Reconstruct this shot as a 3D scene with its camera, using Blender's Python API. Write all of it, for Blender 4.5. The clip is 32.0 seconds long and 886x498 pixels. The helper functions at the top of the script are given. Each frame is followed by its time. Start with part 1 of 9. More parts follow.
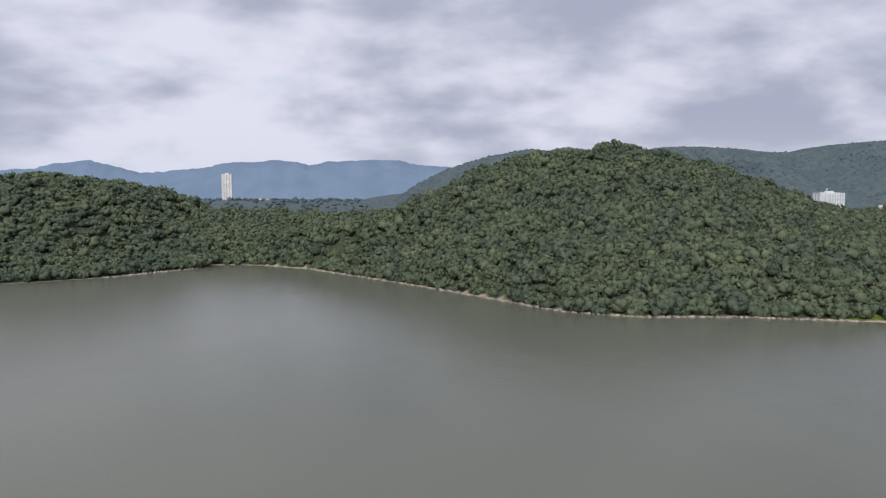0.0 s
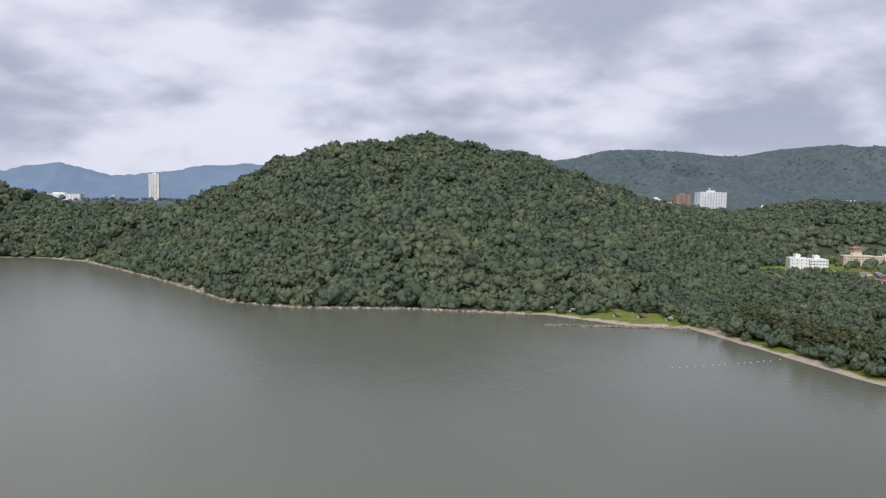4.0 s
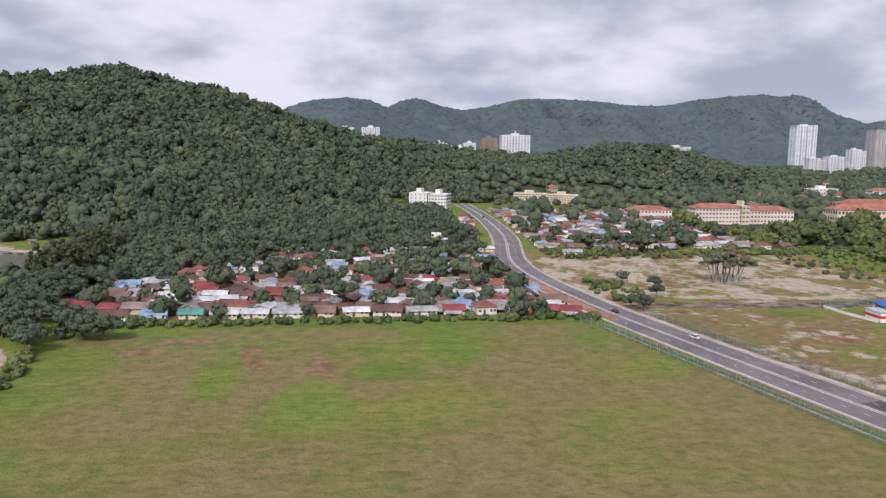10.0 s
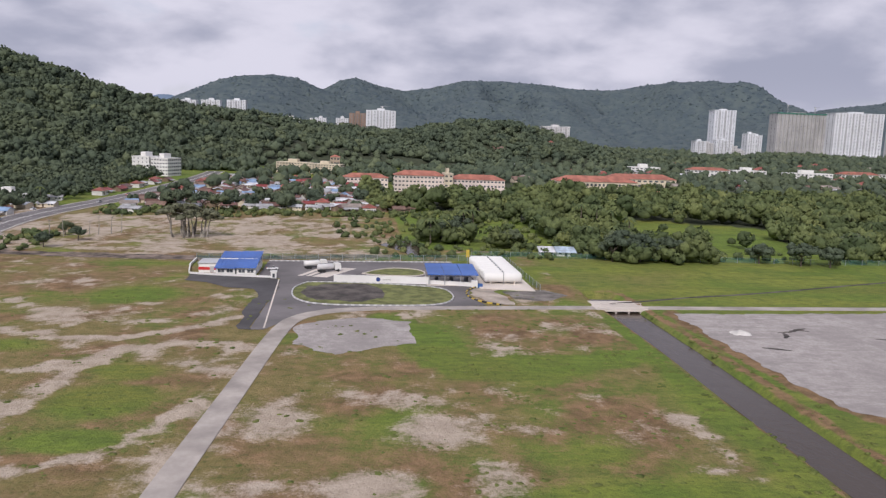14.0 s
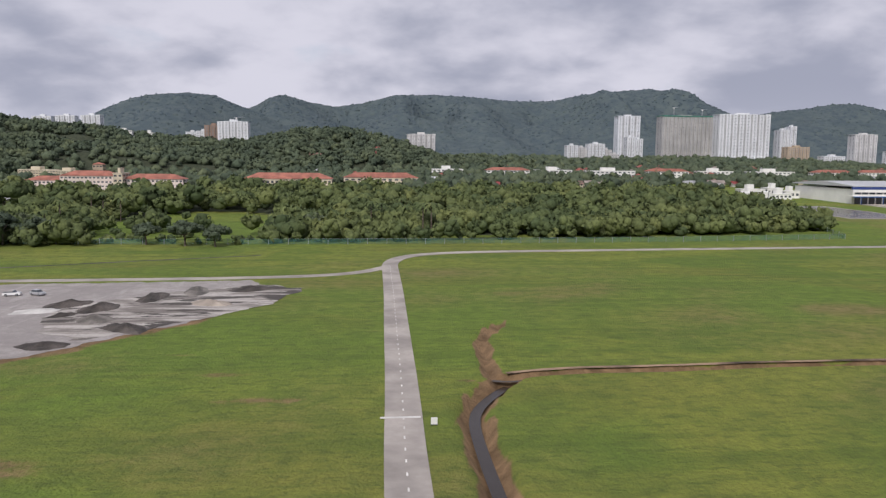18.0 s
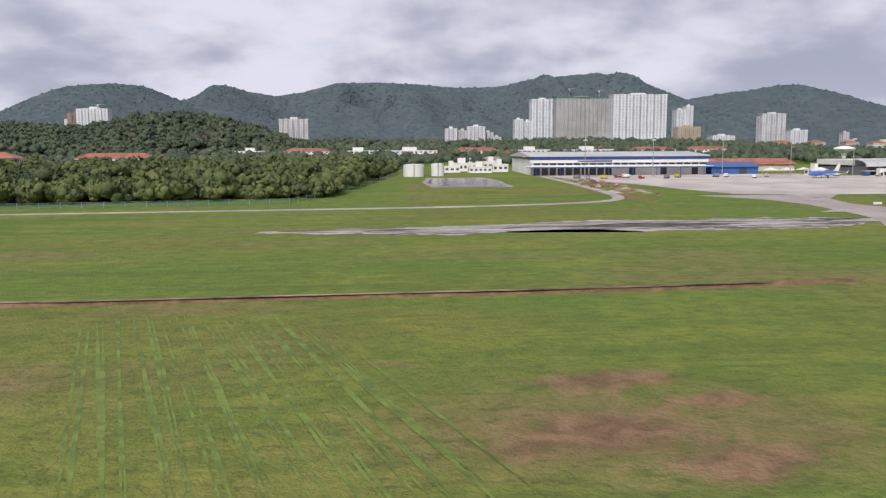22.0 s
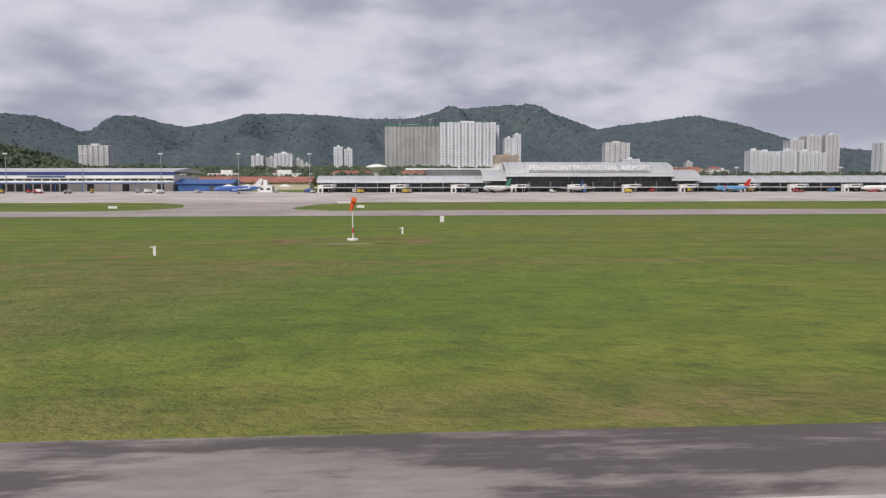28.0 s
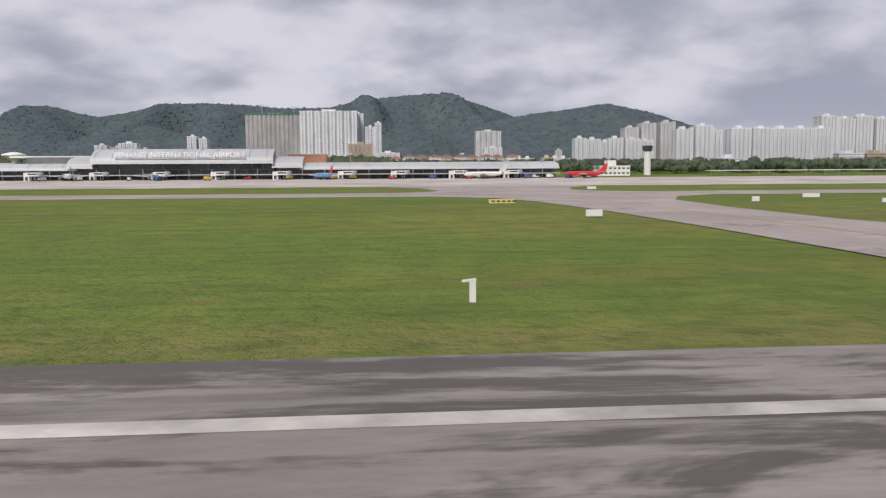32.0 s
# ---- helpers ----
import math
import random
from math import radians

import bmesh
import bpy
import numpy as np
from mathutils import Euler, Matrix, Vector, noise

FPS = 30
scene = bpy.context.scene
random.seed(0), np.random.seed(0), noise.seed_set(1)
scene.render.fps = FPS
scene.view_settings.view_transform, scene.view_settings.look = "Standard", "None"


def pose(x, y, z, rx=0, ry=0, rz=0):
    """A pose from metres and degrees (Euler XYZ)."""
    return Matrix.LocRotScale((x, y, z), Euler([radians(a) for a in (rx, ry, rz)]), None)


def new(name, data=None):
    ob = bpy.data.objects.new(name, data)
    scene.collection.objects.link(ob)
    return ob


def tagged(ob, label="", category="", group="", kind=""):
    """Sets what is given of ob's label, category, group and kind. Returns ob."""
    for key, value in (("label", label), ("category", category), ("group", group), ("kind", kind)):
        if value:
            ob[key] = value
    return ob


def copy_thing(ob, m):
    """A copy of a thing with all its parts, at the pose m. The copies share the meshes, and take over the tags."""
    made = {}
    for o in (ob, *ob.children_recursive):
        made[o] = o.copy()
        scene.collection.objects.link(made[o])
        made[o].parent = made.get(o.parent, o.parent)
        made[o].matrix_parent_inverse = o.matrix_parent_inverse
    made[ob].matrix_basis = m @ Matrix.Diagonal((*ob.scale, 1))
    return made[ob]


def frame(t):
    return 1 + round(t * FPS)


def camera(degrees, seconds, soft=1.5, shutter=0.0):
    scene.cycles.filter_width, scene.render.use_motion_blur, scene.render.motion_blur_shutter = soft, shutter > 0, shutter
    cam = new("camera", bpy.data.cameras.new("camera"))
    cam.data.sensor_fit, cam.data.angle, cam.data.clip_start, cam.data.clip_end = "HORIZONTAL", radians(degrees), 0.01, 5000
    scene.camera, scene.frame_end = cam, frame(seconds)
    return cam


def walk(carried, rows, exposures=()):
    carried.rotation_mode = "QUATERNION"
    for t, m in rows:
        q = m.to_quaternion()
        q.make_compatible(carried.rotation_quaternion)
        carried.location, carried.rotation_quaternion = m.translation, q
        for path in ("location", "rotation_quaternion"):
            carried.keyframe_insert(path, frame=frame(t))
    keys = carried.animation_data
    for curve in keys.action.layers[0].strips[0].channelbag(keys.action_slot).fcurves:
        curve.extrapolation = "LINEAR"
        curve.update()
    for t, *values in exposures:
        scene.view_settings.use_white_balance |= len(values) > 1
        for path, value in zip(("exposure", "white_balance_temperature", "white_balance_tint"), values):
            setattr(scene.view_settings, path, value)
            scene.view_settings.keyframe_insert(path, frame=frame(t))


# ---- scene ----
cam = camera(60.51, 32.0, soft=1.3)
PATH = [
    (0.0, pose(-0.00, 0.00, 58.18, 85.28, -0.35, -8.42)),
    (0.5, pose(19.53, -0.14, 57.01, 85.42, -0.55, -8.79)),
    (1.0, pose(39.06, -0.28, 55.85, 85.58, -0.75, -8.68)),
    (1.5, pose(58.60, -0.43, 54.69, 85.42, -0.80, -8.45)),
    (2.0, pose(78.13, -0.59, 53.54, 85.46, -0.73, -8.24)),
    (2.5, pose(97.65, -0.75, 52.39, 85.28, -0.67, -8.01)),
    (3.0, pose(117.09, -0.94, 51.20, 85.46, -0.68, -7.84)),
    (3.5, pose(136.56, -1.14, 49.98, 85.64, -0.69, -7.68)),
    (4.0, pose(156.01, -1.34, 48.76, 85.82, -0.70, -7.51)),
    (4.5, pose(175.41, -1.54, 47.58, 86.00, -0.71, -7.34)),
    (5.0, pose(194.55, -1.77, 46.49, 85.94, -0.66, -7.75)),
    (5.5, pose(213.64, -2.02, 45.42, 85.80, -0.59, -7.67)),
    (6.0, pose(232.67, -2.27, 44.40, 85.86, -0.40, -7.67)),
    (6.5, pose(251.65, -2.53, 43.41, 86.06, -0.51, -7.74)),
    (7.0, pose(270.58, -2.80, 42.45, 86.11, -0.50, -7.71)),
    (7.5, pose(289.47, -3.07, 41.47, 86.19, -0.49, -7.51)),
    (8.0, pose(308.29, -3.33, 40.47, 85.74, -0.49, -7.42)),
    (8.5, pose(327.05, -3.58, 39.47, 85.27, -0.67, -7.35)),
    (9.0, pose(345.76, -3.81, 38.48, 83.87, -0.75, -7.43)),
    (9.5, pose(364.42, -4.01, 37.48, 82.83, -0.92, -7.22)),
    (10.0, pose(383.07, -4.19, 36.49, 82.62, -0.89, -6.80)),
    (10.5, pose(401.70, -4.33, 35.52, 82.50, -0.95, -7.39)),
    (11.0, pose(420.35, -4.44, 34.56, 82.55, -1.29, -7.47)),
    (11.5, pose(439.03, -4.52, 33.60, 82.57, -1.45, -7.30)),
    (12.0, pose(457.77, -4.60, 32.64, 82.85, -1.38, -6.89)),
    (12.5, pose(476.56, -4.67, 31.66, 82.37, -1.54, -6.55)),
    (13.0, pose(495.37, -4.74, 30.66, 81.75, -1.71, -6.19)),
    (13.5, pose(514.18, -4.82, 29.62, 81.46, -1.93, -6.25)),
    (14.0, pose(532.96, -4.92, 28.52, 81.66, -1.95, -6.02)),
    (14.5, pose(551.68, -5.01, 27.39, 81.81, -1.90, -5.81)),
    (15.0, pose(570.35, -5.11, 26.30, 81.76, -1.48, -5.11)),
    (15.5, pose(589.00, -5.19, 25.24, 81.81, -1.39, -5.08)),
    (16.0, pose(607.50, -5.20, 24.25, 82.24, -1.17, -5.06)),
    (16.5, pose(625.98, -5.20, 23.27, 82.68, -0.95, -5.03)),
    (17.0, pose(644.45, -5.20, 22.29, 83.11, -0.73, -5.01)),
    (17.5, pose(662.91, -5.19, 21.33, 83.54, -0.51, -4.98)),
    (18.0, pose(681.25, -5.09, 20.54, 83.10, -0.55, -5.84)),
    (18.5, pose(699.55, -4.96, 19.72, 82.37, -0.40, -5.92)),
    (19.0, pose(717.79, -4.82, 18.88, 82.20, -0.16, -5.52)),
    (19.5, pose(736.01, -4.64, 18.04, 82.02, 0.09, -5.18)),
    (20.0, pose(754.22, -4.44, 17.15, 81.54, 0.21, -5.18)),
    (20.5, pose(772.43, -4.20, 16.20, 81.22, 0.09, -4.85)),
    (21.0, pose(790.64, -3.94, 15.21, 81.16, 0.20, -5.01)),
    (21.5, pose(808.85, -3.66, 14.21, 81.73, 0.18, -5.04)),
    (22.0, pose(827.08, -3.35, 13.24, 82.47, 0.29, -4.92)),
    (22.5, pose(845.32, -3.02, 12.31, 83.00, 0.48, -4.48)),
    (23.0, pose(863.58, -2.68, 11.44, 82.72, 0.64, -4.77)),
    (23.5, pose(881.89, -2.33, 10.61, 81.78, 0.74, -5.11)),
    (24.0, pose(900.27, -1.99, 9.79, 81.73, 0.63, -5.56)),
    (24.5, pose(918.67, -1.67, 9.02, 82.12, 0.58, -5.58)),
    (25.0, pose(937.09, -1.37, 8.30, 82.28, 0.42, -5.98)),
    (25.5, pose(955.50, -1.08, 7.61, 82.62, -0.00, -5.90)),
    (26.0, pose(973.75, -0.90, 7.07, 83.17, -0.09, -5.42)),
    (26.5, pose(991.99, -0.74, 6.52, 83.73, -0.18, -4.94)),
    (27.0, pose(1010.23, -0.58, 5.98, 84.28, -0.26, -4.46)),
    (27.5, pose(1028.46, -0.42, 5.47, 84.84, -0.35, -3.98)),
    (28.0, pose(1046.59, -0.34, 5.16, 85.07, 0.07, -3.81)),
    (28.5, pose(1064.71, -0.28, 4.91, 84.71, 0.28, -3.49)),
    (29.0, pose(1082.82, -0.22, 4.75, 84.13, 0.16, -4.18)),
    (29.5, pose(1100.91, -0.17, 4.55, 84.80, 0.35, -3.84)),
    (30.0, pose(1118.98, -0.13, 4.36, 84.93, 0.16, -4.59)),
    (30.5, pose(1137.04, -0.09, 4.23, 84.70, 0.21, -4.91)),
    (31.0, pose(1155.08, -0.06, 4.10, 84.46, 0.11, -4.84)),
    (31.5, pose(1173.11, -0.03, 3.90, 84.26, 0.29, -4.66)),
    (32.0, pose(1191.14, -0.00, 3.69, 84.33, 0.33, -4.68)),
]
walk(cam, PATH, [(0.0, 0.10, 6200, 11), (3.0, 0.17, 6200, 11), (8.0, 0.18, 6250, 13), (10.5, 0.20, 6300, 16), (13.0, 0.10, 6300, 16), (15.0, -0.05, 6300, 15), (18.0, -0.06, 6350, 13), (19.0, 0.10, 6400, 13), (20.0, 0.14, 6400, 12), (22.0, 0.10, 6350, 13), (23.0, 0.08, 6350, 13), (24.0, 0.04, 6350, 13), (25.0, -0.38, 6400, 12), (26.5, -0.25, 6400, 12), (28.0, -0.12, 6450, 12), (29.0, -0.14, 6500, 13), (30.0, 0.0, 6650, 14), (31.0, 0.08, 6600, 15), (32.0, -0.08, 6500, 12)])
# ---- sky and sun: bright overcast, high soft sun behind the camera ----
SUN_EL, SUN_AZ = 41.0, 200.0
world = bpy.data.worlds.new("sky")
scene.world = world
world.use_nodes = True
wn, wl = world.node_tree.nodes, world.node_tree.links
wn.clear()


def wnode(kind, **values):
    n = wn.new(kind)
    for k, v in values.items():
        n.inputs[int(k[1:])].default_value = v
    return n


def wmath(op, a, b=None, c=None):
    n = wn.new("ShaderNodeMath")
    n.operation = op
    for i, v in enumerate((a, b, c)):
        if v is None:
            continue
        if isinstance(v, (int, float)):
            n.inputs[i].default_value = v
        else:
            wl.new(v, n.inputs[i])
    return n.outputs[0]


def wmix(fac, a, b):
    n = wn.new("ShaderNodeMix")
    n.data_type = "RGBA"
    wl.new(fac, n.inputs[0])
    for i, v in ((6, a), (7, b)):
        if isinstance(v, tuple):
            n.inputs[i].default_value = v
        else:
            wl.new(v, n.inputs[i])
    return n.outputs[2]


def wramp(fac, lo, hi):
    n = wn.new("ShaderNodeMapRange")
    n.interpolation_type = "SMOOTHSTEP"
    wl.new(fac, n.inputs[0])
    n.inputs[1].default_value, n.inputs[2].default_value = lo, hi
    return n.outputs[0]


sky = wn.new("ShaderNodeTexSky")
sky.sky_type = "NISHITA"
sky.sun_disc = False
sky.sun_elevation, sky.sun_rotation = radians(SUN_EL), radians(SUN_AZ)
sky.dust_density, sky.air_density = 2.0, 1.0
coord = wn.new("ShaderNodeTexCoord")
sep = wn.new("ShaderNodeSeparateXYZ")
wl.new(coord.outputs["Generated"], sep.inputs[0])
# the cloud deck lies overhead and runs together towards the horizon
deck = wmath("ADD", wmath("MAXIMUM", sep.outputs[2], 0.0), 0.42)
flat = wn.new("ShaderNodeCombineXYZ")
wl.new(wmath("DIVIDE", sep.outputs[0], deck), flat.inputs[0])
wl.new(wmath("DIVIDE", sep.outputs[1], deck), flat.inputs[1])
wl.new(wmath("MULTIPLY", sep.outputs[2], 2.0), flat.inputs[2])


def cloud(scale, detail, rough, shift, warp=0.6):
    m = wn.new("ShaderNodeMapping")
    m.inputs[1].default_value = shift
    wl.new(flat.outputs[0], m.inputs[0])
    n = wn.new("ShaderNodeTexNoise")
    n.inputs["Scale"].default_value, n.inputs["Detail"].default_value = scale, detail
    n.inputs["Roughness"].default_value, n.inputs["Distortion"].default_value = rough, warp
    wl.new(m.outputs[0], n.inputs["Vector"])
    return n.outputs["Fac"]


big = cloud(1.9, 3.5, 0.45, (3.1, 1.7, 0.4), 0.15)
fine = cloud(4.4, 5.0, 0.50, (0.3, 5.2, 0.0), 0.1)
blend = wmath("ADD", wmath("MULTIPLY", big, 0.56), wmath("MULTIPLY", fine, 0.44))
# clouds are brightened towards the west to fit the camera's view
blend = wmath("ADD", blend, wmath("MULTIPLY", wmath("SUBTRACT", 0.12, sep.outputs[0]), 0.13))
grey = wramp(blend, 0.385, 0.60)
gap = wramp(cloud(2.6, 5.0, 0.5, (7.7, 2.2, 0.0), 0.3), 0.60, 0.72)
clouds = wmix(grey, (0.385, 0.405, 0.495, 1), (0.72, 0.715, 0.79, 1))
nishita = wn.new("ShaderNodeMix")
nishita.data_type, nishita.blend_type = "RGBA", "MULTIPLY"
nishita.inputs[0].default_value = 1.0
wl.new(sky.outputs[0], nishita.inputs[6])
nishita.inputs[7].default_value = (0.11, 0.11, 0.11, 1)
seen = wmix(wmath("MULTIPLY", gap, 0.30), clouds, nishita.outputs[2])
low = wramp(sep.outputs[2], 0.10, -0.01)
seen = wmix(wmath("MULTIPLY", low, 0.45), seen, (0.62, 0.63, 0.715, 1))
bg = wn.new("ShaderNodeBackground")
bg.inputs[1].default_value = 0.98
wl.new(seen, bg.inputs[0])
wl.new(bg.outputs[0], wn.new("ShaderNodeOutputWorld").inputs[0])

sun = new("sun", bpy.data.lights.new("sun", "SUN"))
sun.data.energy, sun.data.angle, sun.data.color = 2.6, radians(11), (1.0, 0.95, 0.87)
sun.rotation_euler = (radians(90 - SUN_EL), 0, radians(180 - SUN_AZ))

# ---- materials ----
def nmat(name):
    m = bpy.data.materials.new(name)
    m.use_nodes = True
    nt = m.node_tree
    return m, nt, nt.nodes["Principled BSDF"]


def n_noise(nt, scale, detail=4.0, rough=0.55, coord="Object", warp=0.0, stretch=None):
    tc = nt.nodes.new("ShaderNodeTexCoord")
    src = tc.outputs[coord]
    if stretch:
        mp = nt.nodes.new("ShaderNodeMapping")
        mp.inputs[3].default_value = stretch
        nt.links.new(src, mp.inputs[0])
        src = mp.outputs[0]
    n = nt.nodes.new("ShaderNodeTexNoise")
    n.inputs["Scale"].default_value, n.inputs["Detail"].default_value = scale, detail
    n.inputs["Roughness"].default_value, n.inputs["Distortion"].default_value = rough, warp
    nt.links.new(src, n.inputs["Vector"])
    return n.outputs["Fac"]


def n_ramp(nt, fac, lo, hi, a=0.0, b=1.0):
    n = nt.nodes.new("ShaderNodeMapRange")
    n.interpolation_type = "SMOOTHSTEP"
    nt.links.new(fac, n.inputs[0])
    for i, v in enumerate((lo, hi, a, b)):
        n.inputs[i + 1].default_value = v
    return n.outputs[0]


def n_mix(nt, fac, a, b, mode="MIX"):
    n = nt.nodes.new("ShaderNodeMix")
    n.data_type, n.blend_type = "RGBA", mode
    if isinstance(fac, (int, float)):
        n.inputs[0].default_value = fac
    else:
        nt.links.new(fac, n.inputs[0])
    for i, v in ((6, a), (7, b)):
        if isinstance(v, tuple):
            n.inputs[i].default_value = (*v[:3], 1)
        else:
            nt.links.new(v, n.inputs[i])
    return n.outputs[2]


def n_math(nt, op, a, b=0.0):
    n = nt.nodes.new("ShaderNodeMath")
    n.operation = op
    for i, v in enumerate((a, b)):
        if isinstance(v, (int, float)):
            n.inputs[i].default_value = v
        else:
            nt.links.new(v, n.inputs[i])
    return n.outputs[0]


def n_bump(nt, height, strength, distance, bsdf):
    b = nt.nodes.new("ShaderNodeBump")
    b.inputs["Strength"].default_value, b.inputs["Distance"].default_value = strength, distance
    nt.links.new(height, b.inputs["Height"])
    nt.links.new(b.outputs[0], bsdf.inputs["Normal"])


def paint(name, colour, rough=0.6, metal=0.0, vary=0.12, scale=0.6, bump=0.0, random_tint=0.0):
    """A surface with grain at two scales; random_tint varies it from object to object."""
    m, nt, b = nmat(name)
    dark = tuple(c * (1 - 2.2 * vary) for c in colour)
    light = tuple(min(1, c * (1 + vary)) for c in colour)
    big = n_ramp(nt, n_noise(nt, scale * 0.35, 5), 0.32, 0.68)
    small = n_ramp(nt, n_noise(nt, scale * 4, 3), 0.3, 0.7)
    col = n_mix(nt, big, dark, light)
    col = n_mix(nt, n_math(nt, "MULTIPLY", small, 0.35), col, tuple(c * (1 - vary) for c in colour))
    if random_tint:
        info = nt.nodes.new("ShaderNodeObjectInfo")
        col = n_mix(nt, n_math(nt, "MULTIPLY", info.outputs["Random"], random_tint), col, tuple(c * 0.45 for c in colour))
    nt.links.new(col, b.inputs["Base Color"])
    b.inputs["Roughness"].default_value, b.inputs["Metallic"].default_value = rough, metal
    if bump:
        n_bump(nt, small, bump, 0.05, b)
    return m


def foliage(name, dark, mid, light, patch=0.02, gloss=0.85, deep=1.0):
    """Leaves: each tree has its own tint, each bough a little of its own, with drifts of kind over the wood."""
    m, nt, b = nmat(name)
    geo = nt.nodes.new("ShaderNodeNewGeometry")
    info = nt.nodes.new("ShaderNodeObjectInfo")
    at = nt.nodes.new("ShaderNodeAttribute")
    at.attribute_name = "tint"
    tree = n_math(nt, "FRACT", n_math(nt, "ADD", at.outputs["Fac"], info.outputs["Random"]))
    col = n_mix(nt, n_ramp(nt, tree, 0.0, 0.85), dark, mid)
    col = n_mix(nt, n_math(nt, "MULTIPLY", n_ramp(nt, tree, 0.86, 0.98), 0.75), col, light)
    drift = n_ramp(nt, n_noise(nt, patch, 4, 0.6), 0.42, 0.66)
    col = n_mix(nt, n_math(nt, "MULTIPLY", drift, 0.5), col, light)
    bough = n_ramp(nt, geo.outputs["Random Per Island"], 0.0, 1.0, 0.0, 0.30 * deep)
    col = n_mix(nt, bough, col, tuple(c * 0.55 for c in dark))
    grain = n_ramp(nt, n_noise(nt, 1.5, 5, 0.72), 0.32, 0.68)
    col = n_mix(nt, n_math(nt, "MULTIPLY", grain, 0.52 * deep), col, tuple(c * 0.55 for c in dark))
    nt.links.new(col, b.inputs["Base Color"])
    b.inputs["Roughness"].default_value = gloss
    b.inputs["Specular IOR Level"].default_value = 0.08
    n_bump(nt, n_noise(nt, 1.6, 4, 0.7), 0.7 * deep, 0.45, b)
    return m


M_FOREST = foliage("hill_forest_leaves", (0.080, 0.106, 0.074), (0.116, 0.147, 0.094), (0.172, 0.198, 0.106), 0.03)
M_MANGROVE = foliage("lowland_leaves", (0.080, 0.110, 0.052), (0.160, 0.196, 0.078), (0.240, 0.262, 0.096), 0.035)
# the ridge's blue distance haze is mixed into these leaf colours
M_FAR = foliage("hazed_forest_leaves", (0.080, 0.108, 0.127), (0.090, 0.118, 0.134), (0.118, 0.146, 0.138), 0.006, 0.95, 0.35)
M_BARK = paint("bark", (0.16, 0.13, 0.10), 0.9, vary=0.3, scale=3, bump=0.5)
M_PALE_BARK = paint("dead_wood", (0.34, 0.31, 0.27), 0.9, vary=0.3, scale=3, bump=0.5)
M_ROCK = paint("shore_rock", (0.33, 0.28, 0.23), 0.9, vary=0.35, scale=1.0, bump=0.6)
M_ASPHALT = paint("road_asphalt", (0.165, 0.152, 0.152), 0.85, vary=0.16, scale=0.25, bump=0.15)
M_NEW_ASPHALT = paint("fresh_asphalt", (0.075, 0.070, 0.072), 0.8, vary=0.2, scale=0.4, bump=0.15)
M_OLD_ROAD = paint("pale_track_surface", (0.40, 0.36, 0.325), 0.92, vary=0.16, scale=0.5, bump=0.2)
M_LINE = paint("road_marking", (0.72, 0.70, 0.66), 0.7, vary=0.12, scale=0.8)
M_YELLOW = paint("yellow_marking", (0.62, 0.45, 0.06), 0.7, vary=0.15, scale=0.8)
M_SIGNYELLOW = paint("faded_sign_yellow", (0.72, 0.60, 0.22), 0.6, vary=0.08, scale=0.8)
M_FADEDYELLOW = paint("faded_yellow_line", (0.56, 0.47, 0.17), 0.75, vary=0.25, scale=1.5)
M_BRICKRED = paint("red_road_coating", (0.36, 0.17, 0.11), 0.85, vary=0.2, scale=0.5)
M_CONCRETE = paint("apron_concrete", (0.52, 0.465, 0.42), 0.85, vary=0.14, scale=0.15, bump=0.1)
M_PAD = paint("pale_concrete", (0.62, 0.56, 0.50), 0.85, vary=0.10, scale=0.2, bump=0.1)
M_WHITE = paint("white_paint", (0.78, 0.77, 0.74), 0.55, vary=0.06, scale=0.3)
# white walls of the distant towers, bluish haze tinted into the colour
M_TOWERWHITE = paint("hazed_tower_white", (0.70, 0.715, 0.74), 0.6, vary=0.05, scale=0.2)
M_CREAM = paint("cream_render", (0.66, 0.58, 0.44), 0.7, vary=0.10, scale=0.3)
M_GREYWALL = paint("grey_render", (0.44, 0.43, 0.42), 0.75, vary=0.10, scale=0.2)
M_PALEGREY = paint("pale_grey_render", (0.62, 0.61, 0.61), 0.75, vary=0.08, scale=0.2)
M_PINKWHITE = paint("pinkish_render", (0.74, 0.64, 0.58), 0.7, vary=0.08, scale=0.3)
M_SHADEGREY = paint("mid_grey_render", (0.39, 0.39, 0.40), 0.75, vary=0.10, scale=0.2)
M_TAN = paint("tan_render", (0.48, 0.38, 0.28), 0.75, vary=0.10, scale=0.2)
M_BROWNWALL = paint("brown_render", (0.30, 0.21, 0.16), 0.75, vary=0.12, scale=0.2)
M_GLASS = paint("dark_window_glass", (0.09, 0.10, 0.115), 0.12, vary=0.2, scale=0.3)
M_FARGLASS = paint("grey_window_glass", (0.24, 0.26, 0.29), 0.2, vary=0.2, scale=0.3)
M_TERRACOTTA = paint("terracotta_tile", (0.43, 0.165, 0.115), 0.8, vary=0.2, scale=0.7, random_tint=0.4)
M_METAL = paint("grey_metal", (0.42, 0.43, 0.44), 0.4, 0.6, vary=0.1, scale=0.5)
M_DARKMETAL = paint("dark_metal", (0.08, 0.08, 0.085), 0.5, 0.4, vary=0.15, scale=0.5)
M_BLUE = paint("blue_sheet_roof", (0.045, 0.13, 0.42), 0.45, vary=0.12, scale=0.6)
M_NAVY = paint("navy_paint", (0.03, 0.06, 0.22), 0.5, vary=0.1, scale=0.4)
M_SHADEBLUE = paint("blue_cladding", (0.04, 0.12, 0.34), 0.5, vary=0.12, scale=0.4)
M_ORANGE = paint("orange_fabric", (0.75, 0.12, 0.03), 0.8, vary=0.12, scale=2)
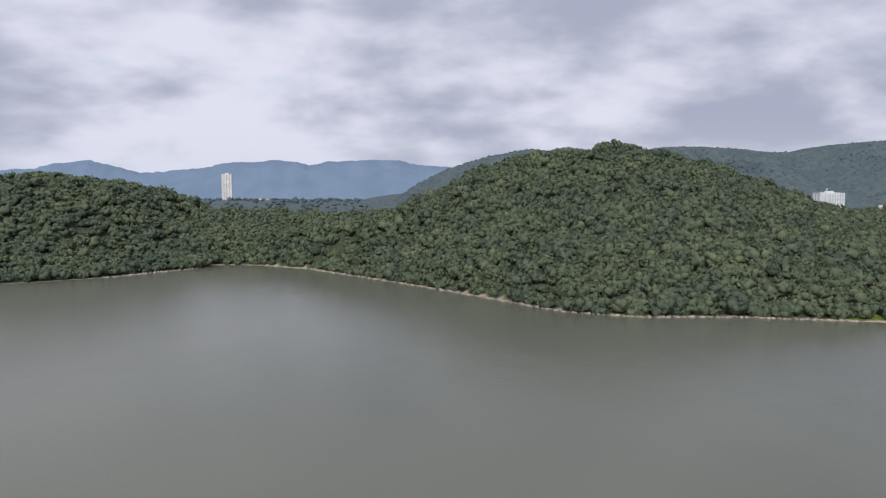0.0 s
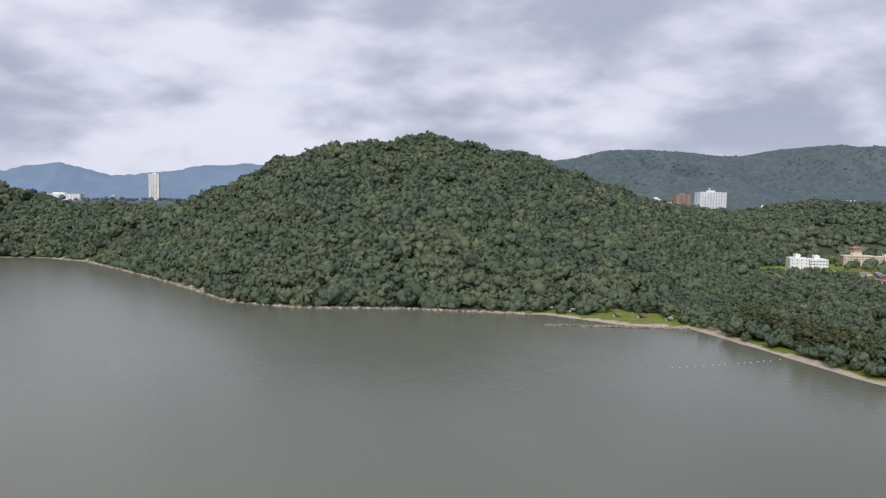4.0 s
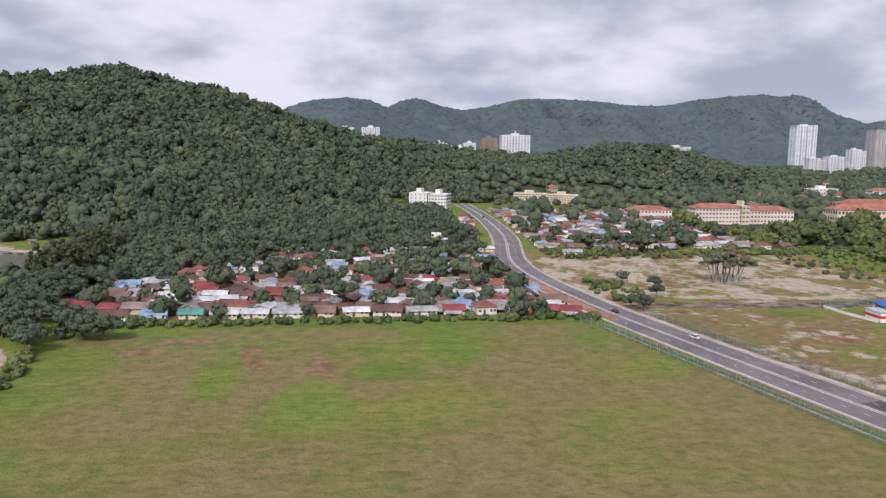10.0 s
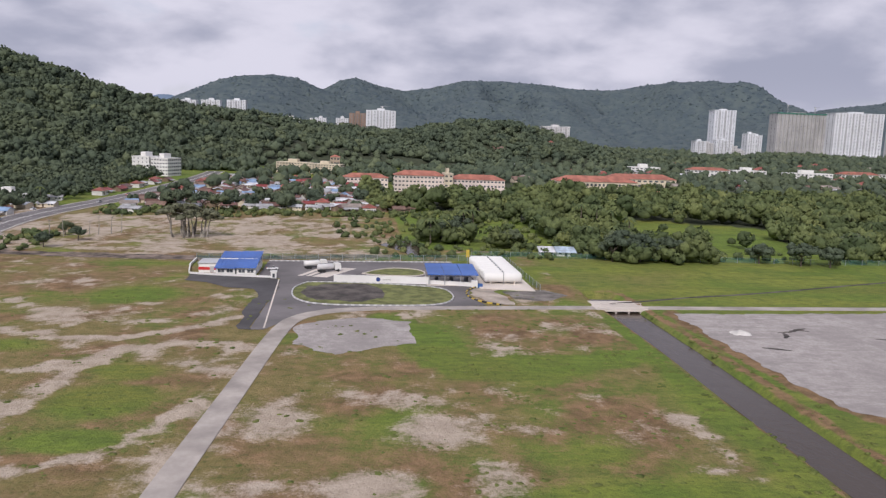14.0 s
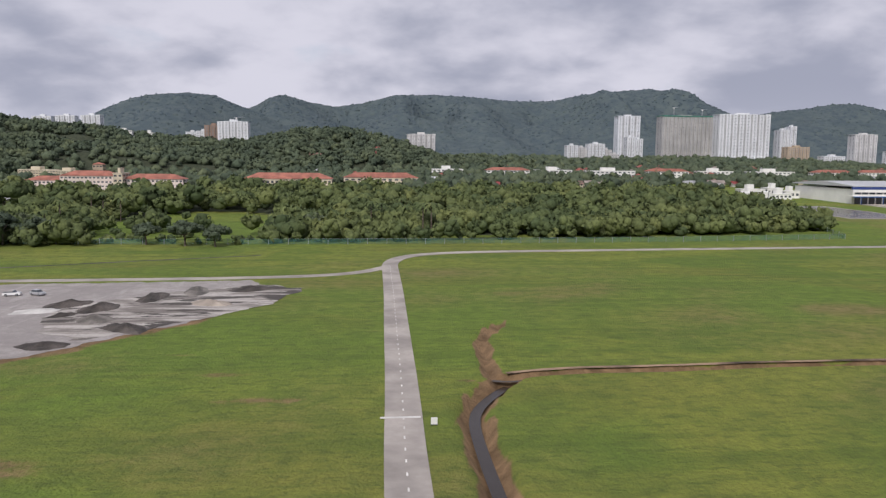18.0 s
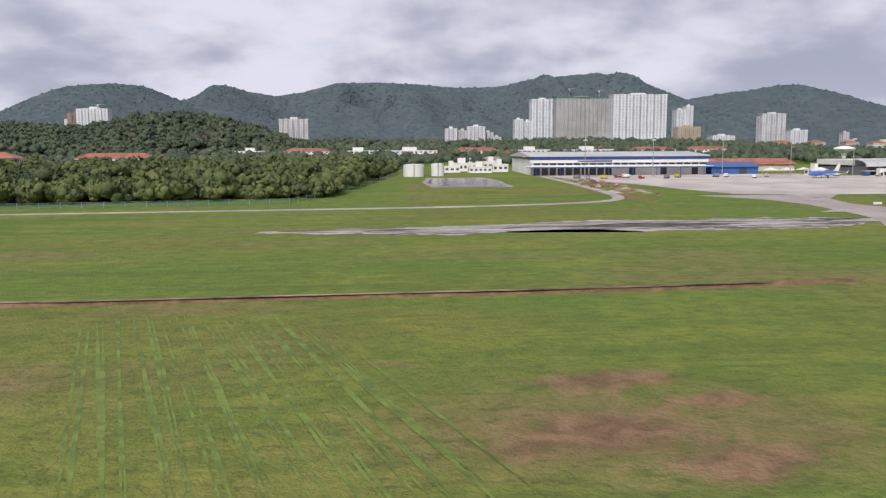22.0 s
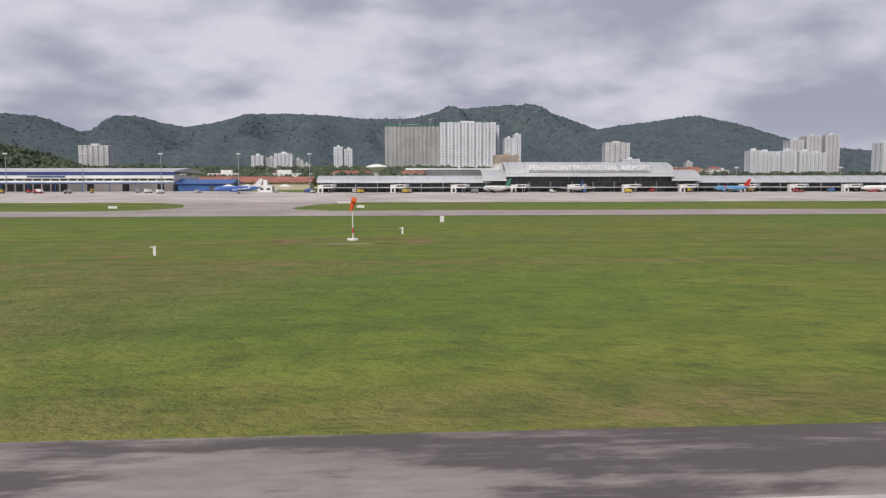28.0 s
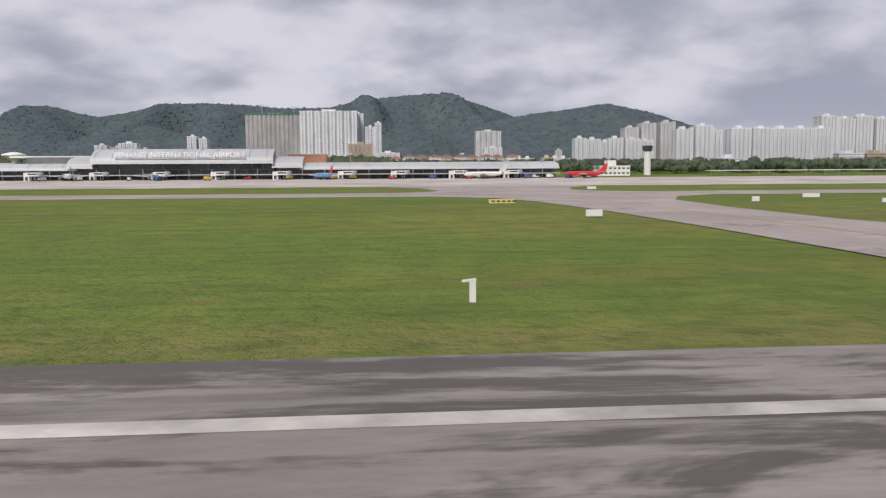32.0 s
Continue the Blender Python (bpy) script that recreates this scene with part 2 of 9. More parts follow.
M_RED = paint("red_paint", (0.55, 0.04, 0.04), 0.45, vary=0.1, scale=0.6)
M_RUBBER = paint("black_rubber", (0.03, 0.03, 0.03), 0.8, vary=0.1)
M_ROOFGREY = paint("silver_roof_sheet", (0.51, 0.52, 0.53), 0.5, 0.1, vary=0.07, scale=0.15)
M_GREEN_FENCE = paint("green_mesh_fence", (0.06, 0.20, 0.15), 0.7, vary=0.15, scale=0.8)
M_MUD = paint("grey_mud", (0.20, 0.18, 0.16), 0.9, vary=0.3, scale=0.8, bump=0.4)


def taxiway_material():
    """Grey-brown asphalt, stained and rubbed by tyres."""
    m, nt, b = nmat("taxiway_asphalt")
    col = n_mix(nt, n_ramp(nt, n_noise(nt, 0.07, 6, 0.62, warp=0.5), 0.34, 0.66), (0.420, 0.366, 0.338), (0.315, 0.266, 0.242))
    col = n_mix(nt, n_math(nt, "MULTIPLY", n_ramp(nt, n_noise(nt, 0.9, 6, 0.72), 0.38, 0.70), 0.40), col, (0.255, 0.218, 0.200))
    stain = n_math(nt, "MULTIPLY", n_ramp(nt, n_noise(nt, 0.11, 6, 0.68, warp=0.8), 0.55, 0.66), n_ramp(nt, n_noise(nt, 0.8, 6, 0.70, warp=0.6), 0.44, 0.58))
    col = n_mix(nt, n_math(nt, "MULTIPLY", stain, 0.75), col, (0.110, 0.086, 0.076))
    nt.links.new(col, b.inputs["Base Color"])
    b.inputs["Roughness"].default_value = 0.85
    n_bump(nt, n_noise(nt, 4.0, 4, 0.7), 0.2, 0.03, b)
    return m


M_TAXI = taxiway_material()


def water_material(name, colour, rough=0.16):
    m, nt, b = nmat(name)
    drift = n_ramp(nt, n_noise(nt, 0.006, 4, 0.5, stretch=(1, 0.6, 1)), 0.35, 0.65)
    col = n_mix(nt, drift, colour, tuple(c * 0.80 for c in colour))
    nt.links.new(col, b.inputs["Base Color"])
    b.inputs["Roughness"].default_value, b.inputs["IOR"].default_value = rough, 1.33
    n_bump(nt, n_noise(nt, 0.9, 5, 0.6, stretch=(1, 0.5, 1)), 0.25, 0.25, b)
    return m


M_SEA = water_material("silty_sea", (0.126, 0.131, 0.098), 0.20)
M_CANAL = water_material("canal_water", (0.078, 0.058, 0.043))
M_DITCHWATER = water_material("ditch_water", (0.040, 0.030, 0.024), 0.25)


def ground_material():
    """Grass, dry grass, bare soil and dark soil, spread by the ground's own cover values and broken up by noise."""
    m, nt, b = nmat("open_ground")
    at = nt.nodes.new("ShaderNodeAttribute")
    at.attribute_name = "cover"
    s = nt.nodes.new("ShaderNodeSeparateColor")
    nt.links.new(at.outputs["Color"], s.inputs[0])
    n1 = n_noise(nt, 0.055, 6, 0.62, warp=0.5)
    n2 = n_noise(nt, 0.38, 6, 0.68, warp=0.4)
    n3 = n_noise(nt, 2.2, 4, 0.7)
    n4 = n_noise(nt, 0.016, 5, 0.55)
    grass = n_mix(nt, n_ramp(nt, n1, 0.36, 0.64), (0.142, 0.210, 0.037), (0.262, 0.290, 0.055))
    n6 = n_noise(nt, 0.030, 5, 0.6, stretch=(0.45, 1.0, 1.0), warp=0.6)
    grass = n_mix(nt, n_ramp(nt, n4, 0.40, 0.60), grass, (0.168, 0.248, 0.042))
    grass = n_mix(nt, n_math(nt, "MULTIPLY", n_ramp(nt, n6, 0.50, 0.66), 0.8), grass, (0.222, 0.222, 0.052))
    mown = n_noise(nt, 0.16, 5, 0.6, stretch=(0.10, 1.5, 1.0), warp=0.3)
    grass = n_mix(nt, n_math(nt, "MULTIPLY", n_ramp(nt, mown, 0.50, 0.66), 0.45), grass, (0.090, 0.138, 0.026))
    rows = n_noise(nt, 1.1, 4, 0.6, stretch=(0.07, 1.0, 1.0), warp=0.15)
    grass = n_mix(nt, n_math(nt, "MULTIPLY", n_ramp(nt, rows, 0.48, 0.66), 0.32), grass, (0.100, 0.152, 0.029))
    grass = n_mix(nt, n_math(nt, "MULTIPLY", n_ramp(nt, n_noise(nt, 0.022, 6, 0.62, stretch=(0.35, 1.0, 1.0), warp=0.8), 0.54, 0.68), 0.7), grass, (0.280, 0.285, 0.058))
    grass = n_mix(nt, n_math(nt, "MULTIPLY", n_ramp(nt, n2, 0.35, 0.7), 0.5), grass, (0.082, 0.122, 0.030))
    dry = n_mix(nt, n_ramp(nt, n2, 0.3, 0.7), (0.275, 0.216, 0.094), (0.190, 0.156, 0.062))
    soil = n_mix(nt, n_ramp(nt, n2, 0.3, 0.68), (0.305, 0.198, 0.110), (0.148, 0.096, 0.053))
    sand = n_mix(nt, n_ramp(nt, n2, 0.3, 0.7), (0.50, 0.42, 0.34), (0.36, 0.295, 0.225))
    rough_n = n_math(nt, "ADD", n_math(nt, "ADD", n_math(nt, "MULTIPLY", n1, 0.32), n_math(nt, "MULTIPLY", n2, 0.44)), n_math(nt, "MULTIPLY", n3, 0.24))

    def spread(amount, width=0.16):
        d = n_math(nt, "SUBTRACT", amount, n_math(nt, "MULTIPLY", rough_n, 1.0))
        return n_ramp(nt, d, -width * 0.5, width)

    col = n_mix(nt, spread(s.outputs[0], 0.3), grass, dry)
    # tussocks and bare specks
    n5 = n_noise(nt, 0.9, 5, 0.72, stretch=(0.55, 1.0, 1.0))
    col = n_mix(nt, n_math(nt, "MULTIPLY", n_ramp(nt, n5, 0.49, 0.65), 0.50), col, (0.072, 0.096, 0.028))
    col = n_mix(nt, n_math(nt, "MULTIPLY", n_ramp(nt, n3, 0.35, 0.7), 0.30), col, (0.095, 0.105, 0.040))
    col = n_mix(nt, spread(s.outputs[1]), col, soil)
    col = n_mix(nt, spread(s.outputs[2], 0.10), col, sand)
    # wood floor: dark leaf cover with the trees' shade painted in
    shaded_litter = n_mix(nt, n_ramp(nt, n2, 0.3, 0.7), (0.040, 0.052, 0.032), (0.075, 0.083, 0.052))
    # on the far hills this colour takes on blue distance haze
    shaded_litter = n_mix(nt, s.outputs[0], shaded_litter, n_mix(nt, n_ramp(nt, n1, 0.35, 0.65), (0.070, 0.094, 0.108), (0.100, 0.126, 0.128)))
    col = n_mix(nt, at.outputs["Alpha"], shaded_litter, col)
    nt.links.new(col, b.inputs["Base Color"])
    b.inputs["Roughness"].default_value = 0.95
    b.inputs["Specular IOR Level"].default_value = 0.15
    n_bump(nt, n_math(nt, "ADD", n2, n3), 0.9, 0.35, b)
    return m


M_GROUND = ground_material()

# ---- mesh helpers ----
class Shape:
    """Collects the corners and faces of one mesh."""

    def __init__(self):
        self.v, self.f = [], []

    def add(self, verts, faces):
        k = len(self.v)
        self.v.extend(tuple(p) for p in verts)
        self.f.extend(tuple(k + i for i in f) for f in faces)
        return self

    def box(self, x0, y0, z0, x1, y1, z1, taper=0.0):
        t = taper
        return self.add([(x0, y0, z0), (x1, y0, z0), (x1, y1, z0), (x0, y1, z0), (x0 + t, y0 + t, z1), (x1 - t, y0 + t, z1), (x1 - t, y1 - t, z1), (x0 + t, y1 - t, z1)],
                        [(3, 2, 1, 0), (4, 5, 6, 7), (0, 1, 5, 4), (1, 2, 6, 5), (2, 3, 7, 6), (3, 0, 4, 7)])

    def tube(self, a, b, r0, r1=None, n=8, caps=True):
        a, b = Vector(a), Vector(b)
        r1 = r0 if r1 is None else r1
        d = (b - a).normalized()
        u = d.cross(Vector((0, 0, 1)) if abs(d.z) < 0.9 else Vector((1, 0, 0))).normalized()
        w = d.cross(u)
        ring = [(u * math.cos(2 * math.pi * i / n) + w * math.sin(2 * math.pi * i / n)) for i in range(n)]
        vs = [a + q * r0 for q in ring] + [b + q * r1 for q in ring]
        fs = [(i, n + i, n + (i + 1) % n, (i + 1) % n) for i in range(n)]
        if caps:
            fs += [tuple(range(n)), tuple(range(2 * n - 1, n - 1, -1))]
        return self.add(vs, fs)

    def lathe(self, rings, n=12, axis="z", origin=(0, 0, 0)):
        """rings: (radius, height) from one end to the other."""
        vs, fs = [], []
        for r, h in rings:
            for i in range(n):
                c, s = r * math.cos(2 * math.pi * i / n), r * math.sin(2 * math.pi * i / n)
                p = (c, s, h) if axis == "z" else (h, c, s) if axis == "x" else (c, h, s)
                vs.append(tuple(p[k] + origin[k] for k in range(3)))
        for k in range(len(rings) - 1):
            for i in range(n):
                fs.append((k * n + i, k * n + (i + 1) % n, (k + 1) * n + (i + 1) % n, (k + 1) * n + i))
        fs += [tuple(range(n - 1, -1, -1)), tuple((len(rings) - 1) * n + i for i in range(n))]
        return self.add(vs, fs)

    def prism(self, outline, x0, x1, axis="x"):
        """outline: (u, z) corners, drawn out along x or y."""
        n = len(outline)
        mk = (lambda u, z, w: (w, u, z)) if axis == "x" else (lambda u, z, w: (u, w, z))
        vs = [mk(u, z, x0) for u, z in outline] + [mk(u, z, x1) for u, z in outline]
        fs = [(i, (i + 1) % n, n + (i + 1) % n, n + i) for i in range(n)] + [tuple(range(n - 1, -1, -1)), tuple(range(n, 2 * n))]
        return self.add(vs, fs)

    def mesh(self, name):
        me = bpy.data.meshes.new(name)
        me.from_pydata(self.v, [], self.f)
        me.update()
        return me


def part(name, shape, material, parent=None, label="", smooth=False, at=None):
    """One mesh object, under its thing or part."""
    me = shape if isinstance(shape, bpy.types.Mesh) else shape.mesh(name)
    if material and not me.materials:
        me.materials.append(material)
    if smooth:
        me.polygons.foreach_set("use_smooth", [True] * len(me.polygons))
    ob = new(name, me)
    if at is not None:
        ob.matrix_basis = at
    if parent is not None:
        ob.parent = parent
    if label:
        tagged(ob, label)
    return ob


def thing(name, x, y, z, rz=0.0, label="", category="", group="", kind=""):
    ob = new(name)
    ob.matrix_basis = pose(x, y, z, 0, 0, rz)
    ob.empty_display_size = 0.2
    return tagged(ob, label, category, group, kind)


def raw_mesh(name, co, faces, material):
    """A mesh from arrays: corners (n, 3), faces (m, 3 or 4)."""
    co, faces = np.asarray(co, np.float32), np.asarray(faces, np.int32)
    m, k = faces.shape
    me = bpy.data.meshes.new(name)
    me.vertices.add(len(co))
    me.vertices.foreach_set("co", co.ravel())
    me.loops.add(m * k)
    me.loops.foreach_set("vertex_index", faces.ravel())
    me.polygons.add(m)
    me.polygons.foreach_set("loop_start", np.arange(0, m * k, k, dtype=np.int32))
    me.update(calc_edges=True)
    me.materials.append(material)
    return me


# ---- the lie of the land ----
COAST = [(-3000, 300), (-600, 380), (-300, 428), (-188, 473), (-141, 499), (-93, 548), (-80, 574), (-51, 567), (-14, 537), (50, 442), (84, 384), (109, 340),
         (138, 323), (184, 318), (239, 298), (262, 272), (284, 262), (290, 222), (294, 190), (300, 165), (304, 147), (310, 137), (319, 134), (325, 96), (330, 80), (344, 10), (370, -120), (480, -700), (700, -3000)]


def smooth01(t):
    t = np.clip(t, 0, 1)
    return t * t * (3 - 2 * t)


def coast_distance(x, y):
    """Metres inland of the water's edge; below zero at sea."""
    best, inside = np.full(np.shape(x), 1e9), np.zeros(np.shape(x), bool)
    for (ax, ay), (bx, by) in zip(COAST, COAST[1:]):
        dx, dy = bx - ax, by - ay
        t = np.clip(((x - ax) * dx + (y - ay) * dy) / (dx * dx + dy * dy), 0, 1)
        best = np.minimum(best, np.hypot(x - ax - t * dx, y - ay - t * dy))
        cross = ((ay > y) != (by > y)) & (x < dx * (y - ay) / (dy + 1e-9) + ax)
        inside ^= cross
    return np.where(inside | (y > 5000), -best, best) * np.where(y < -2999, -1, 1)


def wave(x, y, size, seed):
    """Cheap smooth unevenness between about -1 and 1."""
    r = np.random.RandomState(seed)
    out = 0
    for k in range(5):
        a, ph = r.rand() * 6.28, r.rand() * 6.28
        q = 6.28 / size * (0.7 + 0.9 * r.rand())
        out = out + np.sin((x * math.cos(a) + y * math.sin(a)) * q + ph + 1.3 * np.sin((x * math.sin(a) - y * math.cos(a)) * q * 0.6 + ph * 2))
    return out / 3.2


FOOT = ([-400, -80, -40, 0, 50, 84, 109, 138, 184, 240, 300, 380, 420, 500, 620, 700, 800], [640, 590, 580, 530, 450, 392, 348, 331, 326, 309, 326, 400, 452, 475, 545, 600, 620])
CREST = ([-120, -60, -30, 0, 30, 44, 60, 80, 90, 109, 125, 150, 170, 195, 207, 218, 226, 238, 270, 295, 326, 351, 376, 394, 430, 500, 600, 700, 760, 800],
         [0, 16, 20, 24, 29, 33, 41, 48, 54, 65, 70, 76, 78, 79, 82, 86, 84, 81, 75, 70, 60, 51, 44, 38, 29, 20, 10, 6, 2, 0])
CREST2 = ([250, 300, 363, 446, 500, 560, 595, 625, 650, 680, 710, 740, 770, 820], [30, 46, 46, 38, 30, 26, 31, 38, 40, 37, 29, 20, 10, 0])
LEFT = ([-1200, -700, -420, -267, -223, -179, -134, -110, -80, -40], [20, 30, 48, 57, 59, 53, 45, 32, 16, 0])
RIDGE = ([-200, 100, 250, 335, 400, 448, 482, 515, 565, 618, 677, 745, 830, 910, 985, 1085, 1150, 1236, 1303, 1378, 1430, 1485, 1560, 1700, 2000, 2600],
         [4, 14, 50, 100, 112, 117, 137, 146, 131, 123, 131, 149, 151, 148, 141, 142, 157, 167, 172, 157, 140, 120, 95, 66, 38, 20])
# two nearer hills stand before the main ridge at its ends
WESTHILL = ([60, 120, 165, 225, 292, 330, 375, 415, 456, 498, 560, 640, 720], [6, 30, 62, 92, 113, 121, 129, 125, 108, 93, 66, 40, 16])
EASTHILL = ([1280, 1330, 1400, 1470, 1545, 1608, 1680, 1750, 1825, 1900, 1950, 2100, 2300], [30, 62, 99, 112, 121, 131, 117, 95, 79, 69, 61, 40, 20])


def land_height(x, y):
    d = coast_distance(x, y)
    z = np.where(d < 0, np.maximum(-0.35 + d * 0.12, -4.0), -0.35 + 0.4 * smooth01(d / 5.0))
    # the plain rises gently inland
    z = z + np.clip((y - 165) * 0.016, 0, 18) * smooth01((x - 300) / 60) * smooth01(d / 30)
    foot = np.interp(x, *FOOT)
    s = np.clip((y - foot) / (545 - np.minimum(foot, 540)), 0, 1)
    up = s ** 0.85 * (1 - 0.12 * np.sin(3.14 * s))
    back = 1 - smooth01((y - 625) / 190)
    hill = np.interp(x, *CREST) * np.where(y < 545, up, 1.0) * back
    hill2 = np.interp(x, *CREST2) * smooth01((y - 520) / 170) * (1 - smooth01((y - 740) / 200))
    left = np.interp(x, *LEFT) * smooth01((y - np.interp(x, [-1200, -600, -188, -93, -60], [340, 395, 480, 560, 590])) / 170) * (1 - smooth01((y - 760) / 260))
    fall = 1 - 0.8 * smooth01((y - 1690) / 600)
    ridge = np.interp(x, *RIDGE) * smooth01((y - 1000) / 650) ** 0.9 * fall
    near = np.interp(x, *WESTHILL) * smooth01((y - 940) / 470) * (1 - 0.7 * smooth01((y - 1440) / 260))
    east = np.interp(x, *EASTHILL) * smooth01((y - 960) / 460) * (1 - 0.7 * smooth01((y - 1450) / 260))
    gully = 1 - 0.40 * (0.5 + 0.5 * wave(x, y * 0.25, 150, 19)) * smooth01((y - 980) / 200) * (1 - smooth01((y - 1500) / 120))
    spurs = 1 + 0.16 * wave(x, y, 260, 9) * smooth01((y - 950) / 200) * (1 - smooth01((y - 1510) / 110))
    still = 1 + 0.10 * wave(x, y, 260, 9) * smooth01((y - 950) / 200) * (1 - smooth01((y - 1280) / 110))
    rough = wave(x, y, 55, 5) * 2.0 * smooth01((hill + left + hill2 - 8) / 25)
    high = np.maximum.reduce([hill, hill2, left, ridge * spurs * gully, near * still, east * still]) + rough
    # the plain behind the airport climbs a little towards the ridge
    z = z + smooth01((y - 420) / 500) * 8 * smooth01((x - 600) / 200) * smooth01(d / 30) * (1 - smooth01((x - 1150) / 150))
    z = np.where(d > 0, z + np.maximum(high - np.maximum(z, 0), 0) * smooth01(d / (8 + 24 * smooth01((70 - x) / 80))), z)
    return z


def height_at(x, y):
    return float(land_height(np.array([float(x)]), np.array([float(y)]))[0])


def steps(*runs):
    out = []
    for a, b, s in runs:
        out += list(np.arange(a, b, s))
    return np.array(out + [runs[-1][1]], float)


GX = steps((-4500, -700, 200), (-700, -300, 16), (-300, 300, 7), (300, 572, 2), (572, 587, 0.75), (587, 687, 2), (687, 701, 0.7), (701, 1300, 2.4), (1300, 1900, 8), (1900, 2700, 20), (2700, 4700, 250))
GY = steps((-4500, -100, 220), (-100, -20, 10), (-20, 60, 2), (60, 71, 0.5), (71, 195, 2.4), (195, 420, 5), (420, 620, 4), (620, 900, 10), (900, 1800, 14), (1800, 2400, 30), (2400, 4700, 230))


def near_line(x, y, pts):
    best = np.full(np.shape(x), 1e9)
    for (ax, ay), (bx, by) in zip(pts, pts[1:]):
        dx, dy = bx - ax, by - ay
        t = np.clip(((x - ax) * dx + (y - ay) * dy) / (dx * dx + dy * dy + 1e-9), 0, 1)
        best = np.minimum(best, np.hypot(x - ax - t * dx, y - ay - t * dy))
    return best


def blob(x, y, cx, cy, rx, ry, turn=0.0, soft=0.5):
    c, s = math.cos(math.radians(turn)), math.sin(math.radians(turn))
    u, v = ((x - cx) * c + (y - cy) * s) / rx, (-(x - cx) * s + (y - cy) * c) / ry
    return np.clip((1.15 - np.hypot(u, v)) / soft, 0, 1)


DITCH = [(699, 87), (697.5, 85.7), (694.3, 78.6), (693.4, 68), (693.2, 64), (694.9, 63.4), (697.5, 64.2), (702.7, 64.9), (711.8, 64.9), (724.1, 65.8), (758, 65.0), (795, 63.2), (820, 64.0), (854.9, 64.8), (873.4, 67.0)]
DITCH_WET = [(694.6, 63.2), (693.2, 61.5), (691.2, 58.1), (690.0, 54.5), (689.7, 47.6), (689.7, 38.3), (690, 15), (690, -60)]
CANAL = [(578.5, 132), (578.5, 122), (578.5, 95), (578, 70), (577.5, 48), (577, 0), (577, -80)]


def ground_cover(x, y):
    """Red: dry grass, green: bare brown soil, blue: pale sand."""
    dry = 0.36 + 0.16 * wave(x, y, 90, 21) + 0.10 * wave(x, y, 24, 22)
    soil = np.full(np.shape(x), 0.16) + 0.06 * wave(x, y, 40, 23)
    sand = np.full(np.shape(x), 0.10)
    lush = None
    d = coast_distance(x, y)
    width = np.interp(y, [80, 130, 134, 150, 262, 300, 320], [4.6, 4.2, 2.0, 2.6, 3.8, 2.4, 1.5])
    width = np.where(x < 230, np.where((x > -110) & (x < 0), 1.4, np.where(x > 150, 2.0, 0.8)), width)
    sand = np.maximum(sand, 1.15 - 0.9 * smooth01((d - width) / 3.0 + 0.3))
    # trodden earth between the houses
    homes = ((x > np.interp(y, [158, 186, 225, 262], [310, 312, 345, 352])) & (y > 158) & (y < 262) & (x < 437)) | ((x > 452) & (x < 548) & (y > 262) & (y < 420))
    soil = np.where(homes, 0.62 + 0.1 * wave(x, y, 14, 64), soil)
    sand = np.where(homes, 0.30 + 0.1 * wave(x, y, 11, 65), sand)
    dry = dry + 0.40 * smooth01((x - 332) / 26) * (1 - smooth01((x - 455) / 10)) * (1 - smooth01((y - 145) / 10)) * (0.8 + 0.4 * wave(x, y, 50, 67))
    # lush lines of grass along old drains
    for path, w in (([(537, 111.3), (541.8, 97.9), (545.8, 85.2), (556.3, 86.1), (569.2, 90.8), (574, 93)], 2.0), ([(583.2, 130.9), (606.9, 134.8), (630.1, 142.6), (651.3, 151.4), (675.8, 157.4)], 1.6)):
        g = 1 - smooth01((near_line(x, y, path) + 0.6 * wave(x, y, 9, 74) - w) / 1.5)
        lush = g if lush is None else np.maximum(lush, g)
    # edges of the gravel yard
    yard = near_line(x, y, [(586.5, 117), (586, 94), (587, 72), (594, 63), (602, 59), (616, 57.5), (632, 61), (648, 75), (660, 90), (667, 112)])
    soil = np.maximum(soil, 0.70 * (1 - smooth01((yard + 0.7 * wave(x, y, 8, 66) - 1.2) / 2.0)))
    for cx, cy, rx, ry in ((668, 66, 6, 2), (672, 58, 9, 3), (640, 50, 14, 5), (618, 50, 10, 4), (662, 74, 5, 2), (600, 52, 9, 4), (655, 45, 12, 4), (676, 84, 2, 6)):
        soil = np.maximum(soil, 0.60 * blob(x, y, cx, cy, rx, ry, 0, 0.9))
    # the field before the village
    for cx, cy, rx, ry, a in ((366, 128, 4, 16, 12), (378, 122, 4, 13, 8), (352, 140, 12, 4, 0), (345, 133, 8, 5, 0), (412, 150, 14, 2, 0)):
        soil = np.maximum(soil, 0.66 * blob(x, y, cx, cy, rx, ry, a, 0.7))
    for cx, cy, rx, ry in ((412, 112, 34, 18), (340, 140, 22, 10), (428, 84, 22, 30), (368, 62, 24, 16), (395, 76, 22, 12), (420, 130, 20, 10)):
        dry = np.maximum(dry, 0.68 * blob(x, y, cx, cy, rx, ry, 0, 0.9))
    for cx, cy in ((435, 105), (429, 125), (426, 107), (409, 121), (394, 96), (450, 73), (372, 88), (415, 88)):
        soil = np.maximum(soil, 0.56 * blob(x, y, cx, cy, 5, 3, 0, 0.9))
    for cx, cy, rx, ry in ((388, 118, 8, 6), (377, 104, 7, 14), (402, 133, 5, 14), (362, 116, 5, 14)):
        dry = dry * (1 - 0.75 * blob(x, y, cx, cy, rx, ry, 0, 0.9))
    # the dug-over waste ground beyond the road
    lot = smooth01((x - 440 - (150 - y) * 0.28) / 8) * (1 - smooth01((x - 573) / 4)) * smooth01((y - 5) / 20)
    lot = lot * (1 - smooth01((y - 250) / 22))
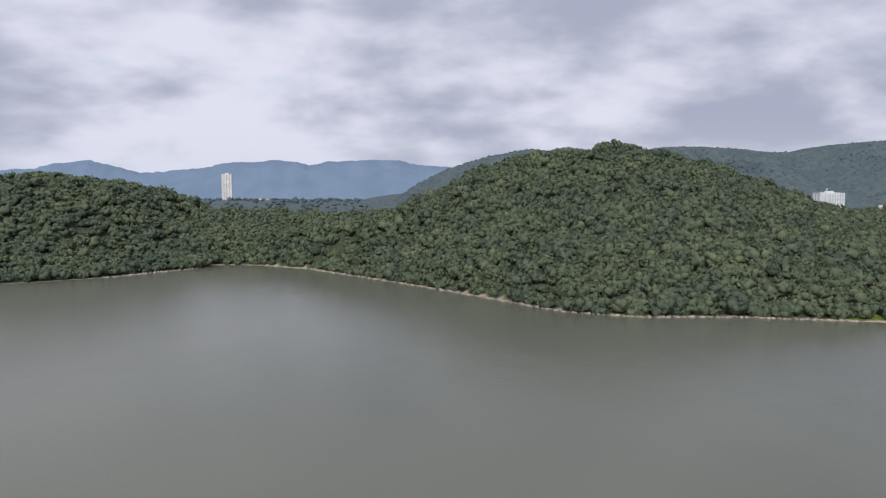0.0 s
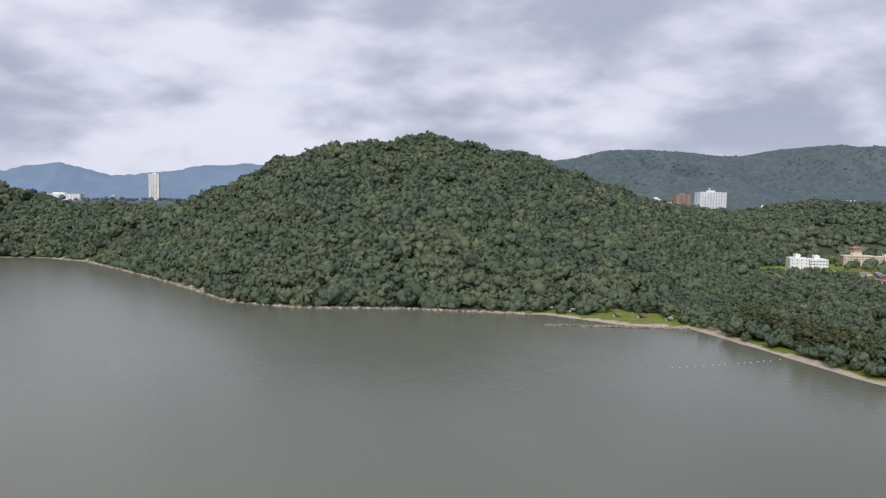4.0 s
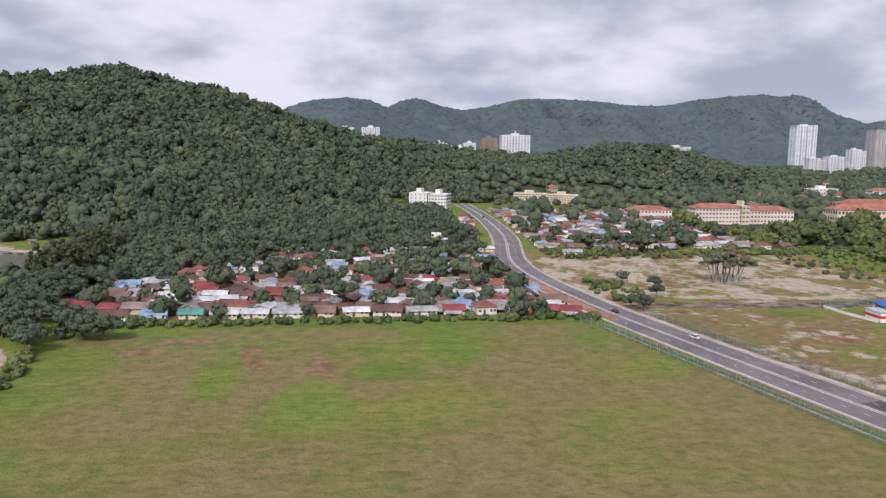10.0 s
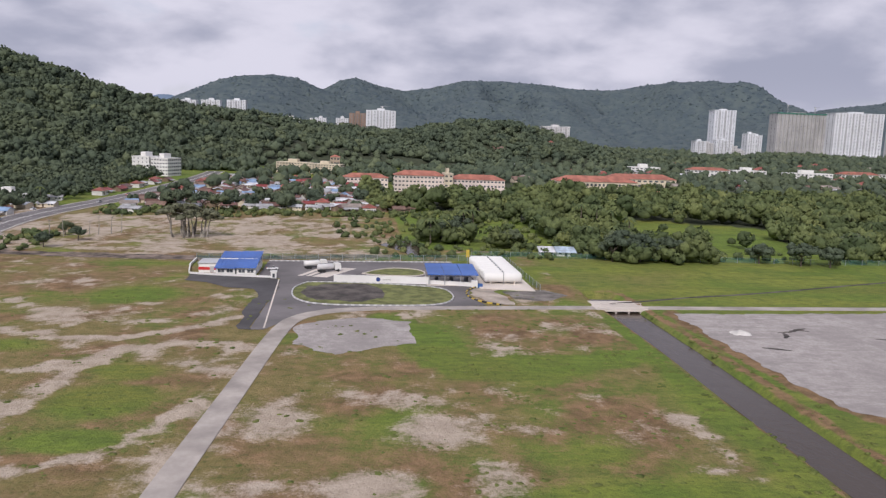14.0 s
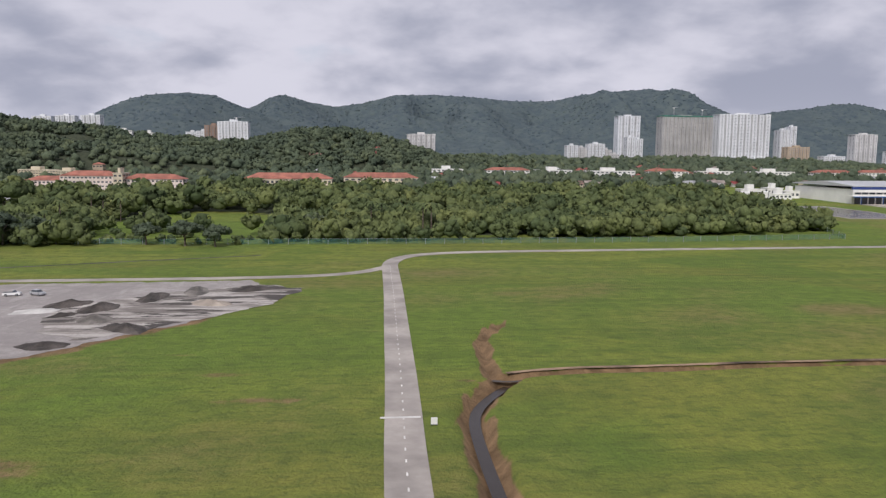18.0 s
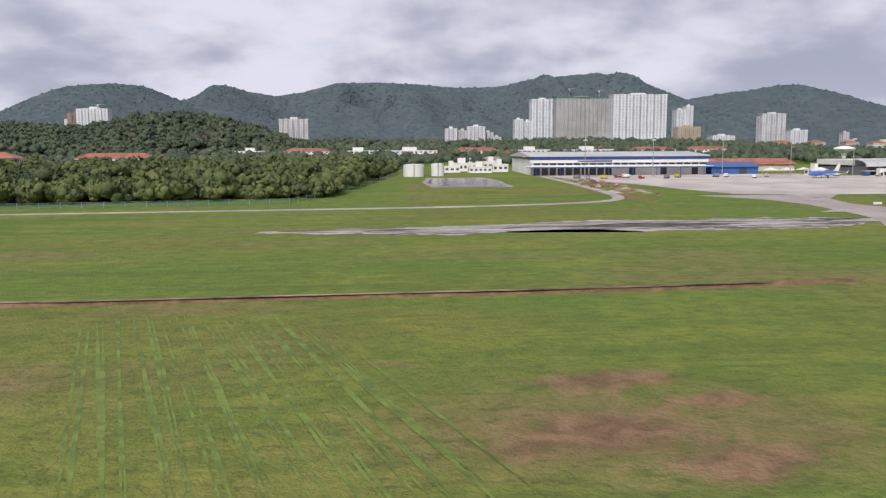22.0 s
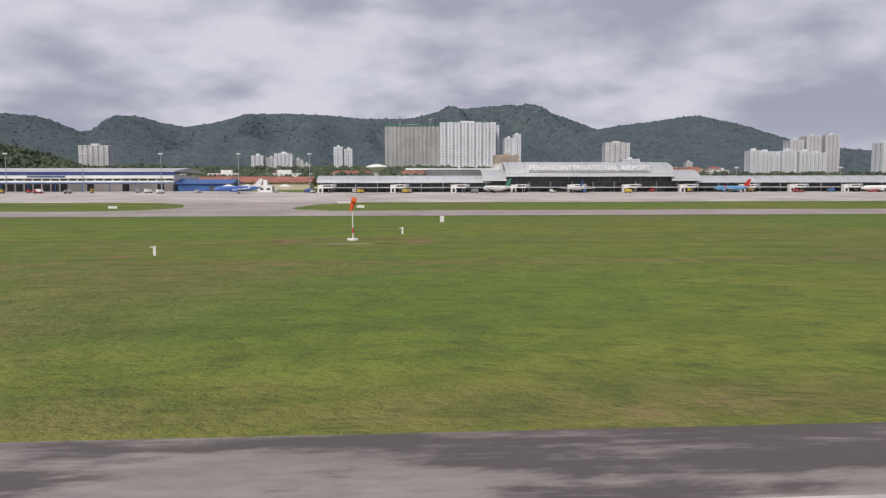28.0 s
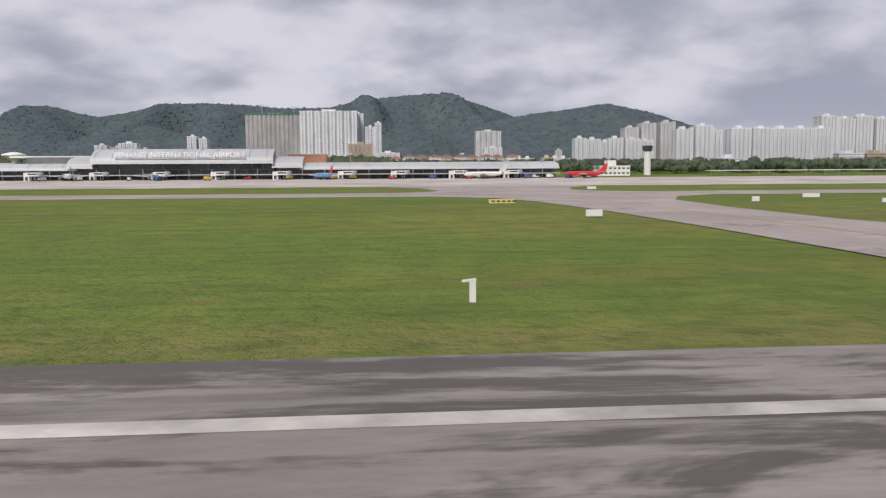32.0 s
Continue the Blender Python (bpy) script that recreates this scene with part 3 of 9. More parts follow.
    dry = np.where(lot > 0.3, np.maximum(dry, np.where(x > 533, 0.56, 0.72) + 0.26 * wave(x, y, 22, 31)), dry)
    sand = np.maximum(sand, lot * (0.42 + 0.09 * wave(x, y, 34, 32) + 0.09 * wave(x, y, 11, 33) + 0.08 * wave(x, y, 6, 36)))
    soil = np.maximum(soil, lot * (0.51 + 0.10 * wave(x, y, 26, 34) + 0.10 * wave(x, y, 9, 35)))
    sand = sand + 0.10 * lot * smooth01((y - 172) / 8) * (1 - smooth01((y - 238) / 14)) * smooth01((540 - x) / 20)
    for cx, cy, rx, ry, a in ((477, 78, 8, 13, -18), (479, 62, 10, 11, 0), (466, 108, 4, 14, 12), (492, 200, 42, 13, 0), (472, 178, 24, 5, 0), (505, 176, 30, 4, 0), (466, 222, 20, 12, 0), (505, 221, 22, 9, -8),
                              (525, 205, 20, 8, 0), (474, 240, 22, 9, 0), (525, 69, 8, 11, 0), (541, 66, 9, 10, -20), (534, 54, 10, 6, 0), (500, 110, 14, 2.5, -12), (489, 113, 10, 3, 8), (499, 121, 6, 2, 0), (510, 45, 22, 5, 0), (480, 42, 12, 8, 0)):
        sand = np.maximum(sand, 0.66 * blob(x, y, cx, cy, rx * 1.2, ry * 1.2, a, 1.0))
    for line, w in (([(473, 109), (480, 106), (490, 101), (496, 99), (502, 100), (510, 107), (514, 112)], 1.3), ([(490, 82), (493, 85), (500, 90), (505, 96), (513, 97), (519, 95)], 1.7), ([(501, 90), (499, 76), (496, 63), (493, 52)], 1.4),
                    ([(500, 55), (510, 61), (513, 66), (516, 74)], 1.0), ([(482, 72), (492, 84)], 1.5), ([(470, 128), (484, 117), (492, 108)], 1.2)):
        sand = np.maximum(sand, 0.66 * (1 - smooth01((near_line(x, y, line) + 0.9 * wave(x, y, 7, 62) - w * 0.5) / 2.2)))
    for cx, cy, rx, ry, a in ((481, 137, 11, 13, 20), (457, 135, 3, 16, 12), (467, 108, 5, 20, 14), (554, 104, 8, 8, 0), (568, 103, 6, 10, 0), (536, 84, 11, 2.4, 0), (457, 160, 6, 5, 0), (553, 113, 6, 3, 0)):
        soil = np.maximum(soil, 0.72 * blob(x, y, cx, cy, rx, ry, a, 0.8))
    soil = np.maximum(soil, (0.60 + 0.10 * wave(x, y, 5, 81)) * blob(x, y, 560, 69, 11, 13, 0, 0.7))
    for cx, cy, rx, ry in ((495, 129, 9, 8), (506, 85, 5, 3), (507, 64, 5, 3), (543, 97, 5, 11), (557, 88, 14, 3), (559, 49, 13, 6), (572.5, 62, 3, 34), (574, 104, 1.6, 14), (506, 75, 6, 6), (484, 96, 9, 3), (530, 160, 60, 4), (560, 152, 10, 20)):
        g = blob(x, y, cx, cy, rx, ry, 0, 0.8)
        dry, sand, soil = dry * (1 - 0.8 * g), sand * (1 - 0.8 * g), soil * (1 - 0.8 * g)
    dry, sand, soil = dry * (1 - 0.95 * lush), sand * (1 - 0.9 * lush), soil * (1 - 0.9 * lush)
    # airfield grass: burnt patches, tyre-worn edges
    for cx, cy, rx, ry, k in ((840, 38, 7, 3.0, 0.86), (827.5, 42.5, 5, 2.6, 0.66), (837.5, 30, 7, 4.5, 0.84), (842.5, 26, 4, 3, 0.9), (845, 34, 4, 2, 0.8), (848.5, 28.5, 4, 2, 0.7), (833, 28, 4, 3, 0.7), (814, 28.7, 3, 1.2, 0.7),
                              (788, 42, 4, 3, 0.78), (784.5, 37, 4, 3, 0.66), (786.5, 32, 4, 3, 0.7), (776, 31, 6, 3, 0.58), (752, 92, 10, 5, 0.50), (778, 88, 9, 4, 0.52), (800, 104, 9, 5, 0.56), (815, 112, 16, 4, 0.5)):
        soil = np.maximum(soil, k * blob(x, y, cx, cy, rx * 1.6, ry * 1.5, 5, 1.2))
    for cx, cy, rx, ry in ((800, 40, 26, 12), (780, 95, 30, 9), (815, 105, 26, 6), (838, 30, 30, 14), (760, 30, 24, 10), (900, 60, 3, 20), (958, 40, 25, 8), (924, 34, 6, 10), (748, 92, 16, 10), (812, 60, 20, 5), (928, 28, 8, 6)):
        dry = np.maximum(dry, 0.68 * blob(x, y, cx, cy, rx, ry, 0, 0.9))
    # a shallow overgrown drain curving through the grass, and bare earth beside the bend
    drain = near_line(x, y, [(928.4, 93.6), (932, 82), (936.8, 73.2), (945.5, 59.2), (951, 55), (956, 52.8), (969, 52), (1000, 50.5), (1026, 48.7), (1074, 49.3), (1130, 48.5), (1260, 48.5)])
    dry = np.maximum(dry, 0.60 * (1 - smooth01((np.abs(drain - 1.0) - 0.2) / 1.0)))
    soil = np.maximum(soil, np.where(x < 965, 0.58, 0.46 + 0.12 * wave(x, y, 21, 68)) * (1 - smooth01((drain + 0.5 * wave(x, y, 8, 69) - 0.3) / 1.0)))
    for cx, cy, rx, ry, k in ((891.6, 26, 1.5, 9, 0.74), (891.3, 37, 1.2, 4, 0.6), (926.5, 38.5, 2.5, 1.6, 0.62), (922.5, 33, 2.2, 2.0, 0.66), (925.2, 25.5, 2.0, 2.0, 0.68), (931, 28.2, 2.2, 1.0, 0.56), (1042, 15.4, 2.6, 0.9, 0.72), (1027.5, 54.2, 2.2, 0.8, 0.72),
                              (1187, 21.5, 5, 1.3, 0.62), (1151, 19.5, 3, 0.8, 0.56), (1161, 19.6, 4, 0.8, 0.60), (1196, 24.2, 2.5, 0.8, 0.6), (1076, 15.6, 1.2, 0.5, 0.7), (1094, 16.4, 1.5, 0.5, 0.64), (690.5, 62.5, 1.6, 0.9, 0.7)):
        soil = np.maximum(soil, k * blob(x, y, cx, cy, rx * 1.2, ry * 1.2, 0, 0.9))
    soil = np.maximum(soil, 0.62 * (1 - smooth01((near_line(x, y, [(891.2, 19), (891.4, 27), (891.9, 36)]) - 0.5) / 1.6)))
    edge = (1 - smooth01((np.abs(y - 16.5) - 0.5) / 4.0)) * smooth01((x - 935) / 15)
    dry = np.maximum(dry, 0.58 * edge)
    soil = np.maximum(soil, 0.40 * edge)
    ring = np.abs(np.hypot((x - 1043) / 8.0, (y - 67) / 3.4) - 0.85)
    soil = np.maximum(soil, 0.74 * (1 - smooth01((ring - 0.08) / 0.25)))
    sand = np.maximum(sand, 0.62 * blob(x, y, 1043, 64.6, 6, 0.9, 0, 0.8))
    for cx, cy in ((1010, 52), (1160, 20.5), (1205, 23.5), (1090, 19), (1120, 46), (1070, 50), (980, 40)):
        soil = np.maximum(soil, 0.55 * blob(x, y, cx, cy, 6, 1.0, 0, 0.8))
    for line in ([(700, 108), (712, 104), (724, 103)], [(742, 96), (756, 92)], [(760, 84), (790, 86), (850, 88)], [(795, 100), (812, 97)], [(990, 66), (1035, 66.5)], [(1010, 70), (1080, 68), (1160, 70), (1260, 69)], [(1000, 43), (1060, 44.5)], [(1110, 40), (1200, 41)]):
        dry = np.maximum(dry, 0.62 * (1 - smooth01((near_line(x, y, line) - 0.4) / 1.6)))
    line = near_line(x, y, DITCH)
    line = line + 0.22 * wave(x, y, 9, 61)
    soil = np.maximum(soil, 1.0 * (1 - smooth01((line - np.where(x > 740, 1.0, 0.6)) / 0.6)))
    soil = np.maximum(soil, 0.95 * (1 - smooth01((near_line(x, y, DITCH_WET) + 0.25 * wave(x, y, 7, 63) - 1.05) / 0.6)))
    soil = np.maximum(soil, (0.62 + 0.14 * wave(x, y, 6, 82)) * (1 - smooth01((np.abs(near_line(x, y, CANAL) - np.where(x < 578, 3.7, 4.4)) - np.where(x < 578, 0.1, 0.6)) / 0.9)))
    # by the runway strip of spoil and the pond
    soil = np.maximum(soil, 0.6 * blob(x, y, 893, 205, 5, 60, 0, 0.6))
    # under the woods
    wood = ((y > 185) & (x > 545) & (x < 835)) | ((y > 300) & (d > width + 2))
    soil, sand = np.where(wood, 0.1, soil), np.where(wood, 0.05, sand)
    dry = np.where(wood, 0.0, dry)
    # beyond here red selects the haze-blue ground colour instead of dry grass
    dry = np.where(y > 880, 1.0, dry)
    # where the woods' shade is painted on the ground, stored as zero alpha
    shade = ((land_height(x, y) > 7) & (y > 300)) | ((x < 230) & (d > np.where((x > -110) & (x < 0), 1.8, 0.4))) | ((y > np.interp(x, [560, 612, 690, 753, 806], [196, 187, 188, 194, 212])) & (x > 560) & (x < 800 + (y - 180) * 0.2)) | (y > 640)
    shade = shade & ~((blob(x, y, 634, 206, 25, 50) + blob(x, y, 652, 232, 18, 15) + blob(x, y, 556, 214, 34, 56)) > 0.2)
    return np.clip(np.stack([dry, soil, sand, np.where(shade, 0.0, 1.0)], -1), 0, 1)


def build_ground():
    x, y = np.meshgrid(GX, GY)
    z = land_height(x, y)
    ditch = near_line(x, y, DITCH)
    z = z - 0.65 * (1 - smooth01((ditch - 0.1) / 0.8)) + 0.12 * np.exp(-((ditch - 1.2) / 0.4) ** 2)
    wet = np.minimum(near_line(x, y, DITCH_WET) + 0.3, near_line(x, y, CANAL) - 1.7)
    z = z - 1.4 * (1 - smooth01((wet - 0.6) / 1.3))
    ny, nx = x.shape
    i = np.arange(ny * nx).reshape(ny, nx)
    faces = np.stack([i[:-1, :-1], i[:-1, 1:], i[1:, 1:], i[1:, :-1]], -1).reshape(-1, 4)
    me = raw_mesh("ground", np.stack([x, y, z], -1).reshape(-1, 3), faces, M_GROUND)
    me.polygons.foreach_set("use_smooth", [True] * len(me.polygons))
    a = me.color_attributes.new("cover", "FLOAT_COLOR", "POINT")
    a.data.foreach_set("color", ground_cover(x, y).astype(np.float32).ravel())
    return tagged(new("ground", me), "grassy coastal plain with bare soil and wooded hills behind", "ground", kind="structure")


build_ground()
sea = Shape()
sea.add([(-4600, -4600, -0.34), (720, -4600, -0.34), (380, 60, -0.34), (345, 140, -0.34), (310, 300, -0.34), (60, 660, -0.34), (-4600, 660, -0.34)], [(0, 1, 2, 3, 4, 5, 6)])
tagged(part("water", sea, M_SEA), "calm grey-green silty sea in the bay", "sea", kind="structure")

# ---- woods: crowns of leaf clumps on the slopes, each wood one mesh ----
def ico(sub):
    bm = bmesh.new()
    bmesh.ops.create_icosphere(bm, subdivisions=sub, radius=1.0)
    bm.verts.ensure_lookup_table()
    v = np.array([tuple(p.co) for p in bm.verts])
    f = np.array([[p.index for p in q.verts] for q in bm.faces])
    bm.free()
    return v, f


ICO0, ICO1, ICO2 = ico(1), ico(1), ico(2)


def crown_template(seed, lobes, leaves, flat=0.75, spread=0.5, small=False):
    """A crown of radius about 1 over the origin: lumpy lobes with leaf clumps standing out of them."""
    r = np.random.RandomState(seed)
    vs, fs, k = [], [], 0
    for n in range(lobes):
        v, f = ICO0 if small is None else ICO2 if n == 0 and not small else ICO1
        size = 1.0 if n == 0 else 0.42 + 0.3 * r.rand()
        a = r.rand() * 6.28
        off = np.array([0, 0, 0]) if n == 0 else np.array([math.cos(a) * spread, math.sin(a) * spread, 0.15 + 0.4 * r.rand()])
        lump = 1 + 0.62 * (r.rand(len(v), 1) - 0.5) + 0.12 * np.sin(v[:, :1] * 5 + a) * np.cos(v[:, 1:2] * 4 + a)
        p = v * lump * size * np.array([1, 1, flat])
        p[:, 2] = np.where(p[:, 2] < -0.35, -0.35, p[:, 2])
        vs.append(p + off)
        fs.append(f + k)
        k += len(v)
    for n in range(leaves):
        a, h = r.rand() * 6.28, r.rand() * 1.15 - 0.25
        q = math.sqrt(max(0.05, 1 - min(1, h * h)))
        c = np.array([math.cos(a) * q, math.sin(a) * q, h * flat]) * (0.95 + 0.22 * r.rand())
        e = r.randn(3)
        g = np.cross(e, r.randn(3))
        e, g = e / np.linalg.norm(e), g / np.linalg.norm(g)
        s = 0.16 + 0.16 * r.rand()
        vs.append(np.array([c + e * s, c + g * s * 0.8, c - e * s, c - g * s * 0.8]))
        fs.append(np.array([[0, 1, 2], [0, 2, 3]]) + k)
        k += 4
    return np.concatenate(vs), np.concatenate(fs)


def canopy_template(seed, boughs, leaves):
    """A forest crown: a body with rounded boughs piled round and over it, and loose leaf clumps on top."""
    r = np.random.RandomState(seed)
    v, f = ICO1
    vs, fs, k = [], [], 0
    for n in range(boughs):
        if n == 0:
            size, off = np.array([0.80, 0.80, 0.55]), np.zeros(3)
        else:
            a = n * 2.4 + r.rand()
            h = r.rand()
            reach = 0.72 * math.sqrt(1 - 0.75 * h)
            q = 0.30 + 0.24 * r.rand()
            size, off = np.array([q, q, q * (0.7 + 0.3 * r.rand())]), np.array([math.cos(a) * reach, math.sin(a) * reach, 0.05 + 0.55 * h])
        p = v * (1 + 0.75 * (r.rand(len(v), 1) - 0.5)) * size + off
        vs.append(p)
        fs.append(f + k)
        k += len(v)
    for n in range(leaves):
        a, h = r.rand() * 6.28, r.rand()
        reach = math.sqrt(1 - 0.8 * h) * (0.9 + 0.2 * r.rand())
        c = np.array([math.cos(a) * reach, math.sin(a) * reach, 0.02 + 0.80 * h])
        e = r.randn(3)
        g = np.cross(e, r.randn(3))
        e, g = e / np.linalg.norm(e), g / np.linalg.norm(g)
        q = 0.11 + 0.15 * r.rand()
        vs.append(np.array([c + e * q, c + g * q * 0.8, c - e * q, c - g * q * 0.8]))
        fs.append(np.array([[0, 1, 2], [0, 2, 3]]) + k)
        k += 4
    return np.concatenate(vs), np.concatenate(fs)


WEED_LOW = [(v * np.array([1.25, 1.0, 0.5]), f) for v, f in [crown_template(160 + i, 1, 14, 0.7, small=None) for i in range(7)]]
CANOPY = [canopy_template(300 + i, 6, 40) for i in range(12)]
THIN = [canopy_template(330 + i, 4, 22) for i in range(9)]
LEAFY = [crown_template(20 + i, 3, 20, 0.8, 0.55, small=True) for i in range(9)]
BUSHY = [crown_template(120 + i, 6, 95, 0.85, 0.62, small=True) for i in range(8)]
SPARSE = [crown_template(180 + i, 2, 7, 0.8, 0.5, small=True) for i in range(8)]
CONE = [crown_template(140 + i, 1, 3, 0.8, small=None) for i in range(6)]
TINY = [crown_template(90 + i, 1, 4, 0.7, small=True) for i in range(6)]


def scatter(x0, x1, y0, y1, gap, keep, seed, rmin, rmax):
    r = np.random.RandomState(seed)
    gx, gy = np.meshgrid(np.arange(x0, x1, gap), np.arange(y0, y1, gap))
    x = (gx + (r.rand(*gx.shape) - 0.5) * gap * 1.1).ravel()
    y = (gy + (r.rand(*gy.shape) - 0.5) * gap * 1.1).ravel()
    q = r.rand(len(x))
    rad = rmin + (rmax - rmin) * r.rand(len(x)) ** 1.6
    m = keep(x, y, q)
    return x[m], y[m], rad[m]


def wood(name, places, templates, material, label, lift=0.42, tall=1.0, seed=1, category="forest", rise=0.7):
    x, y, rad = places
    z = land_height(x, y)
    r = np.random.RandomState(seed)
    vs, fs, k = [], [], 0
    kind = r.randint(0, len(templates), len(x))
    turn = r.rand(len(x)) * 6.28
    high = rad * lift * (0.85 + rise * r.rand(len(x))) * tall
    for i in range(len(x)):
        v, f = templates[kind[i]]
        c, s = math.cos(turn[i]), math.sin(turn[i])
        p = np.empty_like(v)
        p[:, 0] = (v[:, 0] * c - v[:, 1] * s) * rad[i] + x[i]
        p[:, 1] = (v[:, 0] * s + v[:, 1] * c) * rad[i] + y[i]
        p[:, 2] = v[:, 2] * rad[i] * (0.9 + 0.25 * tall) + z[i] + high[i]
        vs.append(p)
        fs.append(f + k)
        k += len(v)
    me = raw_mesh(name, np.concatenate(vs), np.concatenate(fs), material)
    if templates is CONE:
        me.polygons.foreach_set("use_smooth", [True] * len(me.polygons))
    tint = me.attributes.new("tint", "FLOAT", "POINT")
    tint.data.foreach_set("value", np.repeat(r.rand(len(x)), [len(v) for v in vs]).astype(np.float32))
    return tagged(new(name, me), label, category, kind="stuff")


ROAD = [(500, -120), (478, 0), (465.5, 60), (461.5, 81), (453.5, 112), (444.5, 150), (437, 188), (434, 214), (434.5, 238), (438, 258), (443, 285), (446.5, 315), (449, 365), (450, 410), (449, 450)]


def off_road(x, y, gap):
    return near_line(x, y, ROAD) > gap


def hill_keep(x, y, q):
    foot = np.interp(x, *FOOT)
    d = coast_distance(x, y)
    park = (x > 196) & (x < 300) & (d > 4.5) & (q < 0.34) & (y < foot)
    return park | (d > 1.6) & (y > np.minimum(foot - 6, np.where(x < 100, 300, 999))) & off_road(x, y, 9) & ~((x > 404) & (x < 450) & (y < 455)) & ~((x > 470) & (x < 535) & (y < 475))


wood("hill_forest", scatter(-95, 470, 300, 585, 5.0, hill_keep, 11, 2.5, 5.7), CANOPY, M_FOREST, "dense dark green tropical forest covering the steep hill", lift=0.30, rise=1.1)
wood("headland_forest", scatter(-330, -40, 470, 730, 6.2, lambda x, y, q: (coast_distance(x, y) > 2) & (x < -40 + (y > 600) * 30), 12, 2.8, 6.0), THIN, M_FOREST,
     "dense green forest on the low headland across the bay")
wood("saddle_forest", scatter(-110, 45, 535, 700, 4.4, lambda x, y, q: (coast_distance(x, y) > 2) & ((y > 578) | (x < -90)), 13, 2.2, 4.6), THIN, M_FOREST, "green forest on the saddle between the two hills")
wood("back_hill_forest", scatter(300, 830, 560, 800, 7.4, lambda x, y, q: (y > np.interp(x, *FOOT)) & ((y > 655) | (x > 465)), 14, 3.0, 6.0), THIN, M_FOREST,
     "dense forest on the lower hills behind the town")


def low_wood(x, y, q):
    edge = np.interp(x, [540, 560, 576, 584, 590, 610, 660, 690, 730, 762, 815, 836], [266, 268, 266, 232, 170, 168, 174, 177, 181.5, 185, 197, 330])
    clear = (blob(x, y, 634, 206, 23, 46) + blob(x, y, 652, 232, 18, 15) + blob(x, y, 706, 186, 16, 4) + blob(x, y, 645, 184, 14, 9)) > 0.2
    clump = (blob(x, y, 557, 200, 8, 6) > 0.15) | (blob(x, y, 573, 193, 5, 8) > 0.15) | (blob(x, y, 566, 236, 7, 9) > 0.3)
    return ((y > edge) | clump & (q < 0.75)) & (x < 836) & ~(clear & (q > 0.035)) & (q < 0.90) & ~((x > 540) & (x < 612) & (y > 300))


wood("lowland_wood", scatter(535, 840, 168, 214, 2.9, low_wood, 15, 1.2, 3.5), CANOPY, M_MANGROVE, "lush mixed green trees along the airfield fence", lift=0.55, rise=1.2)
wood("lowland_wood", scatter(535, 840, 214, 336, 4.3, low_wood, 25, 1.5, 3.9), CANOPY, M_MANGROVE, "lush mixed green trees behind the airfield fence", lift=0.7, rise=1.3)


def town_trees(x, y, q):
    thick = np.where(y > 430, 0.72, 0.40)
    return (q < thick) & off_road(x, y, 8) & (y > np.where(x > 840, 400, 338)) & ~((x > 535) & (x < 612) & (y < 372)) & ~((x > 640) & (x < 700) & (y < 400)) & (land_height(x, y) < 30)


wood("town_trees", scatter(470, 1240, 336, 900, 7.5, town_trees, 16, 2.0, 4.0), SPARSE, M_FOREST, "scattered green trees between the houses of the town", lift=0.6, category="trees")
wood("terminal_trees", scatter(1190, 1560, 345, 560, 6.5, lambda x, y, q: (q < 0.6) & (x > 1290 - (y > 420) * 80), 17, 2.2, 4.0), LEAFY, M_FOREST, "dark green trees behind the terminal", lift=0.7, category="trees")


def village_keep(x, y, q):
    coast = coast_distance(x, y)
    grove = (x < 308 + (y < 200) * 8 + 46 * smooth01((y - 205) / 50)) & (coast > 3.2)
    between = ((y > 258) & (x < 425)) | ((y > 196) & (x < 311 + (y - 186) * 0.9))
    return ((grove & (q < 0.92)) | (between & (q < 0.9)) | (q < np.where(y > 200, 0.30, 0.13))) & off_road(x, y, 9) & (coast > 3.2) & ((y > 157) | (x < 330) & (y > 142))


wood("village_grove", scatter(286, 432, 142, 400, 4.2, village_keep, 18, 1.5, 3.2), CANOPY, M_FOREST, "green shade trees and palms around the village", lift=0.75, category="trees")
wood("town_grove", scatter(452, 548, 262, 345, 6.0, lambda x, y, q: (q < 0.24) & (y > 262) & off_road(x, y, 9), 19, 1.6, 3.0), BUSHY, M_FOREST, "green trees between the town houses", lift=0.75, category="trees")


def scrub_keep(x, y, q):
    hedge = (np.abs(y - np.interp(x, [322, 440], [152.5, 156.5])) < 1.7) & (x > 326) & (x < 437) & (q < 0.8)
    shore = (x < 338) & (np.abs(coast_distance(x, y) - 8.2) < 1.3) & (y < 134) & (y > 60) & (q < 0.85)
    verge = (x > 446) & (x < 458) & (y > 168) & (y < 200) & (q < 0.25)
    waste = (x > 450) & (x < 585) & (y > np.where(x > 500, 246, 240)) & (y < 268) & (q < 0.30)
    fringe = (x > 540) & (x < 680) & (y > 172) & (y < 186) & (q < 0.14)
    slope = (blob(x, y, 558, 216, 30, 50) > 0.1) & (y > 174) & (q < 0.17) & (wave(x, y, 15, 73) > -0.35)
    return hedge | shore | verge | waste | fringe | slope


M_WEED = foliage("weed_leaves", (0.130, 0.165, 0.048), (0.185, 0.215, 0.062), (0.24, 0.235, 0.085), 0.08)


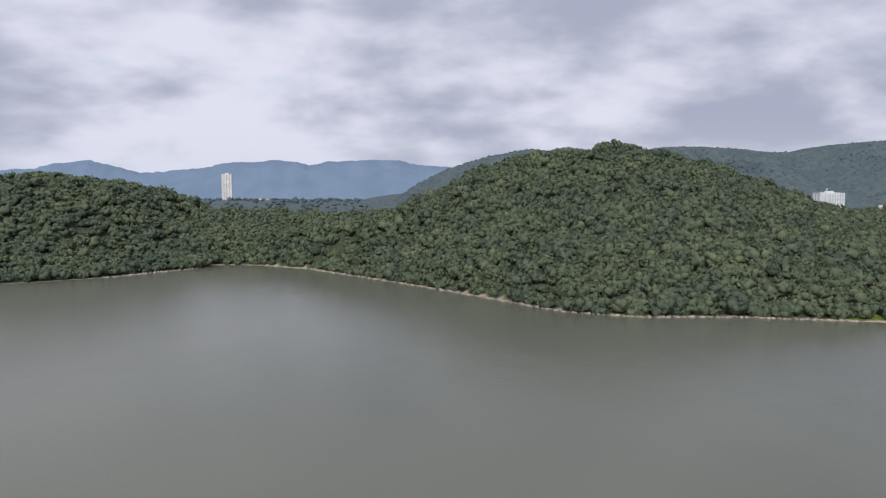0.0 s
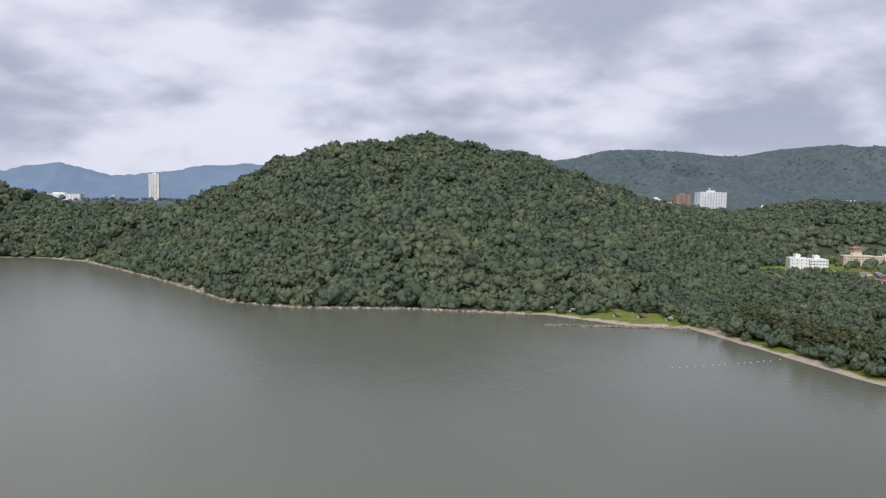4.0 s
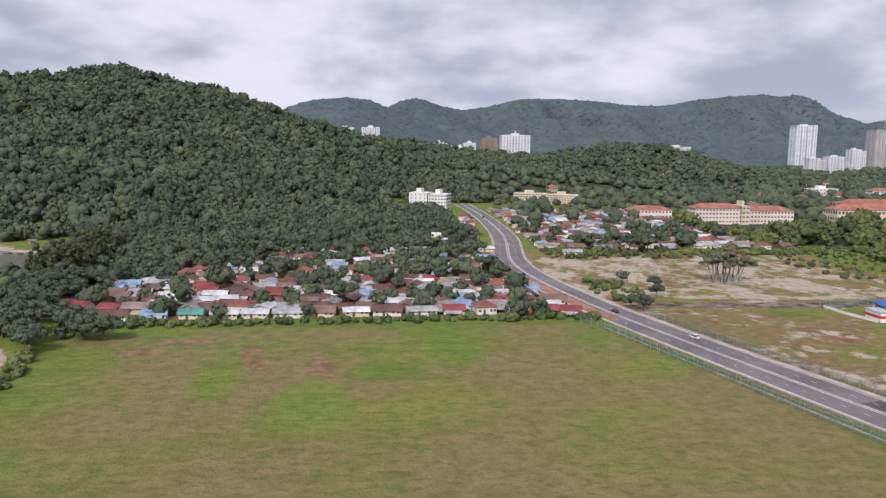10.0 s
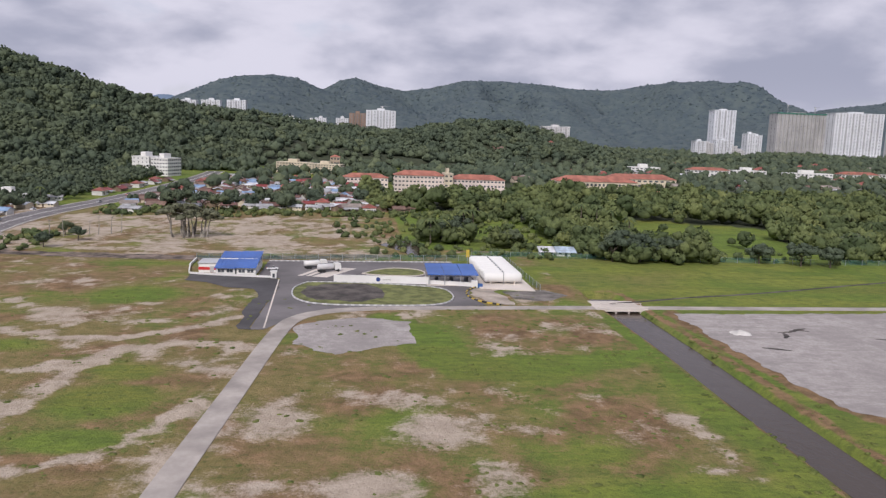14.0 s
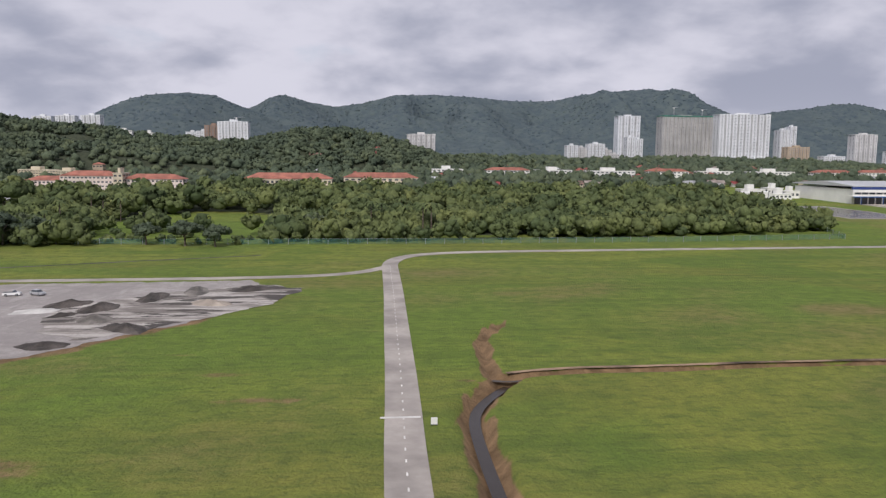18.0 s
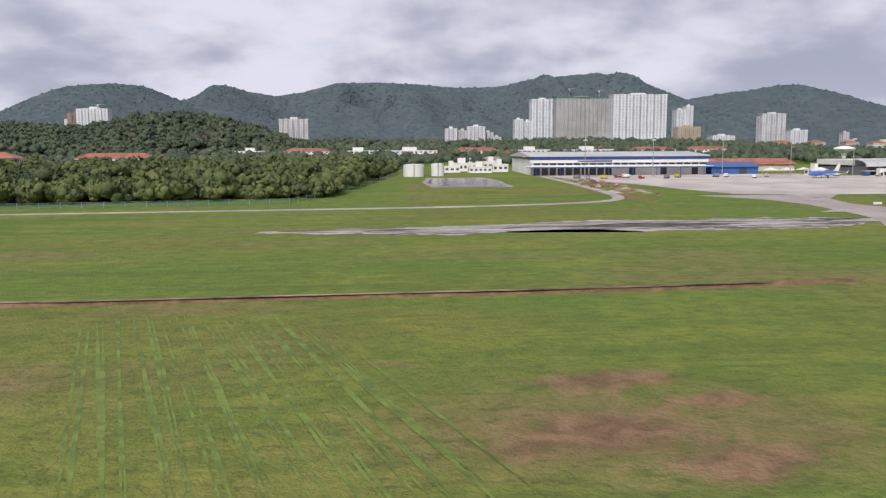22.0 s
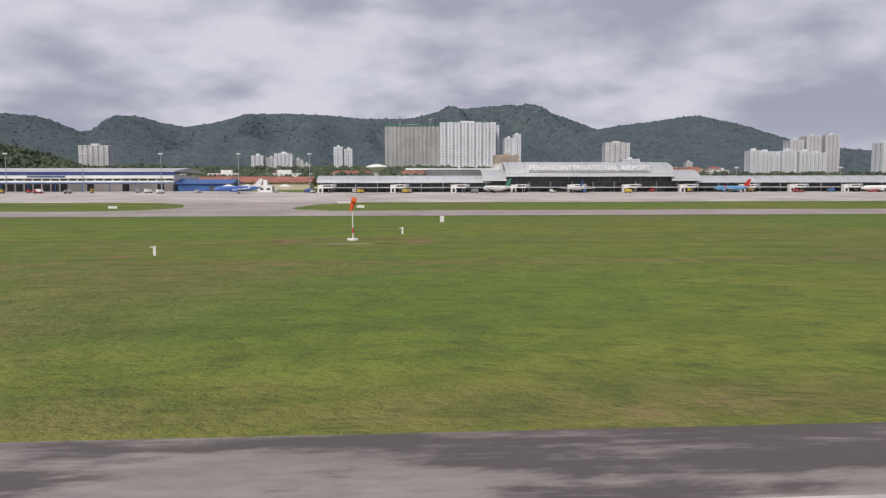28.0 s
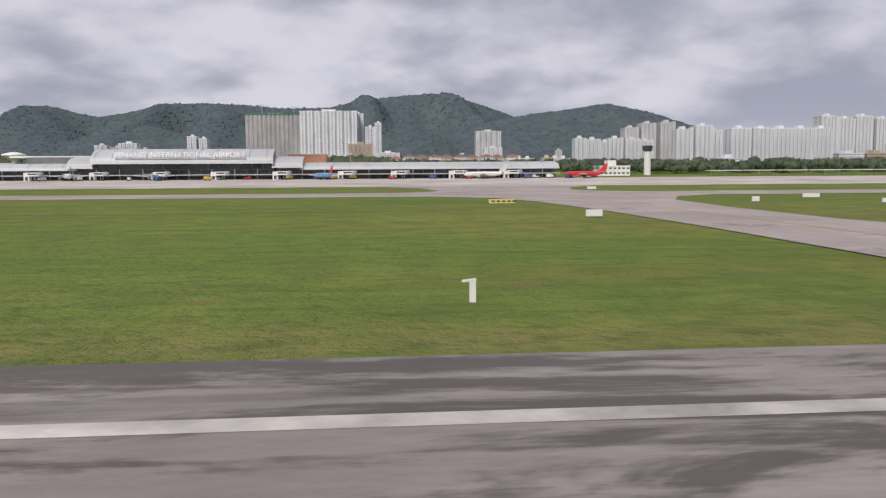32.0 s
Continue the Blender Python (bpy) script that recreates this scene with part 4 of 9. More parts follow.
def weed_keep(x, y, q):
    lot = (x > 458 + (150 - y) * 0.28) & (x < 574) & (y < 132) & (near_line(x, y, [(514, -60), (517, 50), (521, 104), (528, 117), (578, 121)]) > 3)
    patchy = wave(x, y, 17, 71) + 0.6 * wave(x, y, 6, 72)
    bank = (np.abs(np.abs(x - 578) - 5.5) < 2.0) & (y < 118)
    rough = ((x > 540) & (x < 573) | (x > 583) & (x < 604) & (y < 62)) & (y < 119) & (patchy > 0.0)
    return ((lot & (patchy > 0.30) & (q < 0.34) | rough & (q < 0.5) & (blob(x, y, 532, 103, 12, 12) == 0)) | (bank & (q < 0.5))) & off_road(x, y, 8.5)


wood("weeds", scatter(330, 590, 30, 150, 1.1, weed_keep, 27, 0.10, 0.42), WEED_LOW, M_WEED, "low green weeds and tussocks on the rough ground", lift=-0.05, category="weeds")
wood("scrub", scatter(318, 690, 60, 264, 1.7, scrub_keep, 20, 0.6, 1.3), LEAFY, M_MANGROVE, "low green bushes and hedge at the field edges", lift=0.4, category="bushes")


def far_keep(x, y, q):
    h = land_height(x, y)
    crest = (y > 1540) | ((x < 640) & (y > 1300)) | ((x > 1400) & (y > 1320))
    return (h > 24) & ((y > 930) | (h > 40)) & (crest | (q < 0.92))


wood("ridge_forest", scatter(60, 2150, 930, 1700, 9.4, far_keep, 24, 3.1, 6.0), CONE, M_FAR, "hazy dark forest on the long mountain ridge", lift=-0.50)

# distant mountains beyond the bay, their blue haze painted as colour and glow
def far_range(name, y, profile, colour, label):
    xs, zs = profile
    x = np.linspace(xs[0], xs[-1], 260)
    z = np.interp(x, xs, zs) + 5 * wave(x, x * 0, 160, 41) + 2.2 * wave(x, x * 0, 40, 42)
    rows = [(0.0, -5.0, -260.0), (0.45, 0.0, -130.0), (0.8, 0.0, -45.0), (1.0, 0.0, 0.0), (0.6, 0.0, 160.0)]
    co = np.concatenate([np.stack([x, y + off + 12 * wave(x, x * 0 + off, 120, 43), z * k + add], -1) for k, add, off in rows])
    n = len(x)
    faces = [(r * n + i, r * n + i + 1, (r + 1) * n + i + 1, (r + 1) * n + i) for r in range(len(rows) - 1) for i in range(n - 1)]
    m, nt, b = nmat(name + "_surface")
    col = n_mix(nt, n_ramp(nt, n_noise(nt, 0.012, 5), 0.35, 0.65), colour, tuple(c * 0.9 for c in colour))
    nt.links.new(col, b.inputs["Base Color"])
    # the surface glows faintly in its own colour to stand for haze
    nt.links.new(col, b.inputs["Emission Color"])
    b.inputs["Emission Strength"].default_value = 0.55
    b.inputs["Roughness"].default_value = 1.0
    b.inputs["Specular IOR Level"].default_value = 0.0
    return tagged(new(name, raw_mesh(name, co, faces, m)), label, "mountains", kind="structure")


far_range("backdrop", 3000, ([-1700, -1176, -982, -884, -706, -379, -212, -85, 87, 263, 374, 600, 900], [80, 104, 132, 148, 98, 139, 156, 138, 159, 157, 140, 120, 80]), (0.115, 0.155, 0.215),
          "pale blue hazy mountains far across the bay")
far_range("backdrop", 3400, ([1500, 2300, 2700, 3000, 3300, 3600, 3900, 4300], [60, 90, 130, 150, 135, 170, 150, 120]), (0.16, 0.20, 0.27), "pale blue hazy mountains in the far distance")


def gap_keep(x, y, q):
    return (q < 0.3) & (x < 60)


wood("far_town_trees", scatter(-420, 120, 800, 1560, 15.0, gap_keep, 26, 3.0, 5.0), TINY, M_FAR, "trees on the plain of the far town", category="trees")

# ---- roads, pavements and bare yards, laid on the ground ----
def ground_z(x, y):
    """Level of the open plain, without hills."""
    return 0.05 + max(0.0, (y - 165) * 0.016)


def densify(pts, step):
    out = []
    for (ax, ay), (bx, by) in zip(pts, pts[1:]):
        n = max(1, int(math.hypot(bx - ax, by - ay) / step))
        out += [(ax + (bx - ax) * i / n, ay + (by - ay) * i / n) for i in range(n)]
    return out + [pts[-1]]


def rounded(pts, step=3.0, passes=2):
    for _ in range(passes):
        q = [pts[0]]
        for a, b in zip(pts, pts[1:]):
            q += [(a[0] * 0.75 + b[0] * 0.25, a[1] * 0.75 + b[1] * 0.25), (a[0] * 0.25 + b[0] * 0.75, a[1] * 0.25 + b[1] * 0.75)]
        pts = q + [pts[-1]]
    return densify(pts, step)


def side(pts, off):
    """The line shifted to its left by off metres."""
    out = []
    for i, p in enumerate(pts):
        a, b = pts[max(0, i - 1)], pts[min(len(pts) - 1, i + 1)]
        dx, dy = b[0] - a[0], b[1] - a[1]
        n = math.hypot(dx, dy) or 1
        o = off[i] if isinstance(off, list) else off
        out.append((p[0] - dy / n * o, p[1] + dx / n * o))
    return out


def ribbon(left, right, lift, thick=0.0):
    s = Shape()
    a = [(x, y, ground_z(x, y) + lift) for x, y in left]
    b = [(x, y, ground_z(x, y) + lift) for x, y in right]
    n = len(a)
    fs = [(i, n + i, n + i + 1, i + 1) for i in range(n - 1)]
    s.add(a + b, fs)
    if thick:
        c, d = [(x, y, z - thick) for x, y, z in a], [(x, y, z - thick) for x, y, z in b]
        s.add(a + c, [(i, i + 1, n + i + 1, n + i) for i in range(n - 1)])
        s.add(b + d, [(i, n + i, n + i + 1, i + 1) for i in range(n - 1)])
    return s


def patch(outline, lift, jag=0.0, seed=0, step=1.5):
    pts = densify(list(outline) + [outline[0]], step)[:-1]
    if jag:
        r = random.Random(seed)
        pts = [(x + jag * (noise.noise((x * 0.35, y * 0.35, seed)) + 0.45 * noise.noise((x * 0.9, y * 0.9, seed))), y + jag * (noise.noise((y * 0.35, x * 0.35, seed + 9)) + 0.45 * noise.noise((y * 0.9, x * 0.9, seed)))) for x, y in pts]
    s = Shape()
    s.add([(x, y, ground_z(x, y) + lift) for x, y in pts], [tuple(range(len(pts)))])
    area = sum(a[0] * b[1] - b[0] * a[1] for a, b in zip(pts, pts[1:] + pts[:1]))
    if area < 0:
        s.f = [tuple(reversed(f)) for f in s.f]
    return s


def lay(name, shape, material, label, category, parent=None):
    return tagged(part(name, shape, material, parent), label, category, kind="structure")


def dashes(line, off, length, gap, width, lift, parent, name="lane_dash", material=None, start=0, stop=None):
    """Painted dashes, each a piece."""
    pts = densify(side(line, off), 0.5)
    n, k, made = int(length / 0.5), int((length + gap) / 0.5), 0
    for i in range(start, (stop or len(pts)) - n - 1, k):
        seg = pts[i:i + n + 1:max(1, n)]
        part(name, ribbon(side(seg, width / 2), side(seg, -width / 2), lift), material or M_LINE, parent)
        made += 1
    return made


# main road, two lanes each way
road_line = rounded(ROAD, 4.0, 2)


def half_width(p):
    return 5.3 + 0.9 * max(0, min(1, (120 - p[1]) / 60)) - 0.8 * max(0, min(1, (p[1] - 300) / 60))


wide = [half_width(p) for p in road_line]
main_road = lay("road", ribbon(side(road_line, wide), side(road_line, [-w for w in wide]), 0.10, 0.2), M_ASPHALT, "grey asphalt dual carriageway with white markings", "road")
for w0 in (-1, 1):
    for inner, name in ((0.35, "edge_line"), ):
        part(name, ribbon(side(road_line, [w0 * (w - inner) + 0.1 for w in wide]), side(road_line, [w0 * (w - inner) - 0.1 for w in wide]), 0.115), M_LINE, main_road)
for off in (-0.32, 0.32):
    part("centre_line", ribbon(side(road_line, off + 0.11), side(road_line, off - 0.11), 0.115), M_LINE, main_road)
for off in (-2.7, 2.7):
    dashes(road_line, off, 1.1, 2.4, 0.10, 0.115, main_road, start=180, stop=900)
dark = [p for p in road_line if 20 < p[1] < 98]
part("resurfaced_lane", ribbon(side(dark, -0.9), side(dark, [-half_width(p) + 0.7 for p in dark]), 0.112), M_NEW_ASPHALT, main_road, "fresh black asphalt lane")
coat = [p for p in road_line if 150 < p[1] < 205]
part("red_coating", ribbon(side(coat, [half_width(p) - 0.7 for p in coat]), side(coat, 1.2), 0.112), M_BRICKRED, main_road, "worn red anti-skid coating")
kerb_w = lay("kerb", ribbon(side(road_line, [w + 0.3 for w in wide]), side(road_line, [w + 0.02 for w in wide]), 0.19, 0.25), M_CONCRETE, "pale concrete kerb beside the main road", "kerb")
kerb_e = lay("kerb", ribbon(side(road_line, [-w - 0.02 for w in wide]), side(road_line, [-w - 0.3 for w in wide]), 0.19, 0.25), M_CONCRETE, "pale concrete kerb beside the main road", "kerb")
verge = [p for p in road_line if 10 < p[1] < 200]
lay("pavement", ribbon(side(verge, [-half_width(p) - 0.35 for p in verge]), side(verge, [-half_width(p) - 1.5 for p in verge]), 0.08, 0.1), M_OLD_ROAD, "pale footpath and gravel verge beside the main road", "pavement")

# service tracks round the airfield
BRANCH = [(514, -60), (515.5, 20), (517.8, 56), (519.3, 75), (520.5, 92), (521.5, 104), (523, 112), (528, 117), (536, 119)]
PERIM = [(536, 119), (556, 120.3), (578, 121.3), (603, 121.5), (640, 122.5), (668, 124), (680, 128), (685.5, 136)]
TRACK = [(683, -60), (683.5, 0), (683.8, 40), (684.5, 60), (685, 85), (685.6, 110), (685.8, 130), (686, 142), (689, 150), (695, 155), (706, 158), (740, 160.5), (782, 163.5), (842, 167), (868, 172), (882, 177), (889.5, 186), (892, 210), (892.5, 250), (892, 300)]
for name, line, w, label in (("service_road", BRANCH, 1.35, "pale worn concrete service road"), ("service_road", PERIM, 1.25, "narrow pale concrete perimeter road"), ("service_road", TRACK, 1.5, "pale concrete perimeter road with a dashed line")):
    pts = rounded(line, 2.5, 3)
    ob = lay(name, ribbon(side(pts, w), side(pts, -w), 0.06 if line is PERIM else 0.07, 0.1), M_OLD_ROAD, label, "road")
    if line is TRACK:
        dashes([p for p in pts if p[1] < 140 and p[0] < 690], 0, 0.9, 1.4, 0.12, 0.085, ob)
        part("stop_line", patch([(682.4, 52.6), (685.6, 52.6), (685.6, 53.0), (682.4, 53.0)], 0.088), M_LINE, ob)

# yards of spoil
def gravel_material():
    """Rolled gravel: fine stones, damp patches and curving wheel tracks."""
    m, nt, b = nmat("rolled_gravel")
    col = n_mix(nt, n_ramp(nt, n_noise(nt, 0.07, 6, 0.66, warp=0.6), 0.36, 0.64), (0.445, 0.408, 0.386), (0.300, 0.272, 0.258))
    col = n_mix(nt, n_math(nt, "MULTIPLY", n_ramp(nt, n_noise(nt, 0.45, 6, 0.7, warp=0.3), 0.42, 0.64), 0.65), col, (0.262, 0.237, 0.224))
    tracks = n_ramp(nt, n_noise(nt, 0.32, 4, 0.55, stretch=(0.16, 1.4, 1), warp=0.9), 0.54, 0.60)
    col = n_mix(nt, n_math(nt, "MULTIPLY", tracks, 0.38), col, (0.250, 0.226, 0.212))
    scrape = n_ramp(nt, n_noise(nt, 0.24, 5, 0.6, stretch=(1.2, 0.22, 1), warp=1.2), 0.60, 0.68)
    col = n_mix(nt, n_math(nt, "MULTIPLY", scrape, 0.5), col, (0.480, 0.450, 0.425))
    grit = n_ramp(nt, n_noise(nt, 3.0, 4, 0.75), 0.35, 0.65)
    col = n_mix(nt, n_math(nt, "MULTIPLY", grit, 0.45), col, (0.225, 0.204, 0.194))
    nt.links.new(col, b.inputs["Base Color"])
    b.inputs["Roughness"].default_value = 0.95
    n_bump(nt, n_noise(nt, 1.2, 5, 0.7), 0.5, 0.2, b)
    return m


M_GRAVEL = gravel_material()
M_PALEMUD = paint("pale_dry_mud", (0.52, 0.48, 0.44), 0.95, vary=0.2, scale=0.8, bump=0.4)
M_DARKSOIL = paint("dark_wet_soil", (0.10, 0.085, 0.075), 0.9, vary=0.35, scale=0.8, bump=0.6)
M_DRYEARTH = paint("dry_brown_earth", (0.300, 0.205, 0.132), 0.95, vary=0.5, scale=0.5, bump=0.8)
M_BROWNEARTH = paint("brown_earth", (0.215, 0.165, 0.132), 0.95, vary=0.45, scale=0.7, bump=0.8)
lay("gravel_yard", patch([(586.5, 117), (615, 118), (663, 121), (666, 112), (660, 90), (648, 75), (632, 61), (616, 57.5), (602, 59), (594, 63), (587, 72), (586, 94)], 0.03, 1.0, 3, 0.8), M_GRAVEL, "levelled pale grey gravel yard with tyre marks", "gravel yard")
lay("gravel_yard", patch([(524, 108), (533, 113), (541, 110), (541, 98), (530, 92), (524, 97)], 0.03, 0.9, 5, 0.8), M_GRAVEL, "flat grey gravel patch beside the service road", "gravel yard")
def churned_material():
    """Churned spoil: pale dry crusts drawn out beside black wet ruts."""
    m, nt, b = nmat("churned_spoil")
    long_n = n_noise(nt, 0.5, 6, 0.66, stretch=(0.14, 0.8, 1), warp=0.5)
    spot = n_noise(nt, 0.25, 6, 0.7, stretch=(0.35, 1.0, 1), warp=0.4)
    col = n_mix(nt, n_ramp(nt, long_n, 0.40, 0.58), (0.200, 0.176, 0.158), (0.500, 0.462, 0.425))
    col = n_mix(nt, n_ramp(nt, spot, 0.52, 0.58), col, (0.060, 0.052, 0.046))
    col = n_mix(nt, n_math(nt, "MULTIPLY", n_ramp(nt, n_noise(nt, 1.4, 4, 0.7), 0.4, 0.7), 0.35), col, (0.145, 0.122, 0.100))
    nt.links.new(col, b.inputs["Base Color"])
    b.inputs["Roughness"].default_value = 0.9
    n_bump(nt, spot, 0.8, 0.5, b)
    return m


M_CHURNED = churned_material()
lay("soil_patch", patch([(640, 100), (650, 108), (664, 117), (672, 113), (668, 100), (660, 90), (650, 80), (643, 86)], 0.05, 1.2, 6, 0.8), M_CHURNED, "dark churned soil and broken asphalt on the gravel yard edge", "soil")
lay("soil_patch", patch([(806, 118.5), (815, 116.5), (826, 116), (838, 111.5), (849, 116), (858, 117.5), (866, 112.5), (876, 113.5), (886, 114), (903, 115.5), (912, 121), (921, 128), (912, 132), (895, 134), (880, 131), (871, 133.5), (860, 131), (848, 126), (838, 125), (822, 123.5)], 0.03, 2.2, 7, 0.8), M_CHURNED, "strip of churned grey mud across the airfield grass", "soil")
lay("soil_patch", patch([(858, 121), (872, 119), (892, 122.5), (884, 125), (866, 125.5)], 0.05, 1.2, 8), M_DARKSOIL, "dark wet soil in the mud strip", "soil")
for i, (x, y, w, h) in enumerate(((815, 120.5, 8, 0.8), (836, 119.2, 10, 0.7), (852, 122, 7, 0.6), (868, 118.4, 9, 0.6), (880, 121.4, 8, 0.7), (893, 124.4, 9, 0.7), (905, 125.4, 7, 0.6), (846, 124.6, 6, 0.5), (872, 126, 8, 0.5))):
    lay("soil_patch", patch([(x - w / 2, y), (x - w * 0.2, y - h), (x + w * 0.25, y - h * 0.7), (x + w / 2, y + 0.1), (x + w * 0.2, y + h), (x - w * 0.3, y + h * 0.6)], 0.068, 0.5, 40 + i), (M_DARKSOIL, M_PALEMUD)[i % 2], ("dark wet streak in the mud strip", "pale dry streak in the mud strip")[i % 2], "soil")
lay("soil_patch", patch([(828, 122.5), (844, 121), (858, 124), (846, 126.5)], 0.05, 1.2, 12), M_GRAVEL, "pale gravel in the mud strip", "soil")
lay("mud_bank", patch([(449, 169), (470, 166), (500, 164.5), (540, 172), (542, 176), (500, 170), (470, 172), (450, 173)], 0.05, 1.3, 9), M_BROWNEARTH, "dark brown earth bank along the compound", "soil")
lay("burnt_patch", patch([(784, 22), (788, 25.5), (796, 26), (800, 23), (794, 20), (787, 20)], 0.03, 1.3, 10), M_DARKSOIL, "burnt black patch in the grass", "soil")

# water in the ditches
lay("canal_water", patch([(575.4, 131), (581.6, 131), (581.2, 95), (580.6, 70), (580.3, 48), (579.8, 0), (579.6, -80), (574.4, -80), (574.6, 0), (574.9, 48), (575.2, 70), (575.5, 95)], -0.62), M_CANAL, "still brown water in the straight canal", "canal")
lay("ditch_water", ribbon(side(rounded(DITCH_WET, 1.5, 2), 0.48), side(rounded(DITCH_WET, 1.5, 2), -0.48), -0.93), M_DITCHWATER, "dark water in the narrow ditch", "ditch")
lay("pond_bank", patch([(844, 235), (869.5, 233), (871, 262), (868, 288.5), (845.5, 287), (842.5, 258)], 0.06, 1.0, 31), M_GRAVEL, "pale bare bank round the settling pond", "soil")
lay("pond", patch([(846, 238), (868, 236), (869, 262), (866, 286), (847, 284), (844, 258)], 0.10, 1.0, 11), M_CANAL, "shallow settling pond by the hangar", "pond")
lay("pond", patch([(538, 191), (541.5, 196), (545.7, 198.5), (549.5, 193), (550.5, 183), (548, 175), (545.9, 172.5), (543.5, 180), (540, 187)], 0.04, 1.0, 12), M_CANAL, "small muddy pool beside the wood", "pond")

# ---- airfield pavement ----
M_REPAIR = paint("repair_asphalt", (0.265, 0.235, 0.222), 0.85, vary=0.22, scale=0.8, bump=0.2)
M_JOINT = paint("dark_joint_asphalt", (0.14, 0.122, 0.118), 0.85, vary=0.2, scale=0.8)
M_SKID = paint("rubber_marks", (0.23, 0.197, 0.187), 0.8, vary=0.4, scale=2.0)
M_WORNLINE = paint("worn_runway_line", (0.56, 0.52, 0.48), 0.8, vary=0.22, scale=1.2)


def runway_material():
    """Pale worn asphalt, blackened in drawn-out blotches by tyre rubber."""
    m, nt, b = nmat("runway_asphalt")
    base = n_mix(nt, n_ramp(nt, n_noise(nt, 0.16, 6, 0.62, stretch=(0.5, 1.0, 1)), 0.34, 0.66), (0.345, 0.304, 0.284), (0.240, 0.208, 0.194))
    fine = n_ramp(nt, n_noise(nt, 2.2, 7, 0.74, stretch=(0.26, 1, 1)), 0.36, 0.66)
    col = n_mix(nt, n_math(nt, "MULTIPLY", fine, 0.62), base, (0.185, 0.160, 0.150))
    wide = n_noise(nt, 0.20, 6, 0.68, stretch=(0.55, 1.5, 1), warp=0.4)
    thin = n_noise(nt, 0.75, 6, 0.66, stretch=(0.17, 1.3, 1), warp=0.3)
    mask = n_math(nt, "ADD", n_math(nt, "MULTIPLY", wide, 0.62), n_math(nt, "MULTIPLY", thin, 0.38))
    col = n_mix(nt, n_math(nt, "MULTIPLY", n_ramp(nt, mask, 0.466, 0.548), 0.82), col, (0.066, 0.054, 0.050))
    tiny = n_ramp(nt, n_noise(nt, 0.5, 4, 0.6, stretch=(0.10, 1.6, 1)), 0.60, 0.70)
    col = n_mix(nt, n_math(nt, "MULTIPLY", tiny, 0.45), col, (0.10, 0.085, 0.08))
    nt.links.new(col, b.inputs["Base Color"])
    b.inputs["Roughness"].default_value = 0.8
    n_bump(nt, n_noise(nt, 6.0, 4, 0.7), 0.25, 0.03, b)
    return m


M_RUNWAY = runway_material()
runway = lay("runway", patch([(893, -28), (1900, -28), (1900, 14.75), (893, 14.75)], 0.05, 0, step=40), M_RUNWAY, "grey runway asphalt darkened by tyre rubber", "runway")
part("edge_line", patch([(960, 10.55), (1900, 10.55), (1900, 11.15), (960, 11.15)], 0.056, step=40), M_WORNLINE, runway, "worn white runway side stripe")
part("edge_line", patch([(960, -21), (1900, -21), (1900, -20.4), (960, -20.4)], 0.056, step=40), M_LINE, runway, "worn white runway side stripe")
west_edge = rounded([(893, 14.9), (893.4, 40), (893.2, 50), (892.9, 60), (893, 70), (894.6, 82), (898.5, 94), (905.5, 106.5), (912, 117), (918.5, 129), (921.5, 142), (923.5, 153), (926, 165)], 3.0, 3)
north_edge = rounded([(936.5, 165), (937, 156), (940, 150), (947, 146), (958, 144), (976, 143.5)], 3.0, 3)
south_edge = rounded([(975, 119.4), (958, 117.5), (945, 113.5), (937, 108.5), (929, 103), (921.5, 96), (916.5, 88), (913.5, 79), (911.8, 70), (911, 61), (911.2, 52), (912.6, 44), (914.6, 38), (917, 31.5), (921.5, 26), (926.9, 20.2), (930.2, 17.3), (934, 15.5), (938, 15.0)], 3.0, 3)
taxi = lay("taxiway", patch(west_edge + north_edge + [(1900, 143.5), (1900, 120.2)] + south_edge + [(935, 14.9)], 0.055, 0, step=20), M_TAXI, "grey asphalt taxiway curving off the runway", "taxiway")
part("concrete_panel", patch([(894.8, 51), (894.7, 58), (895.2, 67), (897, 77), (899.8, 87.5), (904, 98), (909.2, 108), (912.7, 112.3), (920, 98.5), (913.2, 89.5), (909, 80), (906.9, 69), (906.4, 59), (906.8, 51.4)], 0.062, 0, step=3), M_PAD, taxi, "pale concrete slabs on the bend")
outer = rounded([(894.3, 50.8), (894.1, 60), (894.9, 70), (897, 80.5), (900.6, 91), (905.6, 101.5), (911, 111)], 2.0, 2)
part("dark_joint", ribbon(side(outer, 0.36), side(outer, -0.36), 0.066), M_JOINT, taxi)
inner = rounded([(907.2, 51), (906.8, 59), (907.4, 69), (909.6, 80), (913.8, 89.3), (920.6, 98)], 2.0, 2)
part("dark_joint", ribbon(side(inner, 0.42), side(inner, -0.42), 0.066), M_JOINT, taxi)
part("hold_line", patch([(893.4, 49.0), (911, 48.9), (911, 49.7), (893.4, 49.8)], 0.064), M_NEW_ASPHALT, taxi)
for i in range(17):
    part("hold_dash", patch([(893.7 + i, 49.25), (894.25 + i, 49.25), (894.25 + i, 49.55), (893.7 + i, 49.55)], 0.069), M_YELLOW, taxi)
part("hold_end", patch([(907.6, 50.6), (911.3, 50.4), (911.3, 50.9), (907.6, 51.1)], 0.069), M_LINE, taxi)
for i in range(9):
    y = 56 + i * 5.4
    k = [np.interp(y, [51, 58, 67, 77, 87.5, 98, 108], q) for q in ([894.9, 894.8, 895.3, 897.1, 899.9, 904.1, 909.3], [906.7, 906.3, 906.6, 908.2, 912.4, 917, 918])]
    part("slab_joint", patch([(k[0], y), (k[1], y - 2.2), (k[1], y - 2.1), (k[0], y + 0.1)], 0.067), M_CONCRETE, taxi)
